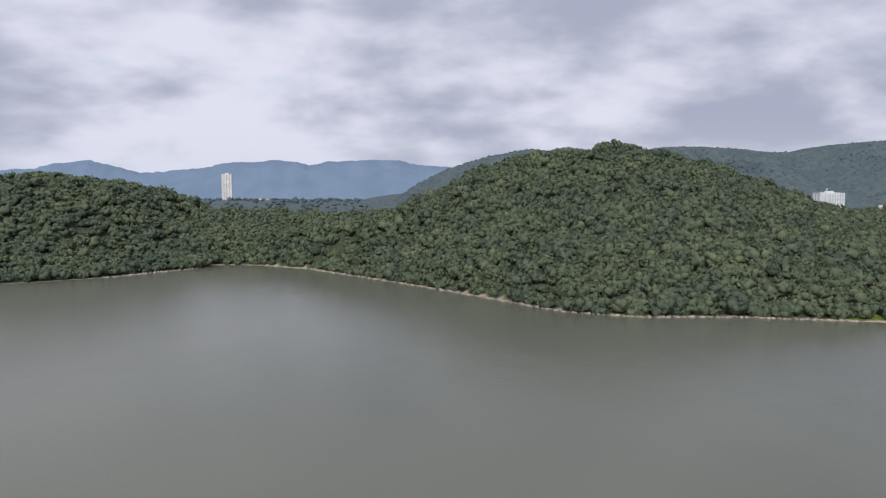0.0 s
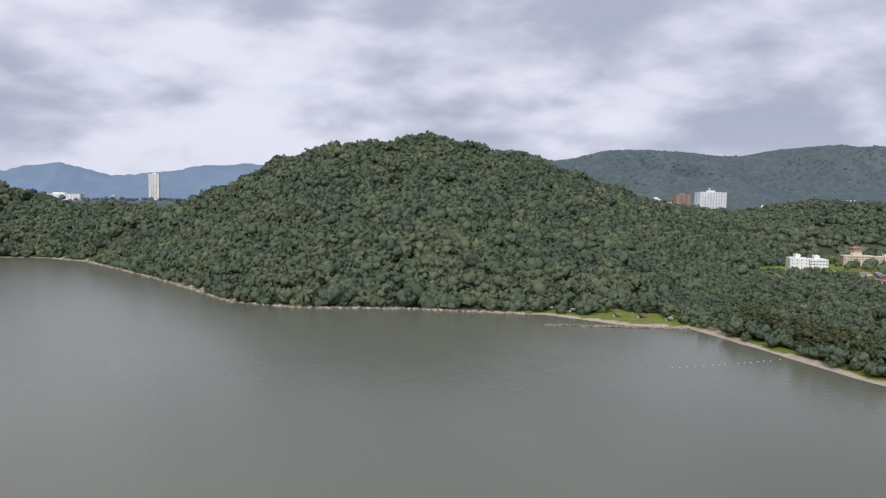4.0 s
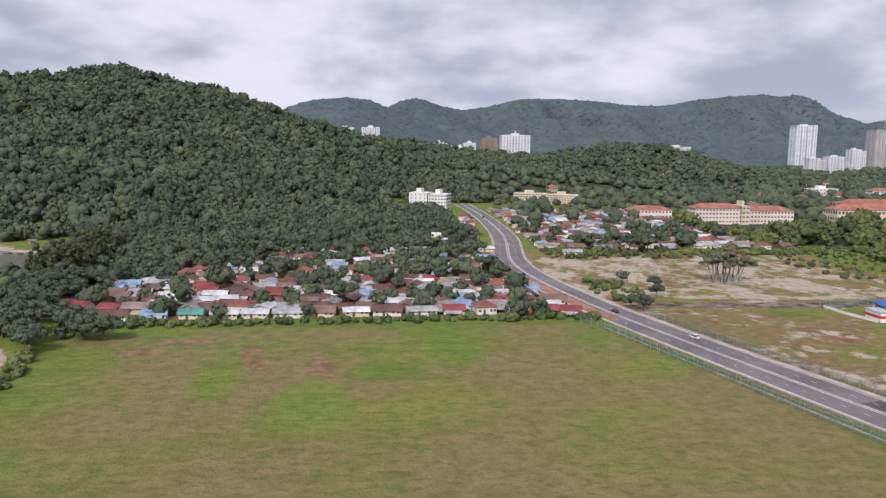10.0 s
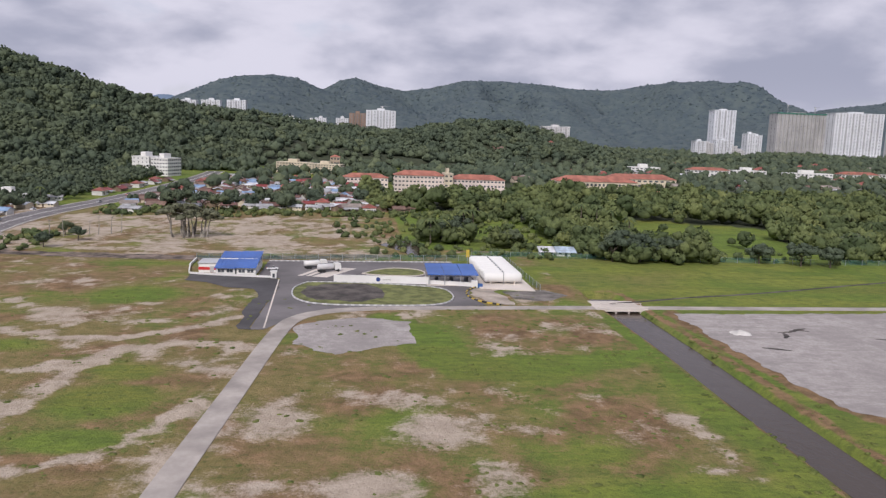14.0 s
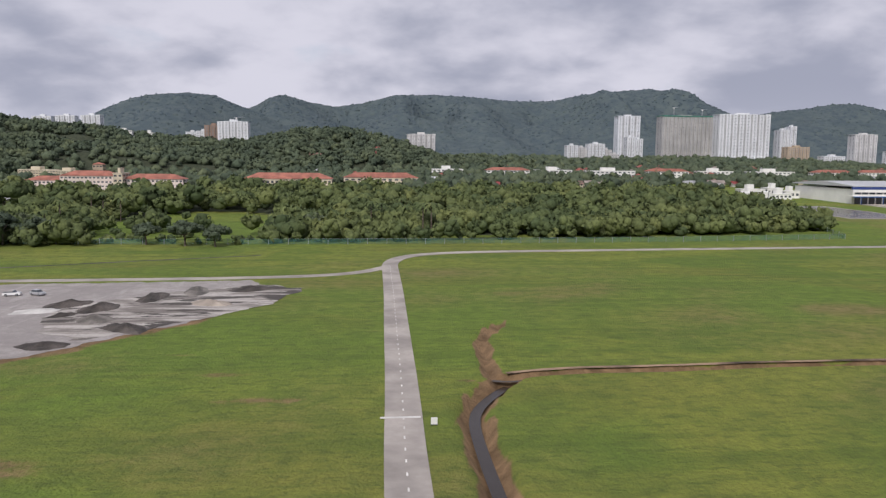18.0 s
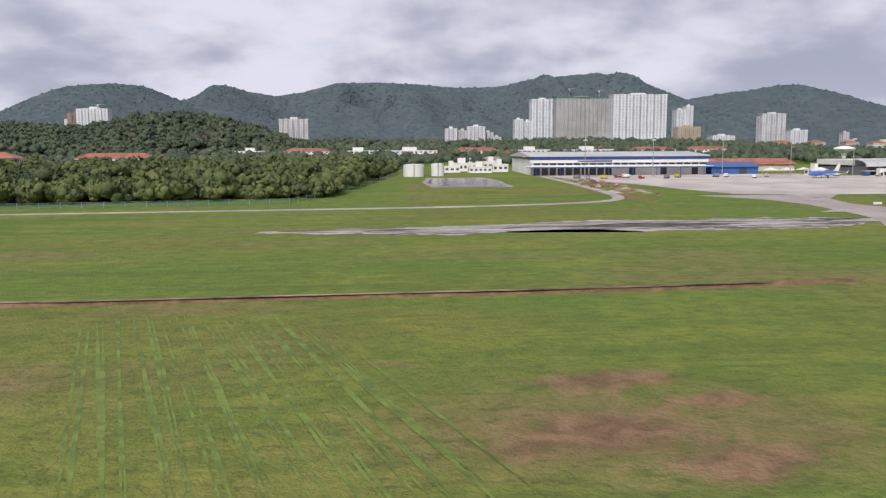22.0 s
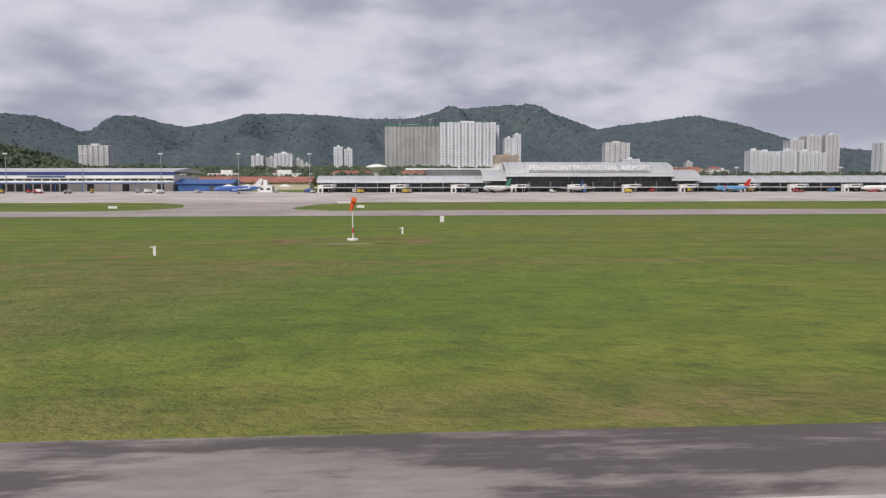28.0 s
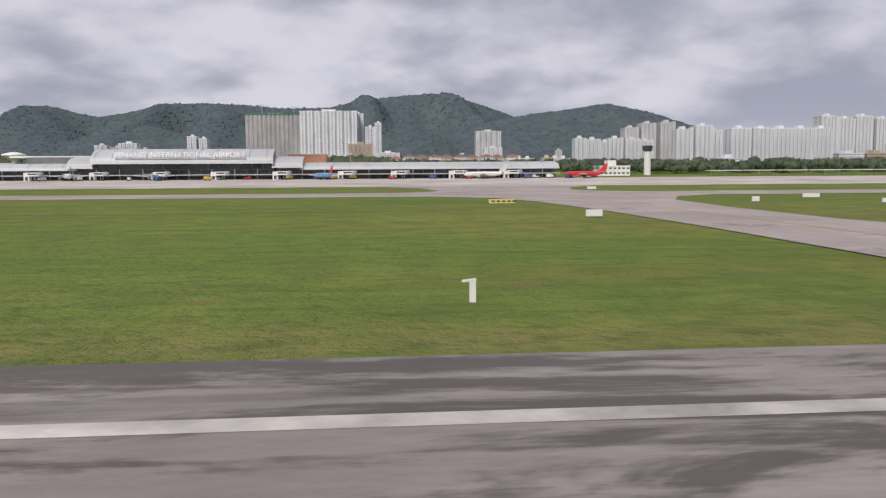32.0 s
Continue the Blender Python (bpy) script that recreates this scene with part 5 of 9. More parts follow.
guide = rounded([(899.6, 50), (898.8, 57), (898.9, 66.4), (900.1, 76.6), (903.5, 89.9), (911.7, 109), (922, 120), (940, 129), (970, 131.5), (1200, 131.8), (1900, 131.8)], 3.0, 2)
part("guide_line", ribbon(side(guide, 0.06), side(guide, -0.06), 0.071), M_FADEDYELLOW, taxi, "yellow taxi guide line")
guide2 = rounded([(899.8, 48.5), (901, 42.3), (904.1, 33.6), (907.7, 25.9), (911.8, 20.3), (918, 14), (930, 8), (960, 3)], 2.0, 2)
part("guide_line", ribbon(side(guide2, 0.055), side(guide2, -0.055), 0.071), M_FADEDYELLOW, taxi, "yellow lead-off line")
repair = patch([(895.7, 31.8), (898.7, 31.7), (900.1, 19.4), (900.6, 15.2), (895.2, 15.2), (895.3, 22.4)], 0.061, 0.25, 2)
part("patch_repair", repair, M_REPAIR, taxi, "darker asphalt repair")
for pts in ([(898.6, 31.7), (899.9, 20.5), (900.5, 15.2)], [(895.7, 31.6), (895.3, 22.4), (895.1, 15.2)]):
    part("tar_seam", ribbon(side(pts, 0.14), side(pts, -0.14), 0.068), M_SKID, taxi)
exit_taxi = lay("taxiway", patch([(1206, 15), (1210.3, 20), (1212.2, 30), (1212.6, 48), (1212.5, 70), (1211, 95), (1208, 110), (1198, 120.3), (1246, 120.3), (1236, 112), (1230, 98), (1227, 75), (1226, 55), (1228, 38), (1234, 24), (1246, 15)], 0.052, 0, step=8), M_TAXI,
                "grey asphalt exit taxiway", "taxiway")
guide3 = rounded([(1219, 30), (1219.5, 50), (1220, 90), (1221, 130), (1221, 190)], 2.0, 2)
part("guide_line", ribbon(side(guide3, 0.08), side(guide3, -0.08), 0.068), M_YELLOW, exit_taxi, "yellow lead-off line")
for x0, x1 in ((925.5, 937), (1002, 1026), (1203, 1233)):
    lay("taxiway", patch([(x0 - 9, 143.4), (x1 + 10, 143.4), (x1 + 2.5, 149), (x1, 157), (x1, 165.05), (x0, 165.05), (x0, 157), (x0 - 2.5, 149)], 0.058, 0, step=6), M_TAXI, "asphalt link between taxiway and apron", "taxiway")
    lay("taxiway", patch([(x0, 165), (x1, 165), (x1 + 3, 178), (x1 + 14, 192), (x0 - 14, 192), (x0 - 3, 178)], 0.053, 0, step=6), M_TAXI, "asphalt link between taxiway and apron", "taxiway")
lay("apron", patch([(898, 272), (912, 240), (918, 215), (924, 196), (940, 192), (1000, 190), (1700, 190), (1700, 282), (1010, 282), (1000, 300), (893, 302)], 0.05, 0, step=20), M_CONCRETE, "broad pale concrete apron before the terminal", "apron")

# ---- the fishing village: small gabled houses under sheet and tile roofs ----
def roof_mat(name, colour, rough=0.6, metal=0.0):
    return paint(name, colour, rough, metal, vary=0.22, scale=1.2, bump=0.2, random_tint=0.45)


ROOFS = {
    "rusty brown sheet": roof_mat("rusty_roof", (0.165, 0.082, 0.066)), "dull red sheet": roof_mat("red_roof", (0.29, 0.058, 0.056)), "brown tile": roof_mat("brown_roof", (0.235, 0.15, 0.115)),
    "weathered zinc": roof_mat("zinc_roof", (0.48, 0.48, 0.49), 0.45, 0.2), "blue sheet": roof_mat("light_blue_roof", (0.27, 0.40, 0.60), 0.5), "white sheet": roof_mat("white_roof", (0.72, 0.73, 0.76), 0.5),
    "grey-brown asbestos": roof_mat("asbestos_roof", (0.33, 0.28, 0.245)), "terracotta tile": roof_mat("terracotta_roof", (0.33, 0.10, 0.075)), "green sheet": roof_mat("green_roof", (0.10, 0.33, 0.28), 0.5),
}
WALLS = {"white": paint("limewash", (0.70, 0.69, 0.66), 0.8, vary=0.12), "cream": paint("cream_wall", (0.62, 0.55, 0.42), 0.8, vary=0.12), "timber": paint("timber_wall", (0.22, 0.16, 0.11), 0.85, vary=0.25, scale=2),
         "pale green": paint("green_wall", (0.42, 0.52, 0.42), 0.8, vary=0.12)}


def gable(w, d, z0, z1, over, thick=0.07):
    """A pitched roof over w by d, its ridge along x, with real thickness."""
    s = Shape()
    hy, drop = d / 2 + over, (z1 - z0) / (d / 2) * over
    out = [(-hy, z0 - drop), (0, z1), (hy, z0 - drop), (hy, z0 - drop - thick), (0, z1 - thick), (-hy, z0 - drop - thick)]
    n = len(out)
    x0, x1 = -w / 2 - over, w / 2 + over
    vs = [(x0, u, z) for u, z in out] + [(x1, u, z) for u, z in out]
    fs = [(i, n + i, n + (i + 1) % n, (i + 1) % n) for i in range(n)] + [(0, 1, 4, 5), (1, 2, 3, 4), (n + 5, n + 4, n + 1, n), (n + 4, n + 3, n + 2, n + 1)]
    return s.add(vs, fs)


def hipped(w, d, z0, z1, over):
    x, y, r = w / 2 + over, d / 2 + over, max(0.2, (w - d) / 2)
    return Shape().add([(-x, -y, z0), (x, -y, z0), (x, y, z0), (-x, y, z0), (-r, 0, z1), (r, 0, z1)], [(0, 1, 5, 4), (1, 2, 5), (2, 3, 4, 5), (3, 0, 4), (3, 2, 1, 0)])


def house_walls(w, d, h, rise):
    s = Shape().box(-w / 2, -d / 2, -0.3, w / 2, d / 2, h)
    for x in (-w / 2 + 0.02, w / 2 - 0.02):
        s.add([(x - 0.04, -d / 2 + 0.05, h), (x - 0.04, d / 2 - 0.05, h), (x - 0.04, 0, h + rise * 0.96), (x + 0.04, -d / 2 + 0.05, h), (x + 0.04, d / 2 - 0.05, h), (x + 0.04, 0, h + rise * 0.96)],
              [(2, 1, 0), (3, 4, 5), (0, 1, 4, 3), (1, 2, 5, 4), (2, 0, 3, 5)])
    return s


def make_house(roof, wall, w, d, h, rise, hip=False, lean=False, seed=0):
    label = "small %s house with a %s roof" % (wall + (" boarded" if wall == "timber" else "-walled"), roof)
    ob = thing("house", 0, 0, -60, 0, label, "house", "houses of the village")
    part("wall", house_walls(w, d, h, 0.02 if hip else rise), WALLS[wall], ob)
    rf = part("roof", hipped(w, d, h - 0.02, h + rise, 0.35) if hip else gable(w, d, h, h + rise, 0.35), ROOFS[roof], ob)
    if not hip:
        part("ridge_cap", Shape().box(-w / 2 - 0.36, -0.09, h + rise - 0.02, w / 2 + 0.36, 0.09, h + rise + 0.05), ROOFS[roof], rf)
    part("door", Shape().box(-w * 0.12 - 0.28, -d / 2 - 0.03, -0.1, -w * 0.12 + 0.28, -d / 2 + 0.02, 1.1), WALLS["timber"], ob)
    for x in (-w * 0.36, w * 0.22, w * 0.40):
        part("window", Shape().box(x - 0.28, -d / 2 - 0.03, 0.55, x + 0.28, -d / 2 + 0.02, 1.1), M_GLASS, ob)
    if lean:
        y0, y1 = -d / 2 - 1.7, -d / 2
        part("lean_to_roof", Shape().add([(-w * 0.42, y0, h - 0.62), (w * 0.38, y0, h - 0.62), (w * 0.38, y1, h - 0.1), (-w * 0.42, y1, h - 0.1), (-w * 0.42, y0, h - 0.69), (w * 0.38, y0, h - 0.69), (w * 0.38, y1, h - 0.17), (-w * 0.42, y1, h - 0.17)],
                                         [(0, 1, 2, 3), (7, 6, 5, 4), (0, 4, 5, 1), (1, 5, 6, 2), (2, 6, 7, 3), (3, 7, 4, 0)]), ROOFS["weathered zinc" if seed % 2 else roof], ob)
        for x in (-w * 0.40, w * 0.36):
            part("post", Shape().box(x - 0.05, y0 + 0.05, -0.3, x + 0.05, y0 + 0.15, h - 0.66), WALLS["timber"], ob)
    return ob


HOUSES = [make_house(*q) for q in (
    ("rusty brown sheet", "timber", 5.0, 4.0, 1.12, 0.80, False, True, 1), ("rusty brown sheet", "white", 6.2, 4.4, 1.20, 0.88, False, False, 2), ("dull red sheet", "white", 4.6, 3.8, 1.20, 0.80, False, True, 3),
    ("brown tile", "cream", 6.0, 4.6, 1.20, 0.96, False, False, 4), ("weathered zinc", "timber", 5.2, 4.0, 1.12, 0.64, False, True, 5), ("weathered zinc", "white", 6.4, 4.2, 1.20, 0.64, False, False, 6),
    ("blue sheet", "white", 4.8, 3.8, 1.2, 0.8, False, True, 7), ("white sheet", "cream", 5.4, 4.2, 1.20, 0.56, False, False, 8), ("grey-brown asbestos", "cream", 6.4, 5.0, 1.28, 0.88, False, True, 9),
    ("terracotta tile", "white", 4.6, 4.2, 1.7, 1.2, True, False, 10), ("green sheet", "cream", 4.8, 3.8, 1.20, 0.72, False, False, 11), ("brown tile", "timber", 4.2, 3.6, 1.12, 0.80, False, False, 12),
    ("rusty brown sheet", "timber", 4.0, 3.4, 1.04, 0.72, False, True, 14), ("dull red sheet", "timber", 5.4, 4.0, 1.12, 0.88, False, False, 15))]
PICK = [0, 0, 1, 12, 2, 13, 3, 11, 4, 4, 5, 5, 6, 6, 7, 7, 7, 8, 8, 9, 0, 11]


def settle(proto, x, y, rz, group=""):
    c, s = math.cos(rz * math.pi / 180), math.sin(rz * math.pi / 180)
    ob = copy_thing(proto, pose(x, y, height_at(x, y) + 0.12, 0, 0, rz))
    if group:
        ob["group"] = group
    return ob


rng = random.Random(7)
taken = []


def free(x, y, gap):
    if any((x - a) ** 2 + (y - b) ** 2 < gap * gap for a, b in taken):
        return False
    taken.append((x, y))
    return True


def spread_houses(x0, x1, y0, y1, sx, sy, chance, gap, group, inside):
    y, row = y0, 0
    while y < y1:
        x = x0 + (row % 2) * sx * 0.5
        while x < x1:
            px, py = x + rng.uniform(-1.2, 1.2), y + rng.uniform(-1.2, 1.2)
            if rng.random() < chance and inside(px, py) and free(px, py, gap):
                settle(HOUSES[rng.choice(PICK)], px, py, rng.choice((0, 0, 0, 90, 180, 90)) + rng.uniform(-14, 14) - 5, group)
            x += sx
        y, row = y + sy, row + 1


def in_village(x, y):
    left = 311 if y < 186 else 311 + (y - 186) * 0.90 if y < 225 else 347 + (y - 225) * 0.2
    return x > left and x < 436 - max(0, (150 - y) * 0.1) and float(near_line(np.array([x]), np.array([y]), ROAD)[0]) > 8.2 and y > 156.5 + (x - 322) * 0.035


# the row along the field first, with the large pale roofs
for x, y, k, rz in ((318, 163, 9, 10), (325, 161, 2, -8), (333, 160, 1, 4), (341.5, 160.5, 6, 5), (349, 161, 10, -3), (356, 160.6, 7, 2), (362.5, 161, 7, -4), (369.5, 161.2, 5, 3), (376.5, 162, 3, -6), (384, 162, 7, 5), (391, 162.5, 1, -4),
                    (398.5, 162, 5, 6), (406, 162.8, 2, -5), (413, 163, 9, 8), (420, 163.4, 4, 0), (427, 162.5, 13, -14), (432.5, 160.5, 2, -20)):
    free(x, y, 0)
    settle(HOUSES[k], x, y, rz, "houses of the village")
for x, y in ((318, 240), (326, 246), (332, 243), (339, 249), (322, 250)):
    free(x, y, 0)
    settle(HOUSES[9 if x < 330 else 2], x, y, rng.uniform(-20, 20), "houses of the village")
spots = []
spread_houses(310, 436, 166.5, 192, 5.4, 4.8, 0.94, 4.1, "houses of the village", in_village)


def far_village(x0, x1, y0, y1, sx, sy, gap):
    y = y0
    while y < y1:
        x = x0 + rng.uniform(0, 2)
        while x < x1:
            px, py = x + rng.uniform(-1.3, 1.3), y + rng.uniform(-1.2, 1.2)
            if in_village(px, py) and free(px, py, gap):
                spots.append((rng.choice(PICK), px, py, rng.choice((0, 0, 90, 180)) + rng.uniform(-22, 22), rng.uniform(0.72, 1.0)))
            x += sx
        y += sy


far_village(316, 436, 192, 262, 5.4, 5.0, 4.7)


def in_town(x, y):
    d = float(near_line(np.array([x]), np.array([y]), ROAD)[0])
    return d > 9 and x > 452 and not (480 < x < 530 and y > 400) and not (540 < x < 612 and y > 330)


def joined_houses(name, spots, label, category):
    """Far houses as one mesh: each spot is (kind, x, y, turn, scale)."""
    vs, fs, ms, mats, k = [], [], [], [], 0
    for kind, x, y, rz, sc in spots:
        m = pose(x, y, height_at(x, y) + 0.12, 0, 0, rz) @ Matrix.Diagonal((sc, sc, sc * 1.1, 1))
        for o in HOUSES[kind].children_recursive:
            mat = o.data.materials[0]
            if mat not in mats:
                mats.append(mat)
            co = [m @ q.co for q in o.data.vertices]
            vs += co
            for f in o.data.polygons:
                fs.append([k + i for i in f.vertices])
                ms.append(mats.index(mat))
            k += len(co)
    me = bpy.data.meshes.new(name)
    me.from_pydata(vs, [], fs)
    for mat in mats:
        me.materials.append(mat)
    me.polygons.foreach_set("material_index", ms)
    me.update()
    return tagged(new(name, me), label, category, kind="stuff")


joined_houses("village_houses", spots, "crowded village houses under rusty, blue and pale sheet roofs", "houses")
spots = []
for i in range(4200):
    x, y = rng.uniform(453, 552), rng.uniform(264, 405)
    if in_town(x, y) and free(x, y, 4.6):
        spots.append((rng.choice(PICK), x, y, rng.choice((0, 0, 90)) + rng.uniform(-20, 20), rng.uniform(0.75, 1.05)))
joined_houses("town_houses", spots, "crowded small town houses under mixed sheet roofs", "houses")
spots = []
for i in range(110):
    x, y = rng.uniform(620, 1240), rng.uniform(400, 660)
    if free(x, y, 12) and height_at(x, y) < 25:
        spots.append((rng.choice((5, 7, 3, 9, 9, 2, 5, 8)), x, y, rng.uniform(-20, 20), 1.5))
joined_houses("plain_houses", spots, "scattered houses among the trees of the plain", "houses")
for i in range(9):
    settle(HOUSES[(9, 2, 13, 1, 9, 5, 2, 9, 0)[i]], 433 + i * 0.9 - (2 if i % 2 else 0), 300 + i * 9, 80, "houses along the main road")
for x, y, k in ((459, 250, 5), (464, 262, 3), (476, 262, 4), (430, 258, 7), (424, 278, 5), (560, 300, 4), (568, 296, 7), (552, 306, 2), (536, 262, 9), (530, 270, 5)):
    settle(HOUSES[k], x, y, rng.uniform(-15, 15), "houses of the town")
for h in HOUSES:
    for o in list(h.children_recursive) + [h]:
        bpy.data.objects.remove(o)


# ---- single trees ----
def limb_path(s, a, b, r0, r1, bend, r, n=3):
    pts = [Vector(a).lerp(Vector(b), i / n) + (Vector((r.uniform(-1, 1), r.uniform(-1, 1), 0)) * bend if 0 < i < n else Vector()) for i in range(n + 1)]
    for i in range(n):
        s.tube(pts[i], pts[i + 1], r0 + (r1 - r0) * i / n, r0 + (r1 - r0) * (i + 1) / n, 7, False)
    return pts[-1]


def leaf_ball(vs, fs, centre, rad, r, leaves, flat=0.8):
    v, f = crown_template(r.randint(0, 99999), 1, leaves, flat, small=True)
    k = sum(len(q) for q in vs)
    vs.append(v * rad + np.array(centre))
    fs.append(f + k)


def broad_tree(seed, height, spread):
    r = random.Random(seed)
    ob = thing("tree", 0, 0, -60, 0, "broad green shade tree with a spreading crown", "tree", "village trees")
    t, tips = Shape(), []
    top = limb_path(t, (0, 0, -0.4), (r.uniform(-0.3, 0.3), r.uniform(-0.3, 0.3), height * 0.42), 0.26, 0.17, 0.1, r)
    for i in range(6):
        a = i * 1.05 + r.uniform(-0.3, 0.3)
        tip = (math.cos(a) * spread * r.uniform(0.45, 0.75), math.sin(a) * spread * r.uniform(0.45, 0.75), height * r.uniform(0.6, 0.88))
        limb_path(t, top, tip, 0.13, 0.04, 0.15, r)
        tips.append(tip)
    part("trunk", t, M_BARK, ob)
    vs, fs = [], []
    for tip in tips + [(0, 0, height * 0.92)]:
        for _ in range(4):
            c = (tip[0] + r.uniform(-0.9, 0.9), tip[1] + r.uniform(-0.9, 0.9), tip[2] + r.uniform(-0.5, 0.4))
            leaf_ball(vs, fs, c, r.uniform(0.7, 1.2), r, 26)
    part("crown", raw_mesh("crown", np.concatenate(vs), np.concatenate(fs), M_FOREST), None, ob)
    return ob


def casuarina(seed, height):
    r = random.Random(seed)
    ob = thing("tree", 0, 0, -60, 0, "tall feathery grey-green casuarina by the beach", "tree", "beach trees")
    t = Shape()
    limb_path(t, (0, 0, -0.4), (r.uniform(-0.4, 0.4), r.uniform(-0.4, 0.4), height * 0.95), 0.2, 0.04, 0.15, r, 5)
    vs, fs = [], []
    for i in range(26):
        h, a = height * r.uniform(0.2, 0.98), r.uniform(0, 6.28)
        reach = (1.15 - h / height) * height * 0.24 + 0.3
        c = (math.cos(a) * reach * 0.7, math.sin(a) * reach * 0.7, h)
        t.tube((0, 0, h - 0.4), c, 0.05, 0.02, 5, False)
        leaf_ball(vs, fs, c, r.uniform(0.5, 0.85), r, 22, 1.1)
    part("trunk", t, M_BARK, ob)
    part("crown", raw_mesh("crown", np.concatenate(vs), np.concatenate(fs), M_CASUARINA), None, ob)
    return ob


def coconut_palm(seed, height):
    r = random.Random(seed)
    ob = thing("palm", 0, 0, -60, 0, "coconut palm with a leaning trunk and drooping fronds", "palm", "palms")
    lean = (r.uniform(-0.7, 0.7), r.uniform(-0.7, 0.7))
    t = Shape()
    pts = [Vector((lean[0] * (i / 5) ** 1.6, lean[1] * (i / 5) ** 1.6, -0.3 + (height + 0.3) * i / 5)) for i in range(6)]
    for a, b in zip(pts, pts[1:]):
        t.tube(a, b, 0.13, 0.10, 7, False)
    part("trunk", t, M_BARK, ob)
    for i in range(11):
        a, s = i * 0.571 + r.uniform(-0.15, 0.15), Shape()
        lift = r.uniform(0.1, 0.9)
        d, w = Vector((math.cos(a), math.sin(a), 0)), Vector((-math.sin(a), math.cos(a), 0))
        prev = None
        for k in range(6):
            q = k / 5
            c = pts[-1] + d * 1.9 * q + Vector((0, 0, lift * q - 1.5 * q * q))
            half = 0.34 * math.sin(3.0 * min(1, q + 0.12)) + 0.02
            row = (c - w * half - Vector((0, 0, 0.12)), c, c + w * half - Vector((0, 0, 0.12)))
            if prev:
                s.add([*prev, *row], [(0, 1, 4, 3), (1, 2, 5, 4)])
            prev = row
        part("frond", s, M_MANGROVE, ob)
    return ob


M_CASUARINA = foliage("casuarina_needles", (0.075, 0.088, 0.045), (0.105, 0.118, 0.06), (0.125, 0.135, 0.065), 0.05)
BROAD = [broad_tree(3, 5.2, 3.6), broad_tree(4, 6.2, 4.2), broad_tree(5, 4.4, 3.0), broad_tree(6, 5.6, 4.4)]
CASU = [casuarina(7, 8.5), casuarina(8, 10.0), casuarina(9, 7.2)]
PALM = [coconut_palm(10, 5.2), coconut_palm(11, 6.4), coconut_palm(12, 4.4)]
for i in range(64):
    q = i / 63
    y = 258 - 62 * q + rng.uniform(-3, 3)
    settle(CASU[i % 3], 294.5 + (258 - y) * 0.06 + rng.uniform(1.5, 13), y, rng.uniform(0, 360), "beach trees")
for i in range(42):
    y = 144 + 54 * rng.random()
    x = 306.5 + rng.uniform(1, 12) + max(0, (150 - y)) * 0.3
    settle(BROAD[i % 4], x, y, rng.uniform(0, 360), "beach trees")
for x, y, k in ((324, 139, 2), (326.5, 134, 2), (330, 146, 0), (333, 142, 2), (337, 141.5, 2), (322, 146, 1), (326, 150, 0)):
    settle(BROAD[k], x, y, rng.uniform(0, 360), "beach trees")
for i in range(60):
    x, y = rng.uniform(322, 434), rng.uniform(158, 262)
    if in_village(x, y) and free(x, y, 3.0):
        settle(PALM[i % 3] if i % 3 else BROAD[i % 4], x, y, rng.uniform(0, 360), "palms of the village" if i % 3 else "village trees")
for i in range(26):
    x, y = rng.uniform(551, 564) if i < 6 else rng.uniform(591, 612) if i < 14 else rng.uniform(662, 700), rng.uniform(193, 205) if i < 6 else rng.uniform(176, 230)
    settle(PALM[i % 3], x, y, rng.uniform(0, 360), "palms in the wood").scale = (1.3, 1.3, 1.3)
for x, y, k in ((631.7, 172.2, 2), (641.1, 169.4, 0), (648.0, 168.1, 2), (594, 172, 3), (601, 172, 1), (608, 173, 3), (598, 178, 1), (448.6, 165.5, 2), (451, 163.6, 2), (460, 178, 2), (464, 188.5, 2), (458, 197, 2), (476, 256, 1), (481, 253, 1), (486, 252, 3), (489, 257, 0), (470, 262, 3), (552, 197, 0), (560, 201, 1), (573, 190, 2), (668, 189, 0), (600, 184, 3)):
    ob = settle(BROAD[k], x, y, rng.uniform(0, 360), "roadside trees")
    if x < 466 and y < 200:
        ob.scale = (0.62, 0.62, 0.72)


def field_hut(x, y, rz, w, d, h, wall, roof, label):
    ob = thing("hut", x, y, height_at(x, y), rz, label, "hut", "field huts")
    part("wall", Shape().box(-w / 2, -d / 2, -0.3, w / 2, d / 2, h), wall, ob)
    n = 3
    for k in range(n):
        a, b = -w / 2 - 0.3 + k * (w + 0.6) / n, -w / 2 - 0.3 + (k + 1) * (w + 0.6) / n - 0.03
        part("roof_sheet", Shape().add([(a, -d / 2 - 0.7, h - 0.12), (b, -d / 2 - 0.7, h - 0.12), (b, d / 2 + 0.3, h + 0.85), (a, d / 2 + 0.3, h + 0.85), (a, -d / 2 - 0.7, h - 0.18), (b, -d / 2 - 0.7, h - 0.18), (b, d / 2 + 0.3, h + 0.79), (a, d / 2 + 0.3, h + 0.79)],
                                       [(0, 1, 2, 3), (7, 6, 5, 4), (0, 4, 5, 1), (1, 5, 6, 2), (2, 6, 7, 3), (3, 7, 4, 0)]), roof, ob)
    part("door", Shape().box(-0.35, -d / 2 - 0.03, 0, 0.35, -d / 2 + 0.02, h - 0.3), M_DARKMETAL, ob)
    for q in (-0.32, 0.32):
        part("window", Shape().box(q * w - 0.35, -d / 2 - 0.03, h * 0.4, q * w + 0.35, -d / 2 + 0.02, h * 0.8), M_GLASS, ob)


field_hut(584.2, 179.6, -3, 4.6, 3.0, 1.15, M_WHITE, roof_mat("pale_blue_roof", (0.50, 0.61, 0.72), 0.5), "white field hut under light blue roof sheets")
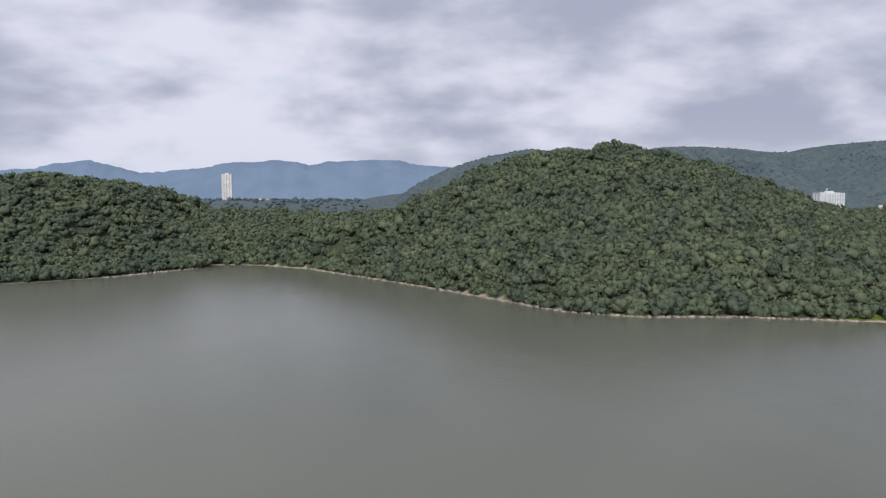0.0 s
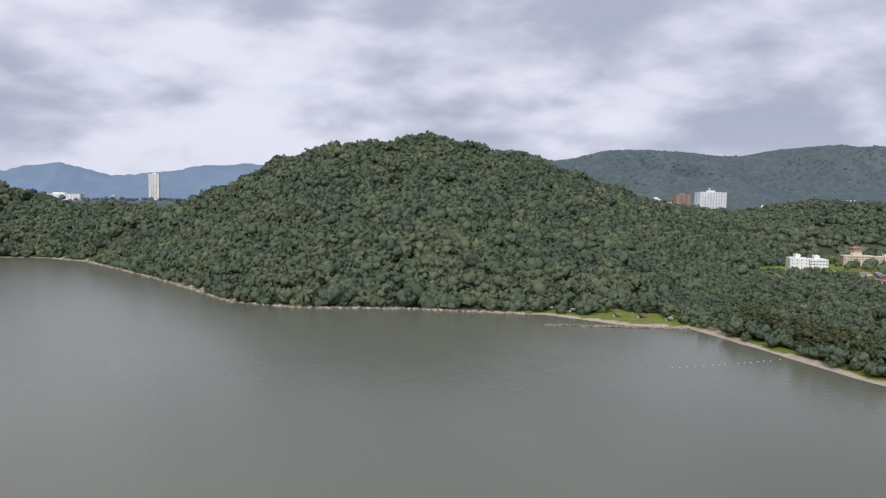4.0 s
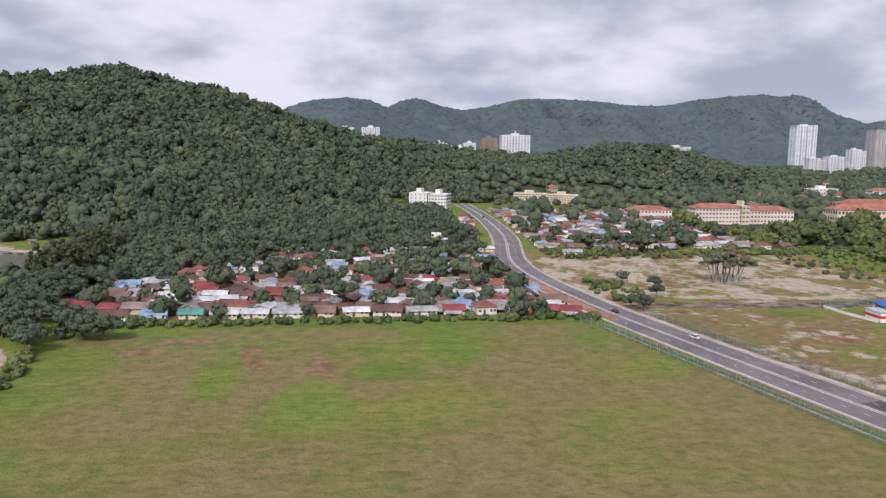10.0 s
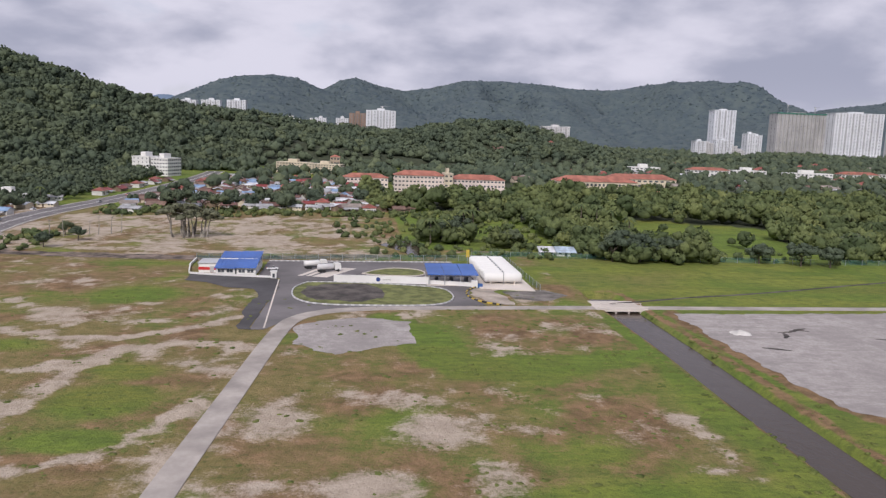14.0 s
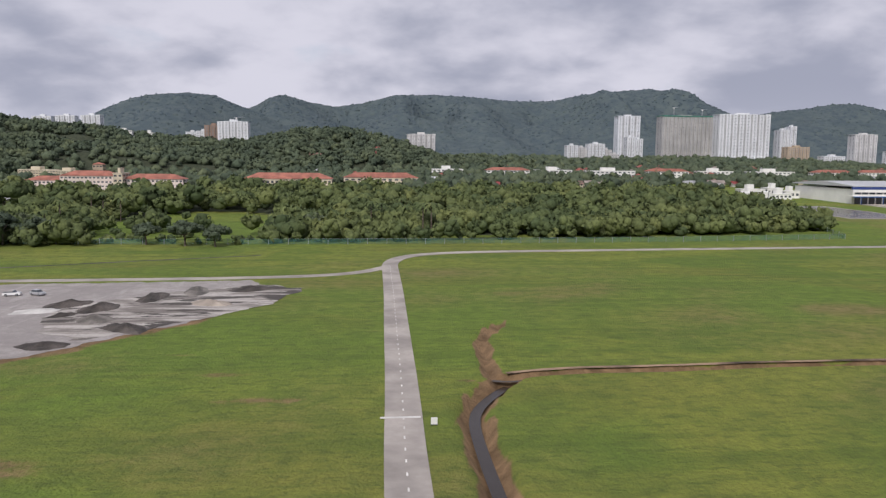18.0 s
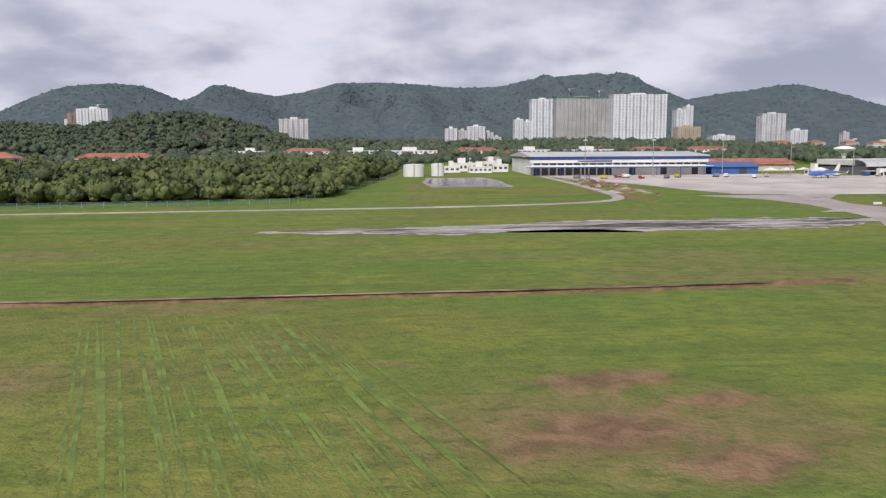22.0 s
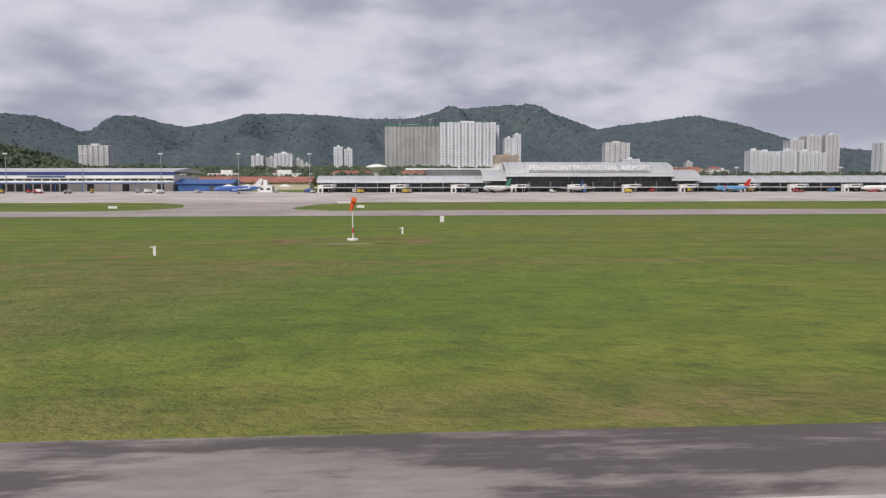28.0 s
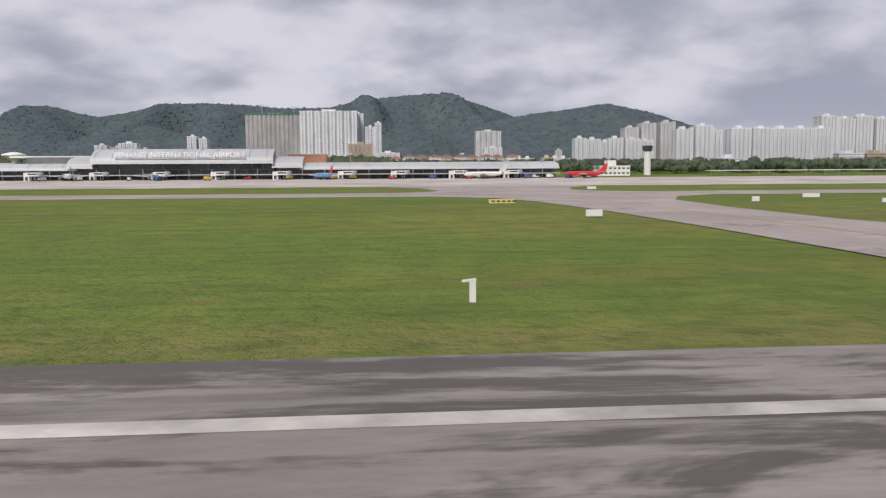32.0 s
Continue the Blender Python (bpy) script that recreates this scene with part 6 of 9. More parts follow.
field_hut(579.6, 180.6, -3, 3.6, 2.6, 1.0, M_PALEGREY, ROOFS["white sheet"], "grey field shed under pale weathered roof sheets")
field_hut(590.4, 179.4, 4, 2.6, 2.0, 0.9, WALLS["timber"], ROOFS["rusty brown sheet"], "small brown boarded shed under rusty sheets")


M_FIG = foliage("fig_leaves", (0.150, 0.160, 0.105), (0.215, 0.220, 0.145), (0.270, 0.268, 0.178), 0.05)


def fig_tree():
    """The many-stemmed fig on the waste ground."""
    r = random.Random(21)
    ob = thing("fig_tree", 488, 198, height_at(488, 198), 0, "large many-stemmed grey fig with a thin crown on waste ground", "tree")
    ob.scale = (1.25, 1.3, 1.05)
    vs, fs = [], []
    for i in range(18):
        a, s = i * 0.42 + r.uniform(-0.2, 0.2), Shape()
        base = (math.cos(a) * r.uniform(0.3, 4.5), math.sin(a) * r.uniform(0.3, 2.5), -0.3)
        top = (base[0] * 1.25 + r.uniform(-0.8, 0.8), base[1] * 1.2, r.uniform(4.0, 7.0))
        limb_path(s, base, top, 0.22, 0.10, 0.25, r)
        for _ in range(4):
            b = (top[0] + r.uniform(-2.2, 2.2), top[1] + r.uniform(-1.6, 1.6), top[2] + r.uniform(0.3, 1.8))
            limb_path(s, top, b, 0.09, 0.03, 0.2, r, 2)
            if r.random() < 0.85:
                leaf_ball(vs, fs, b, r.uniform(0.6, 1.1), r, 26)
        part("stem", s, M_PALE_BARK, ob)
    part("crown", raw_mesh("crown", np.concatenate(vs), np.concatenate(fs), M_FIG), None, ob, "thin grey-green leaves")


fig_tree()
for i in range(7):
    s, r = Shape(), random.Random(30 + i)
    x, y = 455 + i * 2.6 + r.uniform(-2, 2), 197 + r.uniform(-5, 6)
    ob = thing("bare_tree", x, y, height_at(x, y), 0, "thin leafless grey tree on waste ground", "tree", "bare trees")
    top = limb_path(s, (0, 0, -0.2), (r.uniform(-0.4, 0.4), 0, r.uniform(2.5, 4.5)), 0.13, 0.06, 0.15, r)
    for _ in range(5):
        limb_path(s, top, (top[0] + r.uniform(-1.2, 1.2), r.uniform(-1, 1), top[2] + r.uniform(0.2, 1.5)), 0.05, 0.02, 0.1, r, 2)
    part("trunk", s, M_PALE_BARK, ob)
for h in BROAD + CASU + PALM:
    for o in list(h.children_recursive) + [h]:
        bpy.data.objects.remove(o)

# ---- blocks of the town and the towers below the ridge ----
def slab_building(name, x, y, z, w, d, h, floors, bays, wall, label, category="building", group="", rz=0.0, roof=None, window=0.55, fins=0.0, side=True, wall_label=""):
    """A storeyed block: wall, a row of window panes for each storey, roof slab, and fins or balconies where it has them."""
    ob = thing(name, x, y, z, rz, label, category, group)
    part("wall", Shape().box(-w / 2, -d / 2, -6, w / 2, d / 2, h), wall, ob)
    fh, bw = h / floors, w / bays
    for f in range(floors):
        s = Shape()
        z0 = f * fh + fh * 0.36
        for b in range(bays):
            cx = -w / 2 + (b + 0.5) * bw
            s.box(cx - bw * window / 2, -d / 2 - 0.06, z0, cx + bw * window / 2, -d / 2 + 0.02, z0 + fh * 0.36)
        if side:
            for b in range(max(2, int(d / bw))):
                n = max(2, int(d / bw))
                cy = -d / 2 + (b + 0.5) * d / n
                for sx in (-1, 1):
                    a, c = sorted((sx * (w / 2 + 0.06), sx * (w / 2 - 0.02)))
                    s.box(a, cy - d / n * window / 2, z0, c, cy + d / n * window / 2, z0 + fh * 0.46)
        part("window", s, M_GLASS, ob)["kind"] = "stuff"
    for f in range(floors + 1):
        part("floor_band", Shape().box(-w / 2 - 0.12, -d / 2 - 0.14, f * fh - 0.10, w / 2 + 0.12, d / 2 + 0.12, f * fh + 0.06), wall, ob)
    if fins:
        for b in range(bays + 1):
            cx = -w / 2 + b * bw
            part("fin", Shape().box(cx - fins / 2, -d / 2 - 0.35, -2, cx + fins / 2, -d / 2 + 0.05, h + 0.2), wall, ob)
    if roof == "hip":
        part("roof", hipped(w, d, h, h + d * 0.22, 0.4), M_TERRACOTTA, ob, "terracotta hipped roof")
    else:
        rf = part("roof", Shape().box(-w / 2 - 0.15, -d / 2 - 0.15, h, w / 2 + 0.15, d / 2 + 0.15, h + 0.25), wall, ob)
        part("roof_house", Shape().box(-w * 0.18, -d * 0.25, h + 0.25, w * 0.10, d * 0.25, h + 0.25 + min(2.2, fh * 1.3)), wall, rf)
    return ob


def tower(x, y, z, w, d, h, stacks, floors, wall, label, rz=0.0, podium=None, crown="flat", tone=None, group="apartment towers", dark=0.42):
    """A tall block of flats: projecting stacks of bays with windows between them, storey by storey."""
    ob = thing("apartment_tower", x, y, z, rz, label, "tower block", group)
    inset = w / stacks * dark / 2 + 0.25
    # default core is darker than the pale bays, so gaps between them read dark
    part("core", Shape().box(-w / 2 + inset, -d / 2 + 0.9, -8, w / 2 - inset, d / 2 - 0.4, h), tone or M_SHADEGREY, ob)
    bw, fh = w / stacks, h / floors
    for b in range(stacks):
        cx = -w / 2 + (b + 0.5) * bw
        q = bw * (1 - dark) / 2
        st = Shape().box(cx - q, -d / 2, -8, cx + q, d / 2, h + (0.9 if b % 2 else 0.2))
        stack = part("bay", st, wall, ob)
        win, slab = Shape(), Shape()
        for f in range(floors):
            z0 = f * fh + fh * 0.36
            win.box(cx - q * 0.36, -d / 2 - 0.06, z0, cx + q * 0.36, -d / 2 + 0.02, z0 + fh * 0.34)
            if b < stacks - 1:
                slab.box(cx + q, -d / 2 + 0.35, f * fh, cx + bw - q, -d / 2 + 1.1, f * fh + fh * 0.26)
        part("window", win, M_FARGLASS, stack)["kind"] = "stuff"
        if b < stacks - 1:
            part("balcony", slab, wall, stack)["kind"] = "stuff"
    for sx in (-1, 1):
        s = Shape()
        for f in range(floors):
            a, c = sorted((sx * (w / 2 - bw * dark / 2 + 0.05), sx * (w / 2 - bw * dark / 2 - 0.05)))
            for k in (-0.25, 0.15):
                s.box(a, d * k - 0.6, f * fh + fh * 0.3, c, d * k + 0.6, f * fh + fh * 0.75)
        part("side_window", s, M_GLASS, ob)["kind"] = "stuff"
    rf = part("roof", Shape().box(-w / 2 + 0.4, -d / 2 + 0.6, h, w / 2 - 0.4, d / 2 - 0.6, h + 0.5), wall, ob)
    part("lift_house", Shape().box(-w * 0.12, -d * 0.2, h + 0.5, w * 0.12, d * 0.2, h + 2.6), wall, rf)
    if crown == "crane":
        part("scaffold", Shape().box(-w / 2 + 0.5, -d / 2 - 0.2, h, w / 2 - 0.5, d / 2, h + 1.6), M_GREEN_FENCE, ob, "green safety netting round the unfinished top")
    if podium:
        pw, ph = podium
        pd = part("podium", Shape().box(-pw / 2, -d / 2 - 5, -8, pw / 2, d / 2 + 2, ph), wall, ob)
        # rows of dark panes on the solid podium represent its shaded openings
        for f in range(3):
            s = Shape()
            for b in range(int(pw / 3)):
                cx = -pw / 2 + 1.5 + b * 3
                s.box(cx - 1.1, -d / 2 - 5.06, f * ph / 3 + 0.8, cx + 1.1, -d / 2 - 4.98, f * ph / 3 + ph / 3 - 0.4)
            part("podium_opening", s, M_GLASS, pd)["kind"] = "stuff"
    return ob


def crane(x, y, z, h, reach):
    ob = thing("tower_crane", x, y, z, 25, "tower crane above the unfinished towers", "crane", "tower cranes")
    m = Shape()
    for sx in (-0.5, 0.5):
        for sy in (-0.5, 0.5):
            m.tube((sx, sy, 0), (sx, sy, h), 0.12, n=5)
    for i in range(int(h / 1.2)):
        m.tube((-0.5, -0.5, i * 1.2), (0.5, -0.5, i * 1.2 + 1.2), 0.07, n=4)
    part("mast", m, M_METAL, ob)
    part("jib", Shape().tube((-reach * 0.3, 0, h), (reach, 0, h + 0.5), 0.35, 0.15, 5), M_METAL, ob)
    part("cab", Shape().box(-0.6, -0.6, h - 1.6, 0.6, 0.6, h - 0.2), M_WHITE, ob)


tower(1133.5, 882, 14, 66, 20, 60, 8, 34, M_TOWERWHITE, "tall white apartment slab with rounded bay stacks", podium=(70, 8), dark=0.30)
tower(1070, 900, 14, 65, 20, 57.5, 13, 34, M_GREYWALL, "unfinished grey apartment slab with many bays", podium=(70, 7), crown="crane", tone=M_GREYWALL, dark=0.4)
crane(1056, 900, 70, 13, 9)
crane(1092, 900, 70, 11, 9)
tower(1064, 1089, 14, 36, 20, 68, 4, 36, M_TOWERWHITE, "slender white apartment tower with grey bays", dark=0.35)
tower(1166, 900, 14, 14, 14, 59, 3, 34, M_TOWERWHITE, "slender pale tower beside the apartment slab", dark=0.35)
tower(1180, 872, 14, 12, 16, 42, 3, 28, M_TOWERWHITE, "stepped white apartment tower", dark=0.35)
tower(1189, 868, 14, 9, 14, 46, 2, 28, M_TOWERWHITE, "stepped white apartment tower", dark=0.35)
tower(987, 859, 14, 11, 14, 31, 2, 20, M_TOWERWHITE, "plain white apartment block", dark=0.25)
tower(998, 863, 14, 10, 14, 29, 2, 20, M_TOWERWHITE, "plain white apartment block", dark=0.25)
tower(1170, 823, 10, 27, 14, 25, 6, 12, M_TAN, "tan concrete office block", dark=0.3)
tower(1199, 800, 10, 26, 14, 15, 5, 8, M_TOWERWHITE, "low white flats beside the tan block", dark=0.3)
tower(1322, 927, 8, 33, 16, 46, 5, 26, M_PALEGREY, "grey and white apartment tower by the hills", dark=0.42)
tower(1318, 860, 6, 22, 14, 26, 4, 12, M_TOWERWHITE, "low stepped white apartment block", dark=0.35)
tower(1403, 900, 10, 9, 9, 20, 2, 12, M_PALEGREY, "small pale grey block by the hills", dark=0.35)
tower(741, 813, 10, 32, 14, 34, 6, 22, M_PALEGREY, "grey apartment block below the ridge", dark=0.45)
for x, y, w, h in ((906, 815, 14, 22), (919, 822, 12, 20), (933, 815, 20, 24), (947, 822, 12, 18), (956, 820, 10, 13)):
    tower(x, y, 12, w, 12, h, max(3, int(w / 4)), int(h / 1.7), M_PALEGREY if w < 14 else M_TOWERWHITE, "older grey and white flats above the trees", group="old flats", dark=0.4)
# on the wooded spur
tower(551.5, 779, 26, 31, 14, 27, 5, 18, M_TOWERWHITE, "white apartment tower on the wooded spur", group="spur towers", dark=0.22)
tower(528, 800, 26, 18, 12, 24, 3, 16, M_BROWNWALL, "brown apartment tower on the wooded spur", group="spur towers", dark=0.2)
tower(511.5, 830, 26, 14, 12, 19, 3, 11, M_TOWERWHITE, "low white block on the wooded spur", group="spur towers", dark=0.2)
tower(485, 900, 26, 14, 12, 20, 3, 12, M_TOWERWHITE, "slim white block on the wooded spur", group="spur towers", dark=0.2)
crane(553, 785, 53, 5, 8)
for i, (x, y) in enumerate(((350.5, 830), (376, 824), (403, 818))):
    tower(x, y, 32, 20.5, 12, 26 + i * 0.6, 4, 18, M_TOWERWHITE, "white hillside apartment tower in a row of three", group="hillside towers", dark=0.3)
for x, w in ((316, 14), (300, 10)):
    slab_building("building", x, 850, 44, w, 8, 8, 4, 5, M_TOWERWHITE, "low white buildings above the forest", "building", "hillside buildings")
for x, y, z, w in ((470, 700, 37, 14), (486, 720, 36, 8), (602, 760, 34, 10), (588, 740, 30, 12)):
    slab_building("building", x, y, z, w, 7, 4, 2, 6, M_WHITE if w != 12 else M_TERRACOTTA, "low building among the hilltop trees", "building", "hilltop buildings")

# right of the terminal
for x, y, w, h, n in ((1363, 652, 11, 27, 3), (1375, 655, 14, 26, 4), (1387, 658, 10, 24, 3), (1395, 655, 14, 27, 4), (1409, 652, 14, 26, 4), (1422, 656, 14, 25, 4)):
    tower(x, y, 6, w, 12, h, n, 15, M_TOWERWHITE, "white stepped apartment block behind the terminal", group="white flats", dark=0.36)
for x, w, h in ((1420, 14, 38), (1436, 15, 42), (1454, 15, 43)):
    tower(x, 690, 6, w, 14, h, 4, 26, M_PALEGREY, "grey apartment towers behind the white flats", group="grey towers", dark=0.36)
for i, x in enumerate((1409, 1422, 1433)):
    tower(x, 540 + (0, -3, 4)[i], 3, 13, 14, (31, 33, 30)[i], 4, 19, M_TOWERWHITE, "long white apartment slab with stacked balconies", group="white slab flats", dark=0.34)
for i, x in enumerate((1447, 1463, 1478, 1493, 1508)):
    tower(x, 532, 3, 15.5, 14, 31, 5, 19, M_TOWERWHITE, "long white apartment slab with stacked balconies", group="white slab flats", dark=0.34)
slab_building("building", 1425, 500, 2, 18, 12, 11, 6, 9, M_TOWERWHITE, "white block with orange panels before the flats", "building", fins=0.3)
for i, x in enumerate((1548, 1562, 1577, 1594)):
    tower(x, 590, 3, 15, 14, 44 - 2 * (i % 2), 5, 26, M_TOWERWHITE, "tall white and grey apartment tower", group="east towers", dark=0.42)
for i in range(5):
    slab_building("building", 1545 + i * 22, 555, 2, 20, 12, 15, 8, 10, M_TAN if i % 2 else M_TOWERWHITE, "mid-rise flats with red-brown fronts", "building", "east flats")
# terraces behind the terminal
for i in range(15):
    x = 1205 + i * 11.5
    slab_building("terrace_house", x, 690 + (i % 3) * 16, 9, 11, 9, 8.5, 4, 6, M_WHITE if i % 3 else M_CREAM, "white terrace of flats with red roofs", "terrace", "hillside terraces", roof="hip" if i < 7 else None)
for i in range(9):
    slab_building("terrace_house", 1212 + i * 9.5, 560 + (i % 2) * 10, 6, 9, 8, 10, 5, 5, M_CREAM if i % 2 else M_WHITE, "cream terrace of flats with red tile roofs", "terrace", "red-roofed terraces", roof="hip")

# school and offices by the town
school = slab_building("school", 560, 350, 3.4, 24, 10, 7.5, 4, 14, M_PINKWHITE, "cream school block with red tile roofs", "school", roof="hip")
school2 = slab_building("school", 587, 352, 3.4, 26, 10, 6.2, 3, 15, M_PINKWHITE, "cream school wing with a red tile roof", "school", roof="hip")
slab_building("school", 573, 349, 3.4, 4, 11, 8.6, 4, 2, M_CREAM, "cream stair tower of the school", "school")
slab_building("school", 535, 372, 3.6, 22, 9, 4.5, 2, 12, M_PINKWHITE, "low school hall with a red tile roof", "school", roof="hip")
slab_building("office_building", 420.8, 412, 4.0, 10, 12, 9.5, 5, 4, M_WHITE, "plain white office block", "office", rz=-20, window=0.18, side=False)
slab_building("office_building", 431.0, 409, 4.0, 10, 12, 9.0, 5, 6, M_WHITE, "white office block with green glass", "office", rz=-20)
slab_building("office_building", 493.5, 459, 4.4, 20, 9, 6.6, 5, 11, M_CREAM, "long cream government block", "office", rz=-15, fins=0.25)
slab_building("office_building", 512.5, 453.8, 4.4, 19, 9, 6.2, 5, 11, M_CREAM, "long cream government block", "office", rz=-15, fins=0.25)
slab_building("temple", 516, 492, 6, 6, 6, 8, 3, 3, M_TAN, "small tan tower with a tiered red roof", "tower", roof="hip")
slab_building("hall", 646, 357, 3.4, 40, 12, 6.6, 2, 20, M_CREAM, "long low building with an orange tile roof", "building", roof="hip")
slab_building("hall", 690, 415, 4.2, 40, 12, 5.0, 2, 12, M_CREAM, "low building with an orange tile roof", "building", roof="hip")
slab_building("hall", 668, 330, 2.8, 14, 8, 3.0, 1, 6, M_CREAM, "small building with a red tile roof in the wood", "building", roof="hip")
slab_building("shop_house", 414, 268, 1.9, 12, 6, 2.6, 1, 5, M_WHITE, "long white shed roofed with pale sheet", "shed")
for x, y, w in ((780, 520, 30), (815, 530, 26), (850, 510, 34), (895, 520, 30), (935, 530, 26), (975, 525, 34), (1020, 520, 30), (740, 540, 22), (1065, 535, 30)):
    slab_building("building", x, y, 8.0, w, 9, 4.0, 2, int(w / 3), M_WHITE if w % 4 else M_CREAM, "long pale terrace among trees", "terrace", "terraces on the plain", roof="hip" if w == 30 else None)

# the town seen through the gap between the hills
tower(-192, 1480, 16, 20, 14, 62, 4, 34, M_WHITE, "tall pale hotel tower beyond the hills", group="far town")
slab_building("building", -186, 1470, 12, 40, 20, 8, 3, 12, M_WHITE, "white podium of the far tower", "building", "far town")
for x, y, h in ((-168, 1500, 17), (-150, 1500, 17), (-132, 1490, 17), (-120, 1500, 16), (-300, 1600, 22)):
    tower(x, y, 14, 9, 9, h, 3, 10, M_TERRACOTTA if x == -150 else M_CREAM, "cream and pink flats in the far town", group="far town", dark=0.3)
for i in range(14):
    slab_building("building", -225 + i * 17, 1340 + (i * 37) % 90, 12, 15, 9, 3.5 + (i % 3), 2, 5, (M_WHITE, M_CREAM, M_TERRACOTTA)[i % 3], "low white and red-roofed building of the far town", "building", "far town", roof="hip" if i % 3 == 2 else None)
slab_building("building", -330, 1400, 22, 70, 20, 18, 5, 16, M_WHITE, "large white building on the far hillside", "building", "far town")

# ---- terminal, hangar, aircraft and airfield furniture ----
def arc_shell(x0, x1, y0, z0, depth, rise, thick=0.25, n=10, lean=0.0):
    """A curved roof sheet along x: springing at the front edge (y0, z0), rising to the back."""
    s = Shape()
    top = [(y0 + depth * (1 - math.cos(math.pi / 2 * i / n)), z0 + rise * math.sin(math.pi / 2 * i / n)) for i in range(n + 1)]
    low = [(y + thick, z - thick * 0.6) for y, z in top]
    out = top + low[::-1]
    k = len(out)
    vs = [(x0, y, z) for y, z in out] + [(x1, y, z) for y, z in out]
    fs = [(i, (i + 1) % k, k + (i + 1) % k, k + i) for i in range(k)]
    m = len(top)
    for i in range(m - 1):
        fs.append((i, k - 1 - i, k - 2 - i, i + 1))
        fs.append((k + i, k + i + 1, 2 * k - 2 - i, 2 * k - 1 - i))
    return s.add(vs, fs)


TZ = ground_z(0, 283)
terminal = thing("terminal", 0, 0, TZ, 0, "long airport terminal with curved silver roofs and dark glazing", "terminal building")
M_TGLASS = paint("terminal_glazing", (0.06, 0.07, 0.078), 0.18, vary=0.25, scale=0.25)
M_TWALL = paint("terminal_wall", (0.15, 0.155, 0.16), 0.6, vary=0.15, scale=0.3)


def wing(x0, x1, z0, rise, depth, y0=282.0):
    r = part("roof", arc_shell(x0, x1, y0, z0, depth, rise), M_ROOFGREY, terminal, "curved silver sheet roof")
    part("roof_edge", Shape().box(x0 - 0.1, y0 - 0.12, z0 - 0.45, x1 + 0.1, y0 + 0.3, z0 + 0.05), M_PALEGREY, r)
    return r


low_w = wing(1019, 1083, 3.9, 2.3, 9)
low_e = wing(1162, 1258, 3.9, 2.3, 9)
mid_w = wing(1080, 1089, 4.6, 3.9, 10, 281)
mid_e = wing(1152, 1163, 4.6, 3.9, 10, 281)
hall = wing(1088.5, 1152.5, 6.2, 5.2, 12, 280)
for x in range(1024, 1258, 6):
    lo = 1089 < x < 1152
    part("roof_rib", arc_shell(x - 0.08, x + 0.08, 279.9 if lo else 281.9, 6.25 if lo else 3.95, 12 if lo else 9, 5.25 if lo else 2.35, 0.15, 8), M_METAL, terminal)
part("concourse_wall", Shape().box(1020, 284.2, -1, 1257, 318, 3.7), M_TWALL, terminal)
part("hall_wall", Shape().box(1089, 283.6, 3.6, 1152, 325, 6.2), M_TWALL, terminal)
part("hall_back", Shape().box(1089, 292, 6, 1152, 325, 11.2), M_WHITE, terminal)
part("back_wall", Shape().box(1020, 291, 3, 1257, 318, 6.0), M_WHITE, terminal)
for i in range(58):
    x = 1021 + i * 4.05
    part("glazing_panel", Shape().box(x, 284.05, 2.05, x + 3.75, 284.25, 3.6), M_TGLASS, terminal)
    if i % 2:
        part("column", Shape().box(x - 0.22, 282.4, -0.5, x + 0.02, 282.7, 3.9), M_METAL, terminal)
    if i % 3 != 1:
        part("service_door", Shape().box(x, 284.08, -0.3, x + 2.8, 284.26, 1.4), M_DARKMETAL, terminal)
for i in range(16):
    x = 1089.4 + i * 3.95
    part("glazing_panel", Shape().box(x, 283.4, 3.8, x + 3.6, 283.62, 6.1), M_TGLASS, terminal)
part("deck", Shape().box(1018, 280.5, 1.60, 1258, 284.3, 1.80), M_PALEGREY, terminal, "pale walkway deck")
part("parapet", Shape().box(1018, 280.45, 1.80, 1258, 280.55, 1.95), M_GREYWALL, terminal)
part("penthouse", Shape().box(1060, 296, 6, 1086, 312, 8.6), M_TWALL, terminal)
part("canopy", Shape().box(1052, 300, 8.6, 1090, 316, 9.2), M_WHITE, terminal)
part("red_frame", Shape().box(1156, 300, 6, 1170, 312, 9.5), M_BRICKRED, terminal)
part("water_tower_bowl", Shape().lathe([(0.8, 6), (1.2, 8.2), (4.6, 10.2), (4.4, 10.8), (1.0, 11.6)], 14, origin=(1040, 330, 0)), M_WHITE, terminal)

font_curve = bpy.data.curves.new("sign_text", "FONT")
font_curve.body, font_curve.size, font_curve.extrude, font_curve.align_x = "PENANG INTERNATIONAL AIRPORT", 2.75, 0.06, "CENTER"
font_curve.space_character = 1.02
tmp = bpy.data.objects.new("tmp", font_curve)
scene.collection.objects.link(tmp)
letters = bpy.data.meshes.new_from_object(tmp.evaluated_get(bpy.context.evaluated_depsgraph_get()))
bpy.data.objects.remove(tmp)
letters.materials.clear()
# each letter is a piece of its own
sign = thing("roof_sign", 1120, 279.3, 8.1 + TZ, 0, "white block letters standing on the terminal roof", "sign")
link = list(range(len(letters.vertices)))


def root(i):
    while link[i] != i:
        link[i] = link[link[i]]
        i = link[i]
    return i


for f in letters.polygons:
    for q in f.vertices[1:]:
        link[root(q)] = root(f.vertices[0])
groups = {}
for f in letters.polygons:
    groups.setdefault(root(f.vertices[0]), []).append(f)
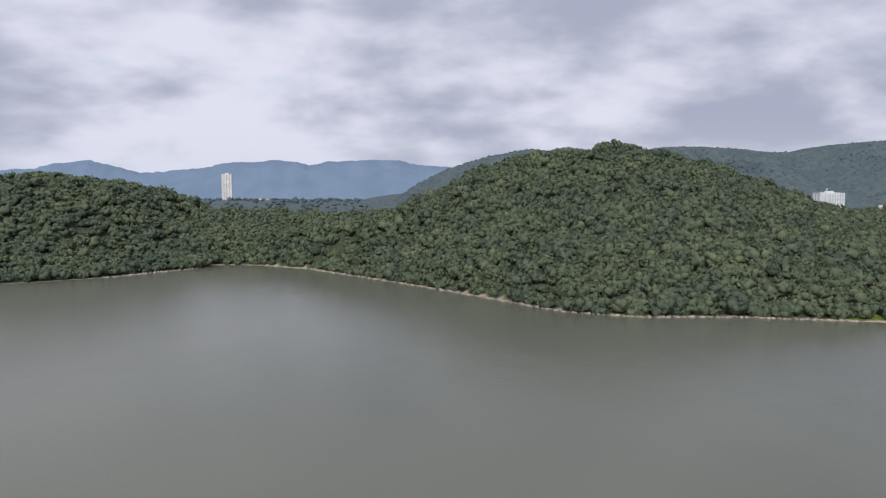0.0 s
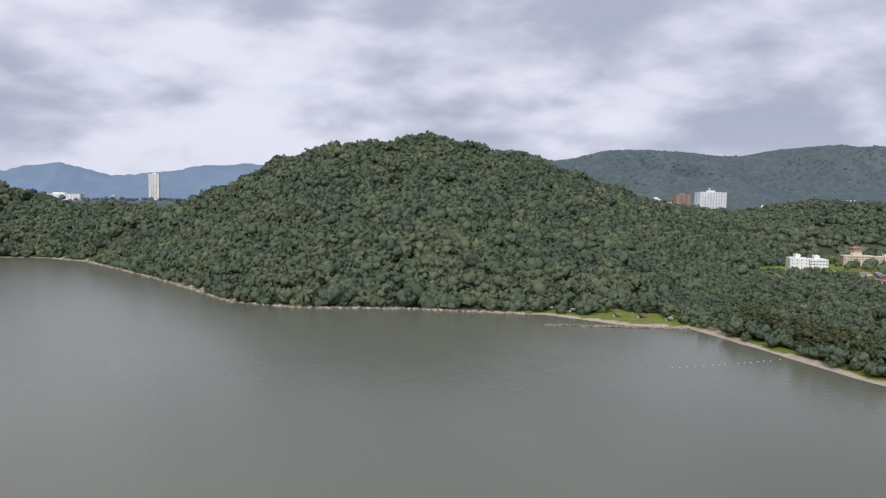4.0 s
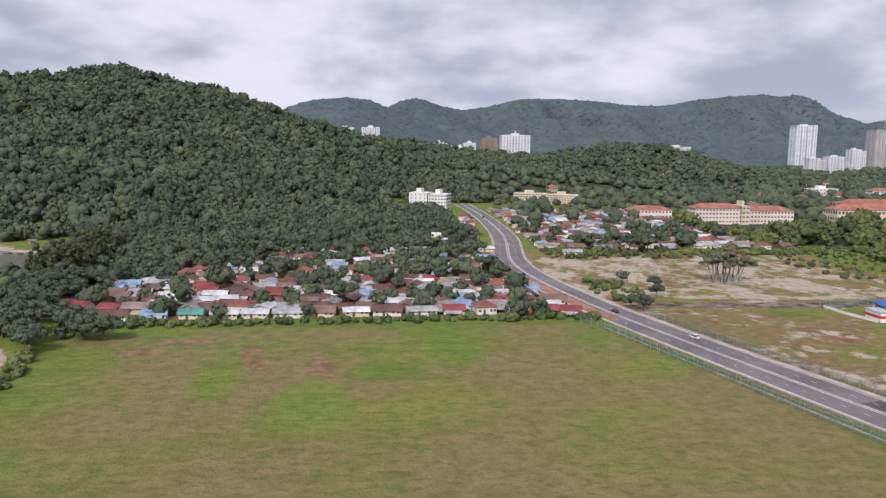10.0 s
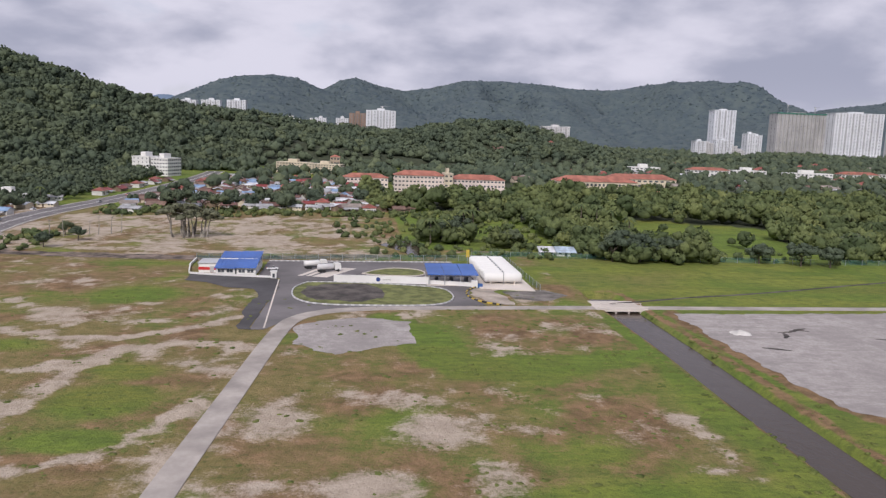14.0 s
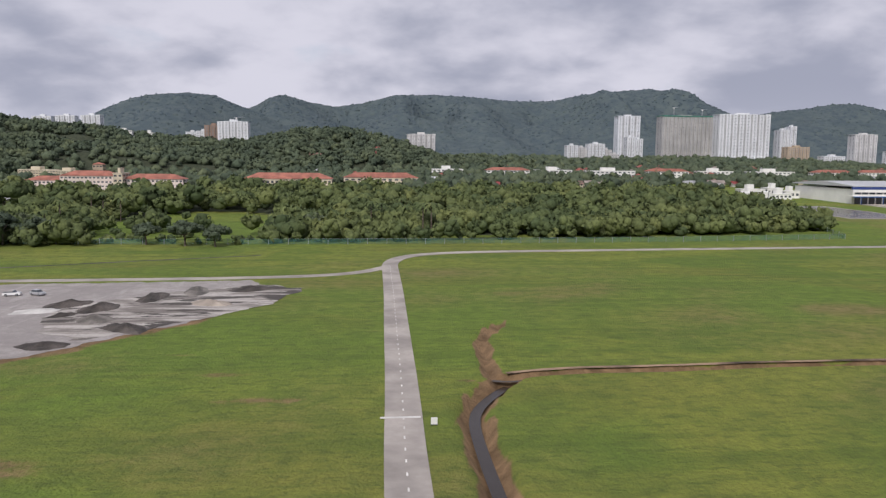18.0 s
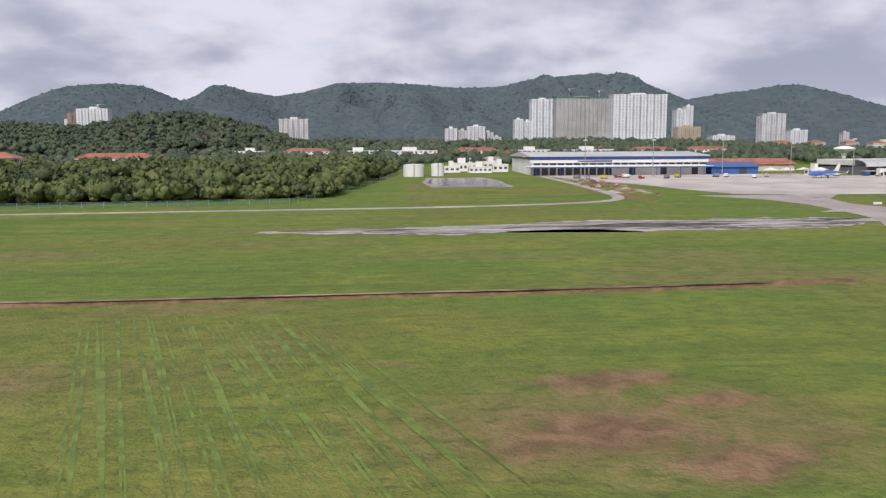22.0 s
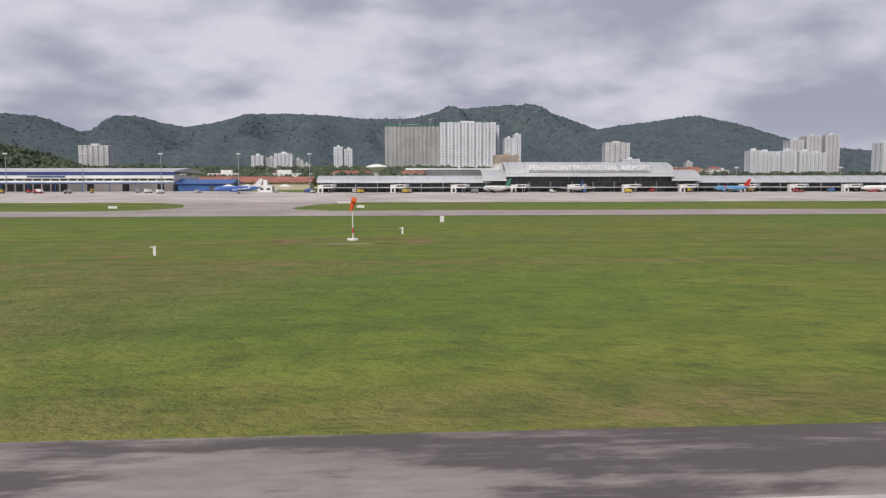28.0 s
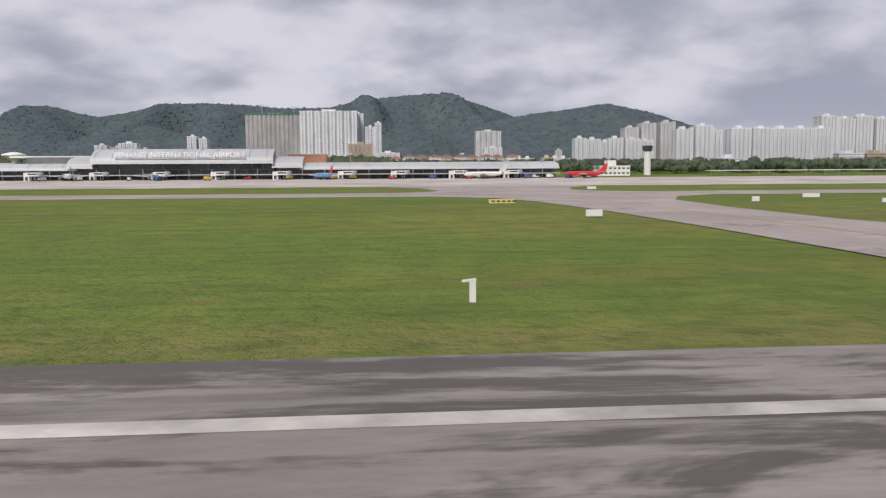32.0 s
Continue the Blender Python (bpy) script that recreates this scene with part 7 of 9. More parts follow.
for fs in groups.values():
    ids = sorted({q for f in fs for q in f.vertices})
    at_id = {q: k for k, q in enumerate(ids)}
    part("letter", Shape().add([letters.vertices[q].co for q in ids], [[at_id[q] for q in f.vertices] for f in fs]), M_WHITE, sign, at=pose(0, 0, 0, 78, 0, 0))
part("sign_rail", Shape().box(1097, 279.6, 7.75, 1143, 280.0, 7.95), M_METAL, terminal)


def jet_bridge(x, seed):
    """A boarding bridge: white rotunda tower, tunnel on legs, cab."""
    ob = thing("jet_bridge", x, 276.5, ground_z(x, 276), 0, "white boarding bridge on legs beside the terminal", "jet bridge", "boarding bridges")
    part("stair_tower", Shape().box(-2.1, -1.4, 0, -0.2, 0.6, 2.9), M_WHITE, ob)
    # dark panel imitates the shaded doorway; the tower itself is solid
    part("tower_opening", Shape().box(-1.6, -1.46, 0.2, -0.7, -1.38, 1.5), M_DARKMETAL, ob)
    part("tunnel", Shape().box(-0.6, -2.6, 1.7, 3.2, -0.9, 3.0), M_WHITE, ob)
    part("tunnel_window", Shape().box(0.0, -2.66, 2.2, 2.9, -2.58, 2.7), M_TGLASS, ob)
    part("corridor", Shape().box(-0.2, -1.0, 1.8, 1.2, 3.5, 2.9), M_WHITE, ob)
    part("cab", Shape().lathe([(0.95, 1.6), (1.05, 1.8), (1.05, 2.9), (0.8, 3.15)], 10, origin=(3.7, -1.8, 0)), M_METAL, ob)
    for lx in (1.9, 2.7):
        part("leg", Shape().tube((lx, -1.8, 0.2), (lx, -1.8, 1.7), 0.12), M_METAL, ob)
    for lx in (1.7, 2.9):
        part("wheel", Shape().lathe([(0.28, -2.2), (0.28, -1.9)], 10, axis="y", origin=(lx, 0, 0.28)), M_RUBBER, ob)


for i, x in enumerate((1022, 1048, 1070, 1092, 1113, 1133.5, 1155, 1178, 1197, 1218, 1238)):
    jet_bridge(x, i)


def loft(sections, n=12):
    """A body through rings (x, half width, z centre, half height)."""
    s, vs, fs = Shape(), [], []
    for x, w, zc, h in sections:
        vs += [(x, w * math.cos(2 * math.pi * i / n), zc + h * math.sin(2 * math.pi * i / n)) for i in range(n)]
    for k in range(len(sections) - 1):
        fs += [(k * n + i, (k + 1) * n + i, (k + 1) * n + (i + 1) % n, k * n + (i + 1) % n) for i in range(n)]
    fs += [tuple(range(n)), tuple((len(sections) - 1) * n + i for i in range(n - 1, -1, -1))]
    return s.add(vs, fs)


def airliner(x, y, rz, body, tail, label, k=0.55):
    """A narrow-body jet, nose along +x."""
    ob = thing("airliner", x, y, ground_z(x, y), rz, label, "airplane", "parked airliners")
    ob.scale = (k, k, k)
    part("fuselage", loft([(18, 0.15, 3.4, 0.15), (17.2, 0.9, 3.5, 0.9), (15.5, 1.6, 3.75, 1.6), (13, 1.95, 3.9, 1.95), (-8, 1.95, 3.9, 1.95), (-13, 1.4, 4.4, 1.35), (-17, 0.6, 4.9, 0.55), (-18.6, 0.2, 5.1, 0.2)], 14), body, ob, smooth=True)
    for sy in (-1, 1):
        def w(a, b, c, d, t, nm, mat):
            v = [(a[0], sy * a[1], a[2]), (b[0], sy * b[1], b[2]), (c[0], sy * c[1], c[2]), (d[0], sy * d[1], d[2])]
            q = [(p[0], p[1], p[2] + t) for p in v]
            f = [(0, 1, 2, 3), (7, 6, 5, 4), (0, 4, 5, 1), (1, 5, 6, 2), (2, 6, 7, 3), (3, 7, 4, 0)]
            part(nm, Shape().add(v + q, f if sy < 0 else [tuple(reversed(g)) for g in f]), mat, ob)
        w((4.5, 1.6, 2.9), (-4.6, 16.8, 4.2), (-6.4, 16.8, 4.2), (-3.5, 1.6, 2.9), 0.28, "wing", M_WHITE)
        w((-6.4, 16.7, 4.3), (-4.8, 16.9, 4.3), (-6.6, 17.0, 6.4), (-7.4, 16.9, 6.4), 0.08, "winglet", tail)
        w((-14, 0.5, 5.0), (-17.4, 6.2, 5.5), (-18.6, 6.2, 5.5), (-16.8, 0.5, 5.0), 0.15, "tailplane", M_WHITE)
        part("engine", Shape().lathe([(0.75, 0.4), (0.98, 0.9), (0.95, 2.6), (0.6, 4.0)], 12, axis="x", origin=(0.6, sy * 5.6, 2.2)), body if body is not M_WHITE else M_METAL, ob)
        part("main_wheel", Shape().lathe([(0.55, sy * 2.9), (0.55, sy * 3.6)], 12, axis="y", origin=(-1.2, 0, 0.55)), M_RUBBER, ob)
        win = Shape()
        for i in range(30):
            a, b = sorted((sy * 1.90, sy * 1.97))
            win.box(-8 + i * 0.68, a, 4.15, -7.75 + i * 0.68, b, 4.5)
        part("cabin_window", win, M_GLASS, ob)["kind"] = "stuff"
    part("fin", Shape().add([(-11.5, -0.12, 5.6), (-17.6, -0.1, 5.4), (-19.6, -0.06, 11.6), (-16.9, -0.06, 11.6), (-11.5, 0.12, 5.6), (-17.6, 0.1, 5.4), (-19.6, 0.06, 11.6), (-16.9, 0.06, 11.6)],
                            [(0, 1, 2, 3), (7, 6, 5, 4), (0, 4, 5, 1), (1, 5, 6, 2), (2, 6, 7, 3), (3, 7, 4, 0)]), tail, ob)
    part("nose_wheel", Shape().lathe([(0.38, -0.25), (0.38, 0.25)], 10, axis="y", origin=(12.5, 0, 0.38)), M_RUBBER, ob)
    part("windscreen", Shape().box(15.9, -0.95, 4.2, 16.4, 0.95, 4.75), M_GLASS, ob)
    return ob


M_DEEPSKY = paint("blue_livery", (0.08, 0.17, 0.48), 0.4, vary=0.06)
M_SKY = paint("light_blue_livery", (0.16, 0.36, 0.62), 0.4, vary=0.06)
airliner(993, 268, 200, M_DEEPSKY, M_WHITE, "blue airliner with a white tail on the apron", 0.45)
airliner(1084, 272, 118, M_WHITE, M_GREEN_FENCE, "white airliner with a green tail at the terminal", 0.45)
airliner(1171, 272, 118, M_SKY, M_RED, "light blue airliner with a red tail at the terminal", 0.42)
airliner(1228, 269, 150, M_WHITE, M_PALEGREY, "white airliner parked at the end of the terminal", 0.45)
airliner(1264, 268, 140, M_RED, M_RED, "red airliner parked at the end of the apron", 0.45)
airliner(1113, 273, 96, M_WHITE, M_NAVY, "white airliner nosed in to the terminal", 0.42)


def apron_vehicle(x, y, rz, col, kind):
    ob = thing("service_truck" if kind else "baggage_tug", x, y, ground_z(x, y) + 0.02, rz, "small %s ground service vehicle on the apron" % col[1], "service vehicle", "apron vehicles")
    part("chassis", Shape().box(-1.3, -0.55, 0.2, 1.3, 0.55, 0.5), M_DARKMETAL, ob)
    part("cab", Shape().box(0.55, -0.55, 0.45, 1.3, 0.55, 1.25, 0.08), col[0], ob)
    part("load_box" if kind else "deck", Shape().box(-1.3, -0.6, 0.45, 0.45, 0.6, 1.5 if kind else 0.75), col[0], ob)
    part("windscreen", Shape().box(1.18, -0.45, 0.8, 1.29, 0.45, 1.15), M_GLASS, ob)
    for a in (-0.8, 0.8):
        for b in (-0.55, 0.55):
            part("wheel", Shape().lathe([(0.22, b - 0.08), (0.22, b + 0.08)], 8, axis="y", origin=(a, 0, 0.22)), M_RUBBER, ob)


ar = random.Random(5)
COLS = ((M_WHITE, "white"), (M_WHITE, "white"), (M_YELLOW, "yellow"), (M_RED, "red"), (M_METAL, "grey"), (M_SHADEBLUE, "blue"))
for i in range(46):
    apron_vehicle(ar.uniform(900, 1275), ar.uniform(268, 280), ar.uniform(0, 360), COLS[i % 6], i % 3)

# cargo hangar with blue bands, red-roofed shed and blue shed
HZ = ground_z(0, 300)
hangar = thing("cargo_hangar", 0, 0, HZ, 0, "long white cargo hangar with blue roof bands and dark panels for open bays", "hangar")
part("wall", Shape().box(889, 301, -2, 962, 345, 6.4), M_WHITE, hangar)
part("roof", Shape().prism([(299.5, 7.9), (322, 9.4), (346, 7.9), (346, 7.5), (299.5, 7.5)], 888, 963), M_ROOFGREY, hangar)
part("upper_band", Shape().box(888.2, 299.8, 6.3, 962.8, 300.9, 7.6), M_NAVY, hangar, "navy band under the roof")
part("white_band", Shape().box(888.4, 300.0, 5.1, 962.6, 300.95, 6.3), M_WHITE, hangar)
part("canopy", Shape().box(886, 296, 3.4, 963, 301, 3.75), M_WHITE, hangar)
part("canopy_edge", Shape().box(885.9, 295.9, 3.1, 963.1, 296.1, 3.5), M_SHADEBLUE, hangar, "blue canopy edge")
for i in range(22):
    x = 890 + i * 3.3
    part("clerestory_window", Shape().box(x, 300.9, 4.2, x + 2.7, 301.02, 4.9), M_TGLASS, hangar)
    if i < 10 or i % 4 == 0:
        # dark panel on the wall, standing in for a bay's shaded inside
        part("bay_opening", Shape().box(x, 300.92, -0.3, x + 2.6, 301.02, 2.9), M_DARKMETAL, hangar)
    if i % 3 == 0:
        part("post", Shape().box(x - 0.1, 296.2, -0.5, x + 0.12, 296.45, 3.4), M_SHADEBLUE, hangar)
part("sign_band", Shape().box(908, 299.7, 5.5, 922, 299.85, 5.95), M_NAVY, hangar, "unreadable blue lettering")
shed = thing("cargo_shed", 0, 0, HZ, 0, "low blue-clad cargo shed with a red sheet roof", "shed")
part("wall", Shape().box(964, 300, -1, 984, 318, 3.0), M_SHADEBLUE, shed)
part("shutter", Shape().box(976, 299.9, -0.2, 979, 300.02, 2.0), M_DARKMETAL, shed)
part("roof", Shape().prism([(299, 3.0), (309, 4.8), (319, 3.0)], 963, 985), M_SHADEBLUE, shed)
shed = thing("cargo_shed", 0, 0, HZ, 0, "long shed with a faded red roof behind the apron", "shed")
part("wall", Shape().box(966, 322, -1, 1012, 340, 3.6), M_CREAM, shed)
part("roof", Shape().prism([(321, 3.5), (331, 6.0), (341, 3.5)], 965, 1013), M_TERRACOTTA, shed)
for x in (985, 992, 999, 1006):
    ob = thing("apron_tent", x, 292, ground_z(x, 292), 0, "small white canopy shelter on the apron", "shelter", "apron shelters")
    part("canopy", Shape().add([(-2.5, -2, 2.0), (2.5, -2, 2.0), (2.5, 2, 2.0), (-2.5, 2, 2.0), (0, 0, 3.0)], [(0, 1, 4), (1, 2, 4), (2, 3, 4), (3, 0, 4), (3, 2, 1, 0)]), M_WHITE, ob)
    for a in (-2.3, 2.3):
        for b in (-1.8, 1.8):
            part("post", Shape().tube((a, b, 0), (a, b, 2.0), 0.06), M_METAL, ob)

# fuel tanks and plant by the fence
for x, y, r, h in ((841.5, 302, 4.1, 4.8), (851.3, 304, 2.6, 4.9)):
    ob = thing("storage_tank", x, y, ground_z(x, y) - 0.1, 0, "white cylindrical storage tank", "tank", "fuel tanks")
    part("shell", Shape().lathe([(r, 0), (r, h)], 24), M_WHITE, ob)
    part("roof", Shape().lathe([(r + 0.05, h), (r * 0.5, h + 0.25), (0.1, h + 0.35)], 24), M_WHITE, ob)
    part("ladder", Shape().box(-0.2, -r - 0.18, 0, 0.2, -r - 0.05, h + 0.3), M_METAL, ob)
for x, y, w, h in ((860, 335, 7, 2.6), (872, 330, 10, 2.4), (882, 338, 7, 3.2), (866, 345, 12, 3.6), (880, 350, 8, 4.0), (1000, 286, 5, 2.2)):
    slab_building("plant_building", x, y, ground_z(x, y), w, 6, h, 1, max(2, int(w / 2)), M_WHITE, "small white plant building beside the apron", "building", "plant buildings")


def mast(x, y, h):
    ob = thing("floodlight_mast", x, y, ground_z(x, y), 0, "tall slim grey floodlight mast on the apron", "light mast", "floodlight masts")
    part("pole", Shape().tube((0, 0, 0), (0, 0, h), 0.22, 0.10, 8), M_METAL, ob)
    part("head_frame", Shape().box(-0.8, -0.2, h - 0.2, 0.8, 0.2, h + 0.05), M_METAL, ob)
    for i in range(4):
        part("lamp", Shape().box(-0.75 + i * 0.4, -0.35, h + 0.05, -0.45 + i * 0.4, 0.1, h + 0.4), M_WHITE, ob)


for x in (907, 934, 962, 990, 1016):
    mast(x, 286, 14)
for x in (1180, 1222):
    mast(x, 288, 9)

# control tower
ct = thing("control_tower", 1307.2, 325, 2.4, 0, "tall cream control tower with a dark glazed cab", "control tower")
part("shaft", Shape().lathe([(1.55, -3), (1.42, 6), (1.32, 10.6)], 14), M_WHITE, ct)
part("gallery", Shape().lathe([(1.35, 10.4), (2.2, 11.0), (2.2, 11.25)], 14), M_DARKMETAL, ct)
part("cab_glazing", Shape().lathe([(1.9, 11.25), (2.25, 12.5)], 14), M_GLASS, ct)
part("roof", Shape().lathe([(2.35, 12.5), (2.35, 12.75), (0.5, 13.0)], 14), M_DARKMETAL, ct)
lowhall = slab_building("fire_station", 1289, 318, 2.4, 13, 10, 4.0, 2, 7, M_WHITE, "white airside building beside the terminal", "building")
for i in range(8):
    ob = thing("carport", 1330 + i * 14, 300, 2.2, 0, "low white-roofed shelter along the apron edge", "shelter", "airside shelters")
    part("roof", Shape().box(-6.5, -2.5, 2.0, 6.5, 2.5, 2.3), M_WHITE, ob)
    for a in (-6, 0, 6):
        part("post", Shape().tube((a, -2.2, 0), (a, -2.2, 2.0), 0.08), M_METAL, ob)


# ---- airfield markers ----
def marker_sign(x, y, w, h, face, label, bars=0, rz=0.0):
    ob = thing("airfield_sign", x, y, 0.05, rz, label, "sign", "airfield signs")
    part("panel", Shape().box(-w / 2, -0.09, 0.12, w / 2, 0.09, 0.12 + h), face, ob)
    part("frame", Shape().box(-w / 2 - 0.04, -0.06, 0.08, w / 2 + 0.04, 0.06, 0.12), M_DARKMETAL, ob)
    for s in (-0.35, 0.35):
        part("leg", Shape().box(s * w - 0.04, -0.05, -0.1, s * w + 0.04, 0.05, 0.12), M_DARKMETAL, ob)
    for i in range(bars):
        part("text_bar", Shape().box(-w * 0.40 + i * w * 0.2, -0.105, 0.2 + h * 0.15, -w * 0.40 + i * w * 0.2 + w * 0.13, -0.088, 0.12 + h * 0.7), M_DARKMETAL, ob)


marker_sign(887.2, 72.6, 2.1, 0.55, M_SIGNYELLOW, "yellow taxiway direction sign on the grass", 4)
marker_sign(1205.3, 88.5, 3.1, 0.5, M_SIGNYELLOW, "yellow taxiway direction sign on the grass", 5)
for x, y, w, h in ((887.3, 47.2, 1.1, 0.55), (916.2, 48.5, 1.1, 0.5), (940.2, 160, 2.0, 0.55), (981, 109, 1.1, 0.5), (1040, 158, 1.6, 0.55), (1208.4, 60.5, 1.35, 0.55), (1236, 88, 0.9, 0.6), (1250, 100, 2.4, 0.55), (1237, 163, 2.0, 0.55), (1053, 98, 0.5, 0.8), (990, 158, 1.8, 0.5),
                   (686.5, 51, 0.5, 0.5), (1249, 82, 2.2, 0.5)):
    marker_sign(x, y, w, h, M_WHITE, "small white airfield marker board")
for x, y in ((1029.6, 55), (1193.7, 21.2), (1047.6, 77)):
    ob = thing("marker_post", x, y, 0.05, 0, "bent white marker post on the grass", "marker", "marker posts")
    part("post", Shape().box(-0.09, -0.06, -0.1, 0.09, 0.06, 0.62), M_WHITE, ob)
    part("cap", Shape().add([(-0.30, -0.07, 0.58), (0.10, -0.07, 0.62), (0.10, 0.07, 0.62), (-0.30, 0.07, 0.58), (-0.30, -0.07, 0.64), (0.10, -0.07, 0.68), (0.10, 0.07, 0.68), (-0.30, 0.07, 0.64)], [(3, 2, 1, 0), (4, 5, 6, 7), (0, 1, 5, 4), (1, 2, 6, 5), (2, 3, 7, 6), (3, 0, 4, 7)]), M_WHITE, ob)
for x, y in ((1082.7, 35.5), (1082.9, 30.7), (1083.1, 25.5), (1083.2, 20.3)):
    ob = thing("approach_light", x, y, 0.05, 0, "yellow and black approach light box on short legs", "airfield light", "approach lights")
    ob.scale = (0.58, 0.58, 0.58)
    part("housing", Shape().box(-0.36, -0.25, 0.16, 0.36, 0.3, 0.30), M_DARKMETAL, ob)
    part("hood", Shape().box(-0.40, -0.28, 0.30, 0.40, 0.33, 0.37), M_YELLOW, ob)
    for a in (-0.22, 0.22):
        part("leg", Shape().tube((a, 0, -0.1), (a, 0, 0.16), 0.04), M_DARKMETAL, ob)
    part("lens", Shape().box(-0.25, -0.27, 0.18, 0.25, -0.245, 0.28), M_GLASS, ob)
sock = thing("windsock", 1043, 68.7, 0.1, 0, "orange windsock on a white pole", "windsock")
part("pole", Shape().tube((0, 0, -0.3), (0, 0, 3.6), 0.06, 0.04, 8), M_WHITE, sock)
part("pole_band", Shape().tube((0, 0, 0.6), (0, 0, 1.1), 0.075, 0.075, 8), M_RED, sock)
part("arm", Shape().box(-1.35, -0.03, 3.28, 0.1, 0.03, 3.45), M_WHITE, sock)
part("sleeve", Shape().tube((-0.1, 0, 3.55), (0.35, 0, 3.5), 0.30, 0.26, 12, False).tube((0.0, 0, 3.3), (-0.12, 0, 2.6), 0.24, 0.12, 12, False), M_ORANGE, sock)
part("base_slab", Shape().lathe([(0.5, -0.2), (0.5, 0.12)], 12), M_WHITE, sock)

# ---- the fuel compound beside the service road ----
def wire_mesh_material():
    m, nt, b = nmat("green_wire_mesh")
    b.inputs["Base Color"].default_value = (0.07, 0.19, 0.16, 1)
    b.inputs["Roughness"].default_value = 0.7
    clear, mix = nt.nodes.new("ShaderNodeBsdfTransparent"), nt.nodes.new("ShaderNodeMixShader")
    fac = n_ramp(nt, n_noise(nt, 0.7, 4), 0.3, 0.7, 0.22, 0.42)
    nt.links.new(fac, mix.inputs[0])
    nt.links.new(clear.outputs[0], mix.inputs[1])
    nt.links.new(b.outputs[0], mix.inputs[2])
    nt.links.new(mix.outputs[0], nt.nodes["Material Output"].inputs[0])
    return m


M_WIRE = wire_mesh_material()
M_TURF = paint("kerbed_turf", (0.165, 0.180, 0.055), 0.95, vary=0.25, scale=1.2, bump=0.5)
M_PALESOIL = paint("pale_dry_soil", (0.42, 0.36, 0.30), 0.95, vary=0.2, scale=0.8, bump=0.4)


def fence(line, high, label, gap=2.6, post=0.05, group="wire fences", material=None):
    """Posts with a rail and wire mesh between each pair."""
    x0, y0 = line[0]
    ob = thing("wire_fence", x0, y0, ground_z(x0, y0), 0, label, "fence", group)
    pts = densify(line, gap)
    stake = Shape().box(-post, -post, -0.2, post, post, high + 0.06).mesh("post")
    for x, y in pts:
        part("post", stake, M_METAL, ob, at=pose(x - x0, y - y0, ground_z(x, y) - ground_z(x0, y0)))
    net, rail = Shape(), Shape()
    for a, b in zip(pts, pts[1:]):
        az, bz = (ground_z(*p) - ground_z(x0, y0) for p in (a, b))
        q = [(a[0] - x0, a[1] - y0, az), (b[0] - x0, b[1] - y0, bz)]
        net.add([(q[0][0], q[0][1], q[0][2] + 0.04), (q[1][0], q[1][1], q[1][2] + 0.04), (q[1][0], q[1][1], q[1][2] + high), (q[0][0], q[0][1], q[0][2] + high)], [(0, 1, 2, 3)])
        rail.tube((q[0][0], q[0][1], q[0][2] + high), (q[1][0], q[1][1], q[1][2] + high), 0.015, n=4)
    part("wire_mesh", net, material or M_WIRE, ob)["kind"] = "stuff"
    part("top_rail", rail, M_METAL, ob)["kind"] = "stuff"
    return ob


def striped_kerb(line, owner, ox, oy, first=M_PALEGREY, second=M_SHADEGREY, length=0.6):
    pts = densify(line, length)
    for i, (a, b) in enumerate(zip(pts, pts[1:])):
        d = math.degrees(math.atan2(b[1] - a[1], b[0] - a[0]))
        n = math.hypot(b[0] - a[0], b[1] - a[1])
        s = Shape().box(-n / 2, -0.13, -0.1, n / 2, 0.13, 0.16, 0.015)
        part("kerb_stone", s, (first, second)[i % 2], owner, at=pose((a[0] + b[0]) / 2 - ox, (a[1] + b[1]) / 2 - oy, 0.08, 0, 0, d))


lay("forecourt", patch([(512.8, 164.6), (554, 166.4), (556.5, 150), (556, 139), (553.5, 133.5), (553, 128), (555, 122), (545, 120.3), (536, 119.4), (527.5, 117.4), (522, 110), (519.2, 104.5), (517.2, 104.5), (517.6, 120), (518.2, 132), (517.5, 144.2), (513, 147)], 0.05, 0), M_ASPHALT,
    "grey asphalt forecourt of the fuel compound", "forecourt")
lay("fresh_asphalt", patch([(499.4, 147.9), (512.4, 146.4), (517.4, 144.0), (518.1, 132), (517.5, 120), (517.1, 104.4), (515.4, 104.6), (515.2, 112), (514.4, 119), (515.6, 128), (513.8, 133.5), (508, 135.8), (504, 139.5), (500, 141.5)], 0.056, 0.7, 21), M_NEW_ASPHALT,
    "ragged black asphalt apron before the gate", "asphalt")
for a, b in (((517.4, 142.8), (519.2, 105.2)), ):
    lay("kerb", ribbon(side([a, b], 0.12), side([a, b], -0.12), 0.12, 0.12), M_PAD, "pale kerb edge between old and new asphalt", "kerb")
ISLAND = rounded([(523, 140.6), (521, 136), (520.8, 131), (522, 125), (526, 121.2), (536, 120.7), (546, 121.3), (549.4, 125), (550.2, 131), (548.6, 137.2), (538, 139.8), (528, 141.0), (523, 140.6)], 0.9, 2)
island = thing("traffic_island", 535, 131, 0.05, 0, "kerbed traffic island of dry turf and dark soil", "traffic island")
top = patch(ISLAND[:-1], 0.10, step=3)
top.v = [(x - 535, y - 131, z - 0.05) for x, y, z in top.v]
part("turf", top, M_TURF, island)
soil_top = patch([(523, 137), (522.5, 130), (526, 124.5), (533, 124), (538, 127), (537, 135), (534, 139), (527, 139.6)], 0.11, 1.2, 22)
soil_top.v = [(x - 535, y - 131, z - 0.05) for x, y, z in soil_top.v]
part("soil", soil_top, M_DARKSOIL, island, "churned dark soil")
striped_kerb(ISLAND, island, 535, 131)
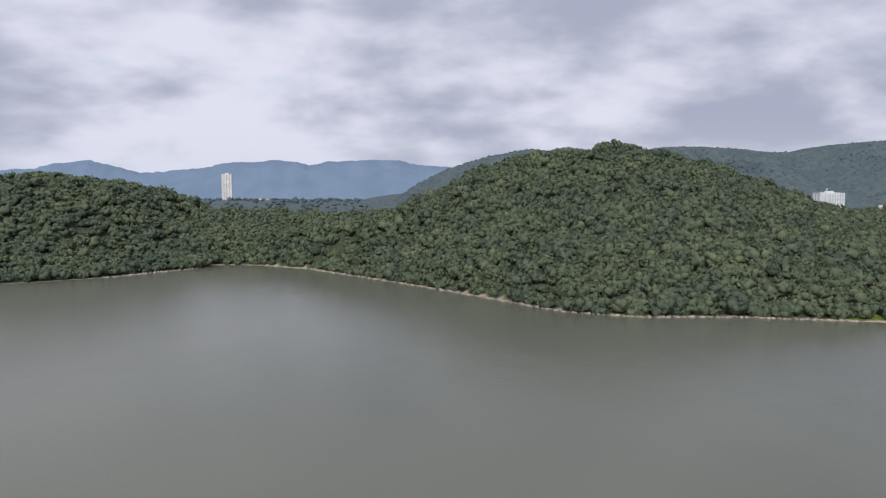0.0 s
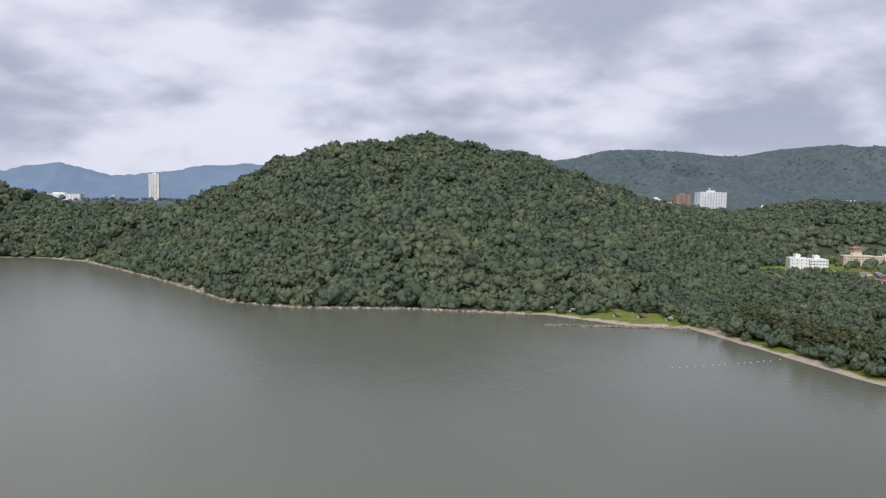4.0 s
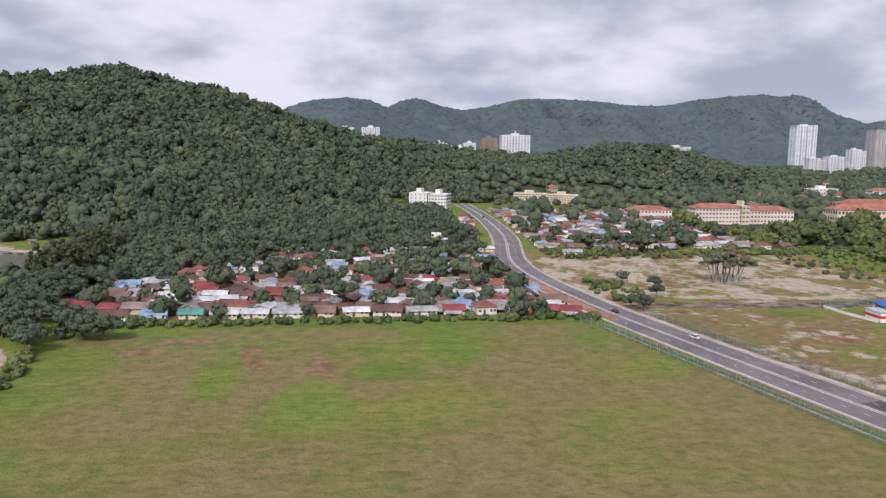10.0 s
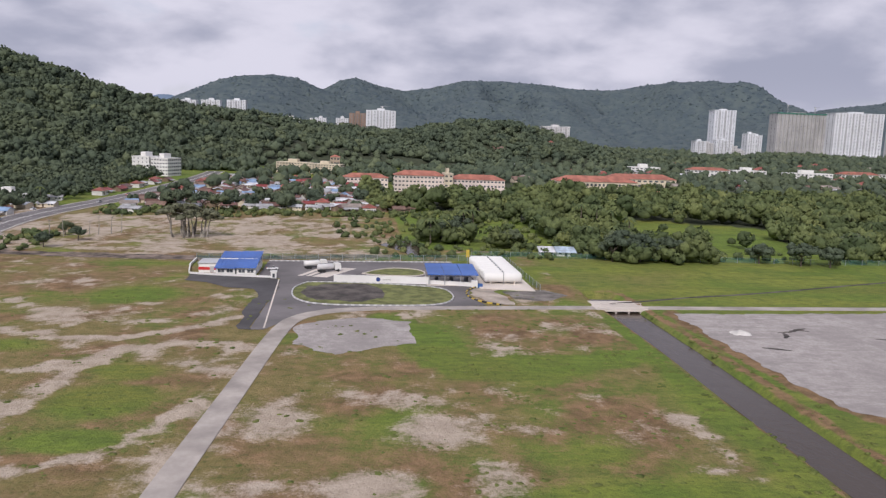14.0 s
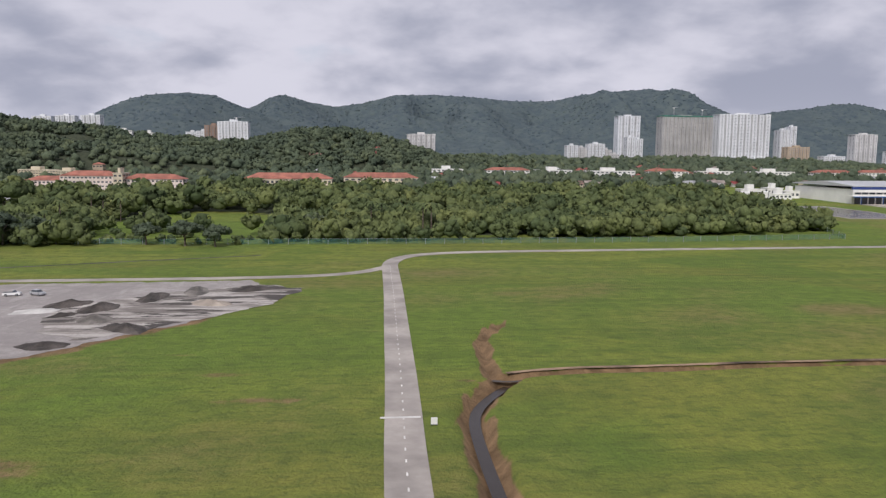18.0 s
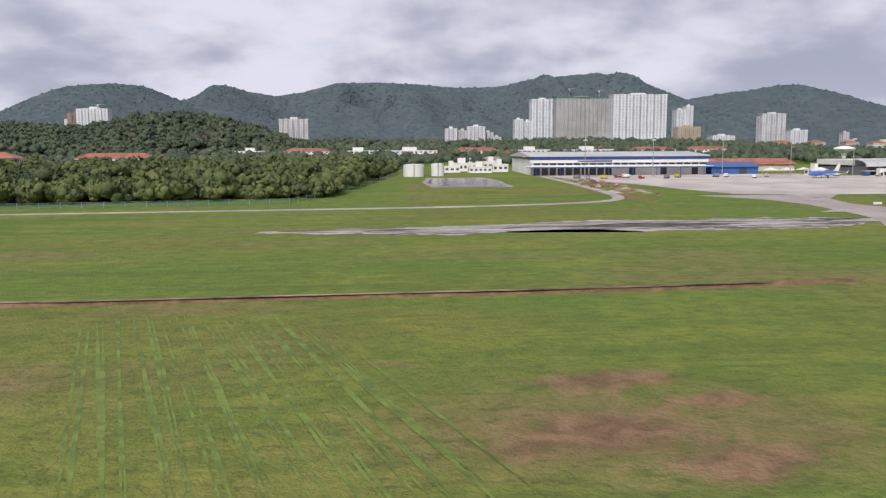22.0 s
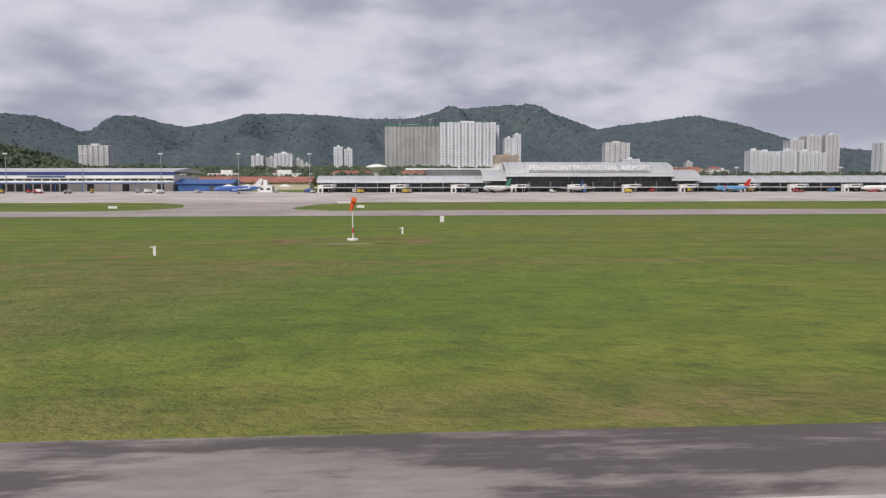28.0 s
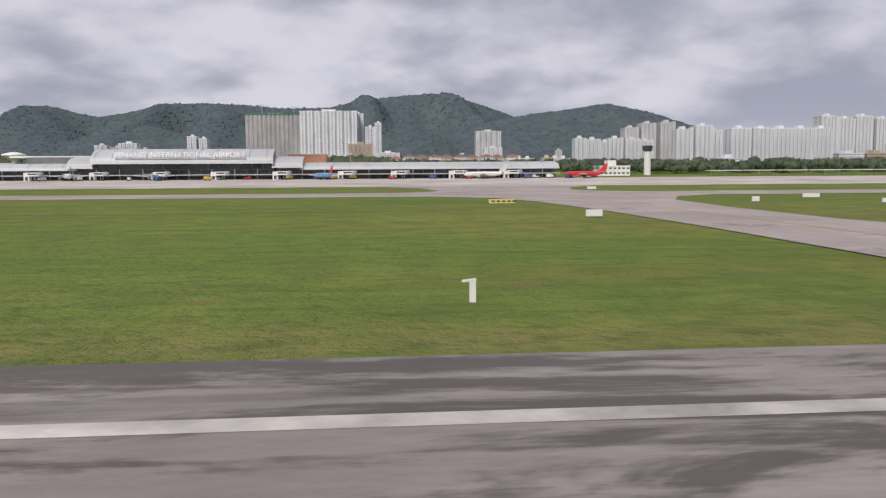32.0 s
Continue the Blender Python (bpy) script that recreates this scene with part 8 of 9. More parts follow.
inner_isle = thing("traffic_island", 539, 153, 0.05, 0, "small turf island in the compound yard", "traffic island")
ring = rounded([(533.5, 150.5), (537, 156), (541, 158), (546, 156), (547, 151), (544, 148), (536, 149), (533.5, 150.5)], 1.0, 2)
turf = patch(ring[:-1], 0.10, step=3)
turf.v = [(x - 539, y - 153, z - 0.05) for x, y, z in turf.v]
part("turf", turf, M_TURF, inner_isle)
striped_kerb(ring, inner_isle, 539, 153, M_PAD, M_PAD)
back_kerb = thing("kerb", 533, 165, 0.05, 0, "black and white striped kerb behind the yard", "kerb")
striped_kerb([(513, 164.9), (533, 165.8), (554, 166.8)], back_kerb, 533, 165)
side_kerb = thing("kerb", 552, 130, 0.05, 0, "yellow and black striped kerb at the side entrance", "kerb")
striped_kerb(rounded([(555.5, 138), (552.8, 134), (552.6, 129), (554, 125), (557.5, 122.4)], 0.9, 2), side_kerb, 552, 130, M_YELLOW, M_RUBBER)
lay("dirt_patch", patch([(554, 137), (553.6, 131), (556, 124), (560, 122.4), (560, 128), (558, 134), (562, 137)], 0.045, 0.6, 23), M_PALESOIL, "pale dry soil beside the entrance", "soil")
lay("dark_patch", patch([(560, 134), (568, 136), (572, 131), (566, 126), (561, 128)], 0.04, 1.0, 24), M_MUD, "dark gravel beside the tank plinth", "soil")


def window_unit(x, y, z, w, h, parent):
    frame_part = part("window", Shape().box(x - w / 2, y - 0.05, z, x + w / 2, y + 0.03, z + h), M_WHITE, parent)
    part("pane", Shape().box(x - w / 2 + 0.08, y - 0.07, z + 0.08, x - 0.04, y - 0.02, z + h - 0.08), M_GLASS, frame_part)
    part("pane", Shape().box(x + 0.04, y - 0.07, z + 0.08, x + w / 2 - 0.08, y - 0.02, z + h - 0.08), M_GLASS, frame_part)


office = thing("gate_office", 508.5, 152.5, 0.05, 0, "low white office under stepped blue sheet roofs", "office")
for cx in (-2.0, 2.0):
    part("wall", Shape().box(cx - 1.85, -5.3, -0.1, cx + 1.85, 5.3, 1.55), M_WHITE, office)
    for dx in (-0.85, 0.85):
        window_unit(cx + dx, -5.3, 0.5, 1.35, 0.8, office)
    for y0, y1, z0, z1 in ((-5.9, -0.2, 1.55 + 0.12 * (cx > 0), 2.45 + 0.12 * (cx > 0)), (-0.6, 5.8, 2.15 + 0.12 * (cx > 0), 3.1 + 0.12 * (cx > 0))):
        roof = part("roof", Shape().add([(cx - 2.1, y0, z0), (cx + 2.05, y0, z0), (cx + 2.05, y1, z1), (cx - 2.1, y1, z1), (cx - 2.1, y0, z0 - 0.1), (cx + 2.05, y0, z0 - 0.1), (cx + 2.05, y1, z1 - 0.1), (cx - 2.1, y1, z1 - 0.1)],
                                            [(0, 1, 2, 3), (7, 6, 5, 4), (0, 4, 5, 1), (1, 5, 6, 2), (2, 6, 7, 3), (3, 7, 4, 0)]), M_BLUE, office, "blue sheet roof")
        for k in range(6):
            u = cx - 1.75 + k * 0.7
            part("seam", Shape().add([(u - 0.03, y0, z0 + 0.05), (u + 0.03, y0, z0 + 0.05), (u + 0.03, y1, z1 + 0.05), (u - 0.03, y1, z1 + 0.05), (u - 0.03, y0, z0 - 0.01), (u + 0.03, y0, z0 - 0.01), (u + 0.03, y1, z1 - 0.01), (u - 0.03, y1, z1 - 0.01)],
                                     [(0, 1, 2, 3), (0, 4, 5, 1), (1, 5, 6, 2), (2, 6, 7, 3), (3, 7, 4, 0)]), M_BLUE, roof)
    part("clerestory", Shape().box(cx - 1.8, -0.3, 1.5, cx + 1.8, -0.2, 2.6), M_WHITE, office)
    part("gable_wall", Shape().box(cx - 1.8, 5.0, 1.5, cx + 1.8, 5.25, 2.85), M_WHITE, office)

store = thing("store_shed", 502.5, 152.4, 0.05, 0, "small white and red store shed with a grey roof", "shed")
part("wall", Shape().box(-1.7, -2.6, -0.1, 1.7, 2.6, 1.9), M_WHITE, store)
part("red_band", Shape().box(-1.73, -2.64, 0.55, 1.73, 2.64, 1.15), M_RED, store)
part("roof", Shape().box(-1.9, -2.8, 1.9, 1.9, 2.8, 2.05), M_ROOFGREY, store)
part("door", Shape().box(0.5, -2.68, -0.05, 1.3, -2.6, 1.3), M_GREYWALL, store)
gatehouse = thing("gate_pillar", 516.2, 144.8, 0.05, 0, "white gate pillar with a dark panel for its opening", "pillar")
part("shaft", Shape().box(-0.55, -0.5, -0.1, 0.55, 0.5, 1.35), M_WHITE, gatehouse)
# dark plate on the solid shaft, in place of a shaded opening
part("niche", Shape().box(-0.2, -0.54, 0.2, 0.25, -0.49, 1.0), M_GLASS, gatehouse)
part("cap", Shape().box(-0.65, -0.6, 1.35, 0.65, 0.6, 1.45), M_WHITE, gatehouse)


def yard_wall(name, pts, high, thick, material, label):
    x0, y0 = pts[0]
    ob = thing(name, x0, y0, 0.05, 0, label, "wall")
    for a, b in zip(pts, pts[1:]):
        n, d = math.hypot(b[0] - a[0], b[1] - a[1]), math.degrees(math.atan2(b[1] - a[1], b[0] - a[0]))
        at = pose(a[0] - x0, a[1] - y0, 0, 0, 0, d)
        body = part("wall_panel", Shape().box(0, -thick / 2, -0.2, n, thick / 2, high), material, ob, at=at)
        part("coping", Shape().box(-0.03, -thick / 2 - 0.04, high, n + 0.03, thick / 2 + 0.04, high + 0.07), material, body)
    return ob


yard_wall("yard_wall", [(499.5, 148.1), (505, 146.6), (515.6, 144.9)], 0.35, 0.2, M_WHITE, "low white plinth wall before the office")
yard_wall("yard_wall", [(499.2, 148.6), (497.6, 157), (497.2, 165)], 0.5, 0.2, M_WHITE, "low white boundary wall beside the shed")
sign_wall = yard_wall("sign_wall", [(528, 141.8), (546.4, 140.4)], 1.35, 0.3, M_WHITE, "long white boundary wall with a small round emblem")
emblem = Shape().lathe([(0.42, -0.03), (0.42, 0.03)], 16, "y")
part("emblem", emblem, M_NAVY, sign_wall, "round navy blue emblem", at=pose(8.6, -0.85, 0.75, 0, 0, -4))
for k in range(5):
    part("emblem_bar", Shape().box(9.5 + k * 0.32, -0.90 - k * 0.024 - 0.02, 0.62, 9.72 + k * 0.32, -0.88 - k * 0.024, 0.86), M_GREYWALL, sign_wall)
yard_wall("yard_wall", [(546.6, 140.4), (551, 139.4), (555.2, 138.4)], 0.8, 0.25, M_WHITE, "low white wall before the canopy")
booth = thing("pump_booth", 555.2, 138.2, 0.05, 0, "small white pump booth with a blue panel", "booth")
part("body", Shape().box(-0.7, -0.5, -0.1, 0.5, 0.5, 1.3), M_WHITE, booth)
part("panel", Shape().box(0.55, -0.5, -0.1, 1.5, 0.3, 0.7), M_SHADEBLUE, booth, "light blue panel")
for x0, x1 in ((519.5, 520.6), (521.2, 522.2)):
    lay("concrete_strip", patch([(x0 + 1.0, 147.5), (x1 + 1.0, 147.4), (x1 + 5, 157.2), (x0 + 5, 157.3)], 0.062), M_PAD, "pale concrete strip in the yard", "slab")
lay("concrete_slab", patch([(523.4, 146.8), (526.4, 145.9), (532.4, 156.7), (529.4, 157.4)], 0.064), M_PAD, "pale concrete slab in the yard", "slab")


def make_tanker(x, y, rz, shell, label):
    ob = thing("tanker_truck", x, y, 0.12, rz, label, "truck", "tanker trucks")
    part("chassis", Shape().box(-2.2, -0.32, 0.35, 2.6, 0.32, 0.55), M_DARKMETAL, ob)
    tank = part("tank", Shape().lathe([(0.05, -2.3), (0.45, -2.25), (0.62, -2.05), (0.62, 1.05), (0.45, 1.25), (0.05, 1.3)], 14, "x", (0, 0, 1.12)), shell, ob, smooth=True)
    part("walkway", Shape().box(-1.9, -0.16, 1.72, 0.9, 0.16, 1.80), M_METAL, tank)
    cab = part("cab", Shape().prism([(1.45, 0.4), (2.75, 0.4), (2.75, 1.05), (2.55, 1.75), (1.45, 1.8)], -0.62, 0.62, "y"), M_WHITE, ob)
    part("windscreen", Shape().add([(2.775, -0.52, 1.08), (2.775, 0.52, 1.08), (2.60, 0.52, 1.66), (2.60, -0.52, 1.66)], [(0, 1, 2, 3)]), M_GLASS, cab)
    for wx in (-1.7, -1.05, 2.1):
        for wy in (-0.55, 0.55):
            part("wheel", Shape().lathe([(0.30, -0.10), (0.32, -0.06), (0.32, 0.06), (0.30, 0.10)], 12, "y", (wx, wy, 0.28)), M_RUBBER, ob)
    return ob


make_tanker(523.4, 156.4, 24, M_WHITE, "white tanker truck parked on the forecourt")
make_tanker(526.4, 152.4, 24, M_PALEGREY, "pale grey tanker truck parked on the concrete slab")

canopy = thing("loading_canopy", 551.0, 143.4, 0.05, 0, "open steel loading bay under a blue sheet canopy", "canopy")
for k in range(3):
    x0 = -4.9 + k * 3.35
    part("roof_panel", Shape().add([(x0, -4.4, 2.25), (x0 + 3.25, -4.4, 2.25), (x0 + 3.25, 4.6, 2.95), (x0, 4.6, 2.95), (x0, -4.4, 2.13), (x0 + 3.25, -4.4, 2.13), (x0 + 3.25, 4.6, 2.83), (x0, 4.6, 2.83)],
                                   [(0, 1, 2, 3), (7, 6, 5, 4), (0, 4, 5, 1), (1, 5, 6, 2), (2, 6, 7, 3), (3, 7, 4, 0)]), M_BLUE, canopy, "blue sheet roof panel")
for px in (-4.6, -1.5, 1.6, 4.7):
    for py, h in ((-3.9, 2.15), (4.2, 2.78)):
        part("post", Shape().box(px - 0.09, py - 0.09, -0.1, px + 0.09, py + 0.09, h), M_METAL, canopy)
for px in (-2.8, 0.2, 3.2):
    part("loading_arm", Shape().box(px - 0.35, -1.2, 0, px + 0.35, 0.6, 1.1, 0.06).tube((px, -0.4, 1.0), (px + 0.5, -1.8, 1.4), 0.06), M_DARKMETAL, canopy)
part("platform", Shape().box(-5.0, -4.4, -0.1, 4.9, 4.6, 0.14), M_PAD, canopy)

plinth = lay("tank_plinth", Shape().add([(556.0, 136.8, 0.24), (566.4, 134.6, 0.24), (566.3, 163.4, 0.24), (556.2, 163.4, 0.24), (556.0, 136.8, 0), (566.4, 134.6, 0), (566.3, 163.4, 0), (556.2, 163.4, 0)], [(0, 1, 2, 3), (0, 4, 5, 1), (1, 5, 6, 2), (2, 6, 7, 3), (3, 7, 4, 0)]), M_PAD,
             "white concrete plinth under the storage tanks", "plinth")
tank = thing("storage_tank", 0, 0, -40, 0, "white horizontal cylindrical storage tank on saddles", "tank", "storage tanks")
part("shell", Shape().lathe([(0.08, -3.95), (0.55, -3.88), (0.88, -3.7), (1.02, -3.4), (1.02, 3.4), (0.88, 3.7), (0.55, 3.88), (0.08, 3.95)], 18, "x", (0, 0, 1.30)), M_WHITE, tank, smooth=True)
for sx in (-2.4, 2.4):
    part("saddle", Shape().box(sx - 0.12, -0.7, 0, sx + 0.12, 0.7, 0.75), M_PAD, tank)
part("manhole", Shape().lathe([(0.2, 2.26), (0.2, 2.46)], 10), M_METAL, tank)
for r in range(9):
    copy_thing(tank, pose(561.2, 141.5 + r * 2.48, 0.24))
pipe = thing("pipe_run", 561.2, 152, 0.24, 0, "grey pipe run over the row of tanks", "pipe")
part("pipe", Shape().tube((0, -11.2, 2.55), (0, 10.6, 2.55), 0.05, n=6), M_METAL, pipe)
for k in range(6):
    part("support", Shape().box(-0.05, -11.8 + k * 4.96, 0, 0.05, -11.7 + k * 4.96, 2.5), M_METAL, pipe)
beacon = thing("yellow_tank_sign", 557.4, 164.6, 0.05, 0, "tall yellow marker board on a post", "marker")
part("post", Shape().box(-0.06, -0.06, -0.1, 0.06, 0.06, 2.2), M_METAL, beacon)
part("board", Shape().box(-0.35, -0.05, 1.7, 0.35, 0.05, 3.4), M_YELLOW, beacon)
fence([(497, 166.3), (513, 167.2), (553, 168.8), (567.4, 170.0)], 1.3, "green wire fence behind the fuel compound")
fence([(567.4, 170), (567.2, 150), (567.4, 135)], 1.3, "green wire fence beside the storage tanks")

# ---- fences, vehicles and ground works along the way ----
fence([(432.5, 153), (434.1, 150.6), (441.5, 119.3), (448, 91.1), (453.9, 67.3), (464, 25), (474, -30)], 1.25, "green wire fence along the field side of the main road", group="road fences")
fence([(436.6, 145.2), (445, 112.4), (451.2, 86.7), (456.4, 65.9), (466, 26), (476, -30)], 1.0, "low green wire fence beside the road verge", group="road fences")
fence([(450.2, 158), (458.9, 122.8), (467, 88), (472, 67.4), (481, 25), (492, -30)], 1.25, "green wire fence along the waste ground", group="road fences")
lay("verge_path", ribbon([(435.6, 148), (443.5, 115.5), (449.9, 88.6), (455.6, 66.6), (466, 24)], [(436.3, 147.5), (444.4, 113), (450.8, 87.2), (456.2, 66), (467, 24)], 0.045), M_PALESOIL, "bare earth strip between two fences", "verge")
lay("verge_path", ribbon([(440.6, 148.0), (448.2, 116), (456.2, 84), (461.3, 64), (470.4, 24)], [(441.1, 148.0), (448.7, 116), (456.7, 84), (461.8, 64), (470.9, 24)], 0.045), M_PALESOIL, "pale drain edging beside the main road", "verge")
fence([(560, 176), (612, 173), (650, 172), (700, 172.5), (760, 175.5), (806, 180.5)], 1.3, "green wire perimeter fence before the wood", gap=4.5, group="perimeter fences")
fence([(806, 180.5), (814, 206), (824, 250), (836, 312)], 1.3, "green wire perimeter fence beside the wood", gap=5, group="perimeter fences")

M_CARWHITE = paint("white_car_paint", (0.78, 0.78, 0.78), 0.25, vary=0.03)
M_CARDARK = paint("dark_car_paint", (0.03, 0.032, 0.04), 0.25, vary=0.1)
M_CARSILVER = paint("silver_car_paint", (0.45, 0.46, 0.48), 0.3, 0.3, vary=0.05)
M_CARRED = paint("red_car_paint", (0.40, 0.04, 0.04), 0.3, vary=0.08)
M_LAMP = paint("lamp_lens", (0.6, 0.1, 0.06), 0.3, vary=0.05)


def make_car(x, y, rz, body, label, z=None, pickup=False):
    ob = thing("pickup_truck" if pickup else "car", x, y, (ground_z(x, y) + 0.11) if z is None else z, rz, label, "pickup" if pickup else "car", "cars")
    hull = part("body", Shape().prism([(-1.15, 0.16), (1.15, 0.16), (1.2, 0.3), (1.15, 0.46), (0.6, 0.52), (-1.12, 0.52), (-1.2, 0.36)], -0.47, 0.47, "y"), body, ob)
    a, b = (0.05, 0.6) if pickup else (-0.85, 0.62)
    part("cabin", Shape().add([(a, -0.43, 0.5), (b, -0.43, 0.5), (b, 0.43, 0.5), (a, 0.43, 0.5), (a + 0.2, -0.36, 0.82), (b - 0.32, -0.36, 0.82), (b - 0.32, 0.36, 0.82), (a + 0.2, 0.36, 0.82)], [(0, 1, 5, 4), (1, 2, 6, 5), (2, 3, 7, 6), (3, 0, 4, 7)]), M_GLASS, ob)
    part("roof", Shape().box(a + 0.17, -0.37, 0.81, b - 0.29, 0.37, 0.85), body, ob)
    for wx in (-0.72, 0.72):
        for wy in (-0.43, 0.43):
            wheel = part("wheel", Shape().lathe([(0.16, -0.07), (0.18, -0.04), (0.18, 0.04), (0.16, 0.07)], 12, "y", (wx, wy, 0.18)), M_RUBBER, ob)
            part("rim", Shape().lathe([(0.10, -0.08), (0.10, 0.08)], 8, "y", (wx, wy, 0.18)), M_METAL, wheel)
    for wy in (-0.32, 0.32):
        part("headlight", Shape().box(1.13, wy - 0.1, 0.34, 1.19, wy + 0.1, 0.43), M_WHITE, hull)
        part("tail_light", Shape().box(-1.19, wy - 0.1, 0.38, -1.13, wy + 0.1, 0.47), M_LAMP, hull)
    if pickup:
        part("load_bed", Shape().box(-1.1, -0.40, 0.50, 0.0, 0.40, 0.56), M_DARKMETAL, ob)
    return ob


for x, y, rz, body, label in ((443.3, 161.6, 102, M_CARDARK, "dark saloon car driving on the main road"), (450.9, 136.6, 104, M_CARWHITE, "white car driving on the main road"), (429.8, 247.1, 265, M_CARWHITE, "white car on the town side of the road"),
                              (441.8, 272.3, 80, M_CARSILVER, "silver car on the bend of the road"), (447.4, 339.2, 86, M_CARWHITE, "white car far along the road"), (443.4, 300, 260, M_CARRED, "red car far along the road"),
                              (448.9, 372, 88, M_CARDARK, "dark car far along the road"), (431.0, 221, 268, M_CARSILVER, "silver car on the town side of the road")):
    make_car(x, y, rz, body, label)
for x, y, rz, body in ((432.2, 171, 95, M_CARDARK), (430.2, 176, 95, M_CARSILVER), (428.6, 182, 100, M_CARWHITE), (427.2, 205, 92, M_CARRED), (426.6, 212, 92, M_CARWHITE)):
    make_car(x, y, rz, body, "car parked at the edge of the village", z=ground_z(x, y) + 0.03)
make_car(514.9, 153.8, 10, M_CARWHITE, "white pickup parked beside the gate office", 0.11, True)
make_car(630.6, 108.6, 8, M_CARWHITE, "white pickup parked on the gravel yard", 0.09, True)
make_car(634.0, 108.9, -30, M_CARSILVER, "silver car parked on the gravel yard", 0.09)

# the culvert that carries the perimeter road over the canal
culvert = thing("culvert_bridge", 578.4, 121.3, 0.05, 0, "low concrete bridge over the brown canal", "bridge")
part("deck", Shape().box(-4.6, -1.75, -0.28, 4.6, 1.75, 0.10), M_PAD, culvert)
for k in (-1.15, 1.15):
    part("pier", Shape().box(k - 0.14, -1.7, -1.6, k + 0.14, 1.7, -0.28), M_CONCRETE, culvert)
for k in (-3.6, 3.6):
    part("abutment", Shape().box(k - 0.5, -1.9, -1.6, k + 0.5, 1.9, -0.27), M_CONCRETE, culvert)
part("apron_slab", Shape().box(-4.2, 2.2, -0.3, 4.2, 5.6, 0.02), M_PAD, culvert)
for y in (-1.66, 1.66):
    rail = part("rail", Shape().box(-4.5, y - 0.04, 0.42, 4.5, y + 0.04, 0.50), M_PAD, culvert)
    for k in range(7):
        part("rail_post", Shape().box(-4.4 + k * 1.46, y - 0.05, 0.1, -4.3 + k * 1.46, y + 0.05, 0.45), M_PAD, rail)


def heap(name, x, y, rx, ry, h, material, label, category, seed, rz=0.0):
    """A lumpy mound with an uneven foot."""
    vs, fs, n, m = [], [], 22, 6
    for k in range(m + 1):
        f = k / m
        for i in range(n):
            a = 2 * math.pi * i / n
            g = 1 + 0.30 * noise.noise((math.cos(a) * 1.6, math.sin(a) * 1.6, seed)) + 0.14 * noise.noise((math.cos(a) * 5, math.sin(a) * 5, seed + f * 2))
            vs.append((rx * math.cos(a) * (1 - f) * g, ry * math.sin(a) * (1 - f) * g, -0.12 + h * (f ** 0.8) * (1 + 0.5 * noise.noise((math.cos(a) * (1 - f) * 3, math.sin(a) * (1 - f) * 3, seed + 4)))))
    for k in range(m):
        fs += [(k * n + i, k * n + (i + 1) % n, (k + 1) * n + (i + 1) % n, (k + 1) * n + i) for i in range(n)]
    ob = part(name, Shape().add(vs, fs), material, at=pose(x, y, ground_z(x, y) + 0.03, 0, 0, rz))
    return tagged(ob, label, category, "heaps of spoil")


M_PALEGRAVEL = paint("pale_gravel", (0.58, 0.56, 0.53), 0.95, vary=0.14, scale=1.0, bump=0.5)
for i, (x, y, rx, ry, h, m, label) in enumerate(((591.8, 104, 1.9, 1.6, 0.7, M_PALEGRAVEL, "low heap of pale gravel"), (638.5, 97, 4.0, 2.4, 0.4, M_PALEGRAVEL, "spread heap of pale gravel"), (641, 101, 3.4, 2.0, 0.9, M_DARKSOIL, "heap of broken dark asphalt"),
                                                 (646, 98, 3.6, 2.2, 1.0, M_DARKSOIL, "heap of broken dark asphalt"), (651, 106, 4.2, 2.0, 0.9, M_DARKSOIL, "heap of dark soil"), (656, 111, 5.0, 1.8, 0.8, M_MUD, "heap of grey soil"), (648, 91, 3.0, 2.4, 0.8, M_MUD, "heap of grey soil"),
                                                 (653, 86, 4.0, 2.2, 0.9, M_DARKSOIL, "heap of dark soil"), (660, 101, 3.6, 2.0, 0.8, M_PALESOIL, "heap of pale brown soil"), (647, 78, 3.0, 1.8, 0.7, M_DARKSOIL, "heap of dark soil"), (664, 112, 4.4, 1.8, 0.8, M_DARKSOIL, "heap of dark soil"),
                                                 (643, 94, 2.2, 1.2, 0.6, M_DARKSOIL, "heap of broken dark asphalt"), (612, 88, 2.0, 1.2, 0.35, M_MUD, "low heap of grey soil"), (625.5, 71, 2.6, 1.6, 0.5, M_PALEGRAVEL, "low heap of pale gravel"))):
    heap("soil_mound", x, y, rx, ry, h, m, label, "heap", 30 + i, 20 * i)
M_REDRUBBLE = paint("red_brown_rubble", (0.27, 0.13, 0.10), 0.95, vary=0.35, scale=0.8, bump=0.6)
r6 = random.Random(6)
for i in range(34):
    x, y = r6.uniform(893.5, 907), r6.uniform(196, 268)
    heap("rubble_heap", x, y, r6.uniform(1.4, 3.2), r6.uniform(0.9, 2.0), r6.uniform(0.35, 0.9), (M_REDRUBBLE, M_REDRUBBLE, M_BROWNWALL, M_PALESOIL)[i % 4], ("heap of red-brown rubble beside the apron", "heap of red-brown rubble beside the apron", "heap of brown building waste beside the apron", "heap of pale soil beside the apron")[i % 4], "heap", 60 + i, i * 37)

# stones of the breakwater and the shore below the hill
def stone(seed):
    r = random.Random(seed)
    v, f = ICO1
    return Shape().add([tuple(c * (0.75 + 0.5 * r.random()) * (1, 0.8, 0.6)[k] for k, c in enumerate(p)) for p in v], f.tolist())


STONES = [stone(70 + i).mesh("stone") for i in range(5)]
breakwater = thing("breakwater", 232, 274.5, -0.3, 0, "low breakwater of piled pale boulders in the bay", "breakwater")
r7 = random.Random(7)
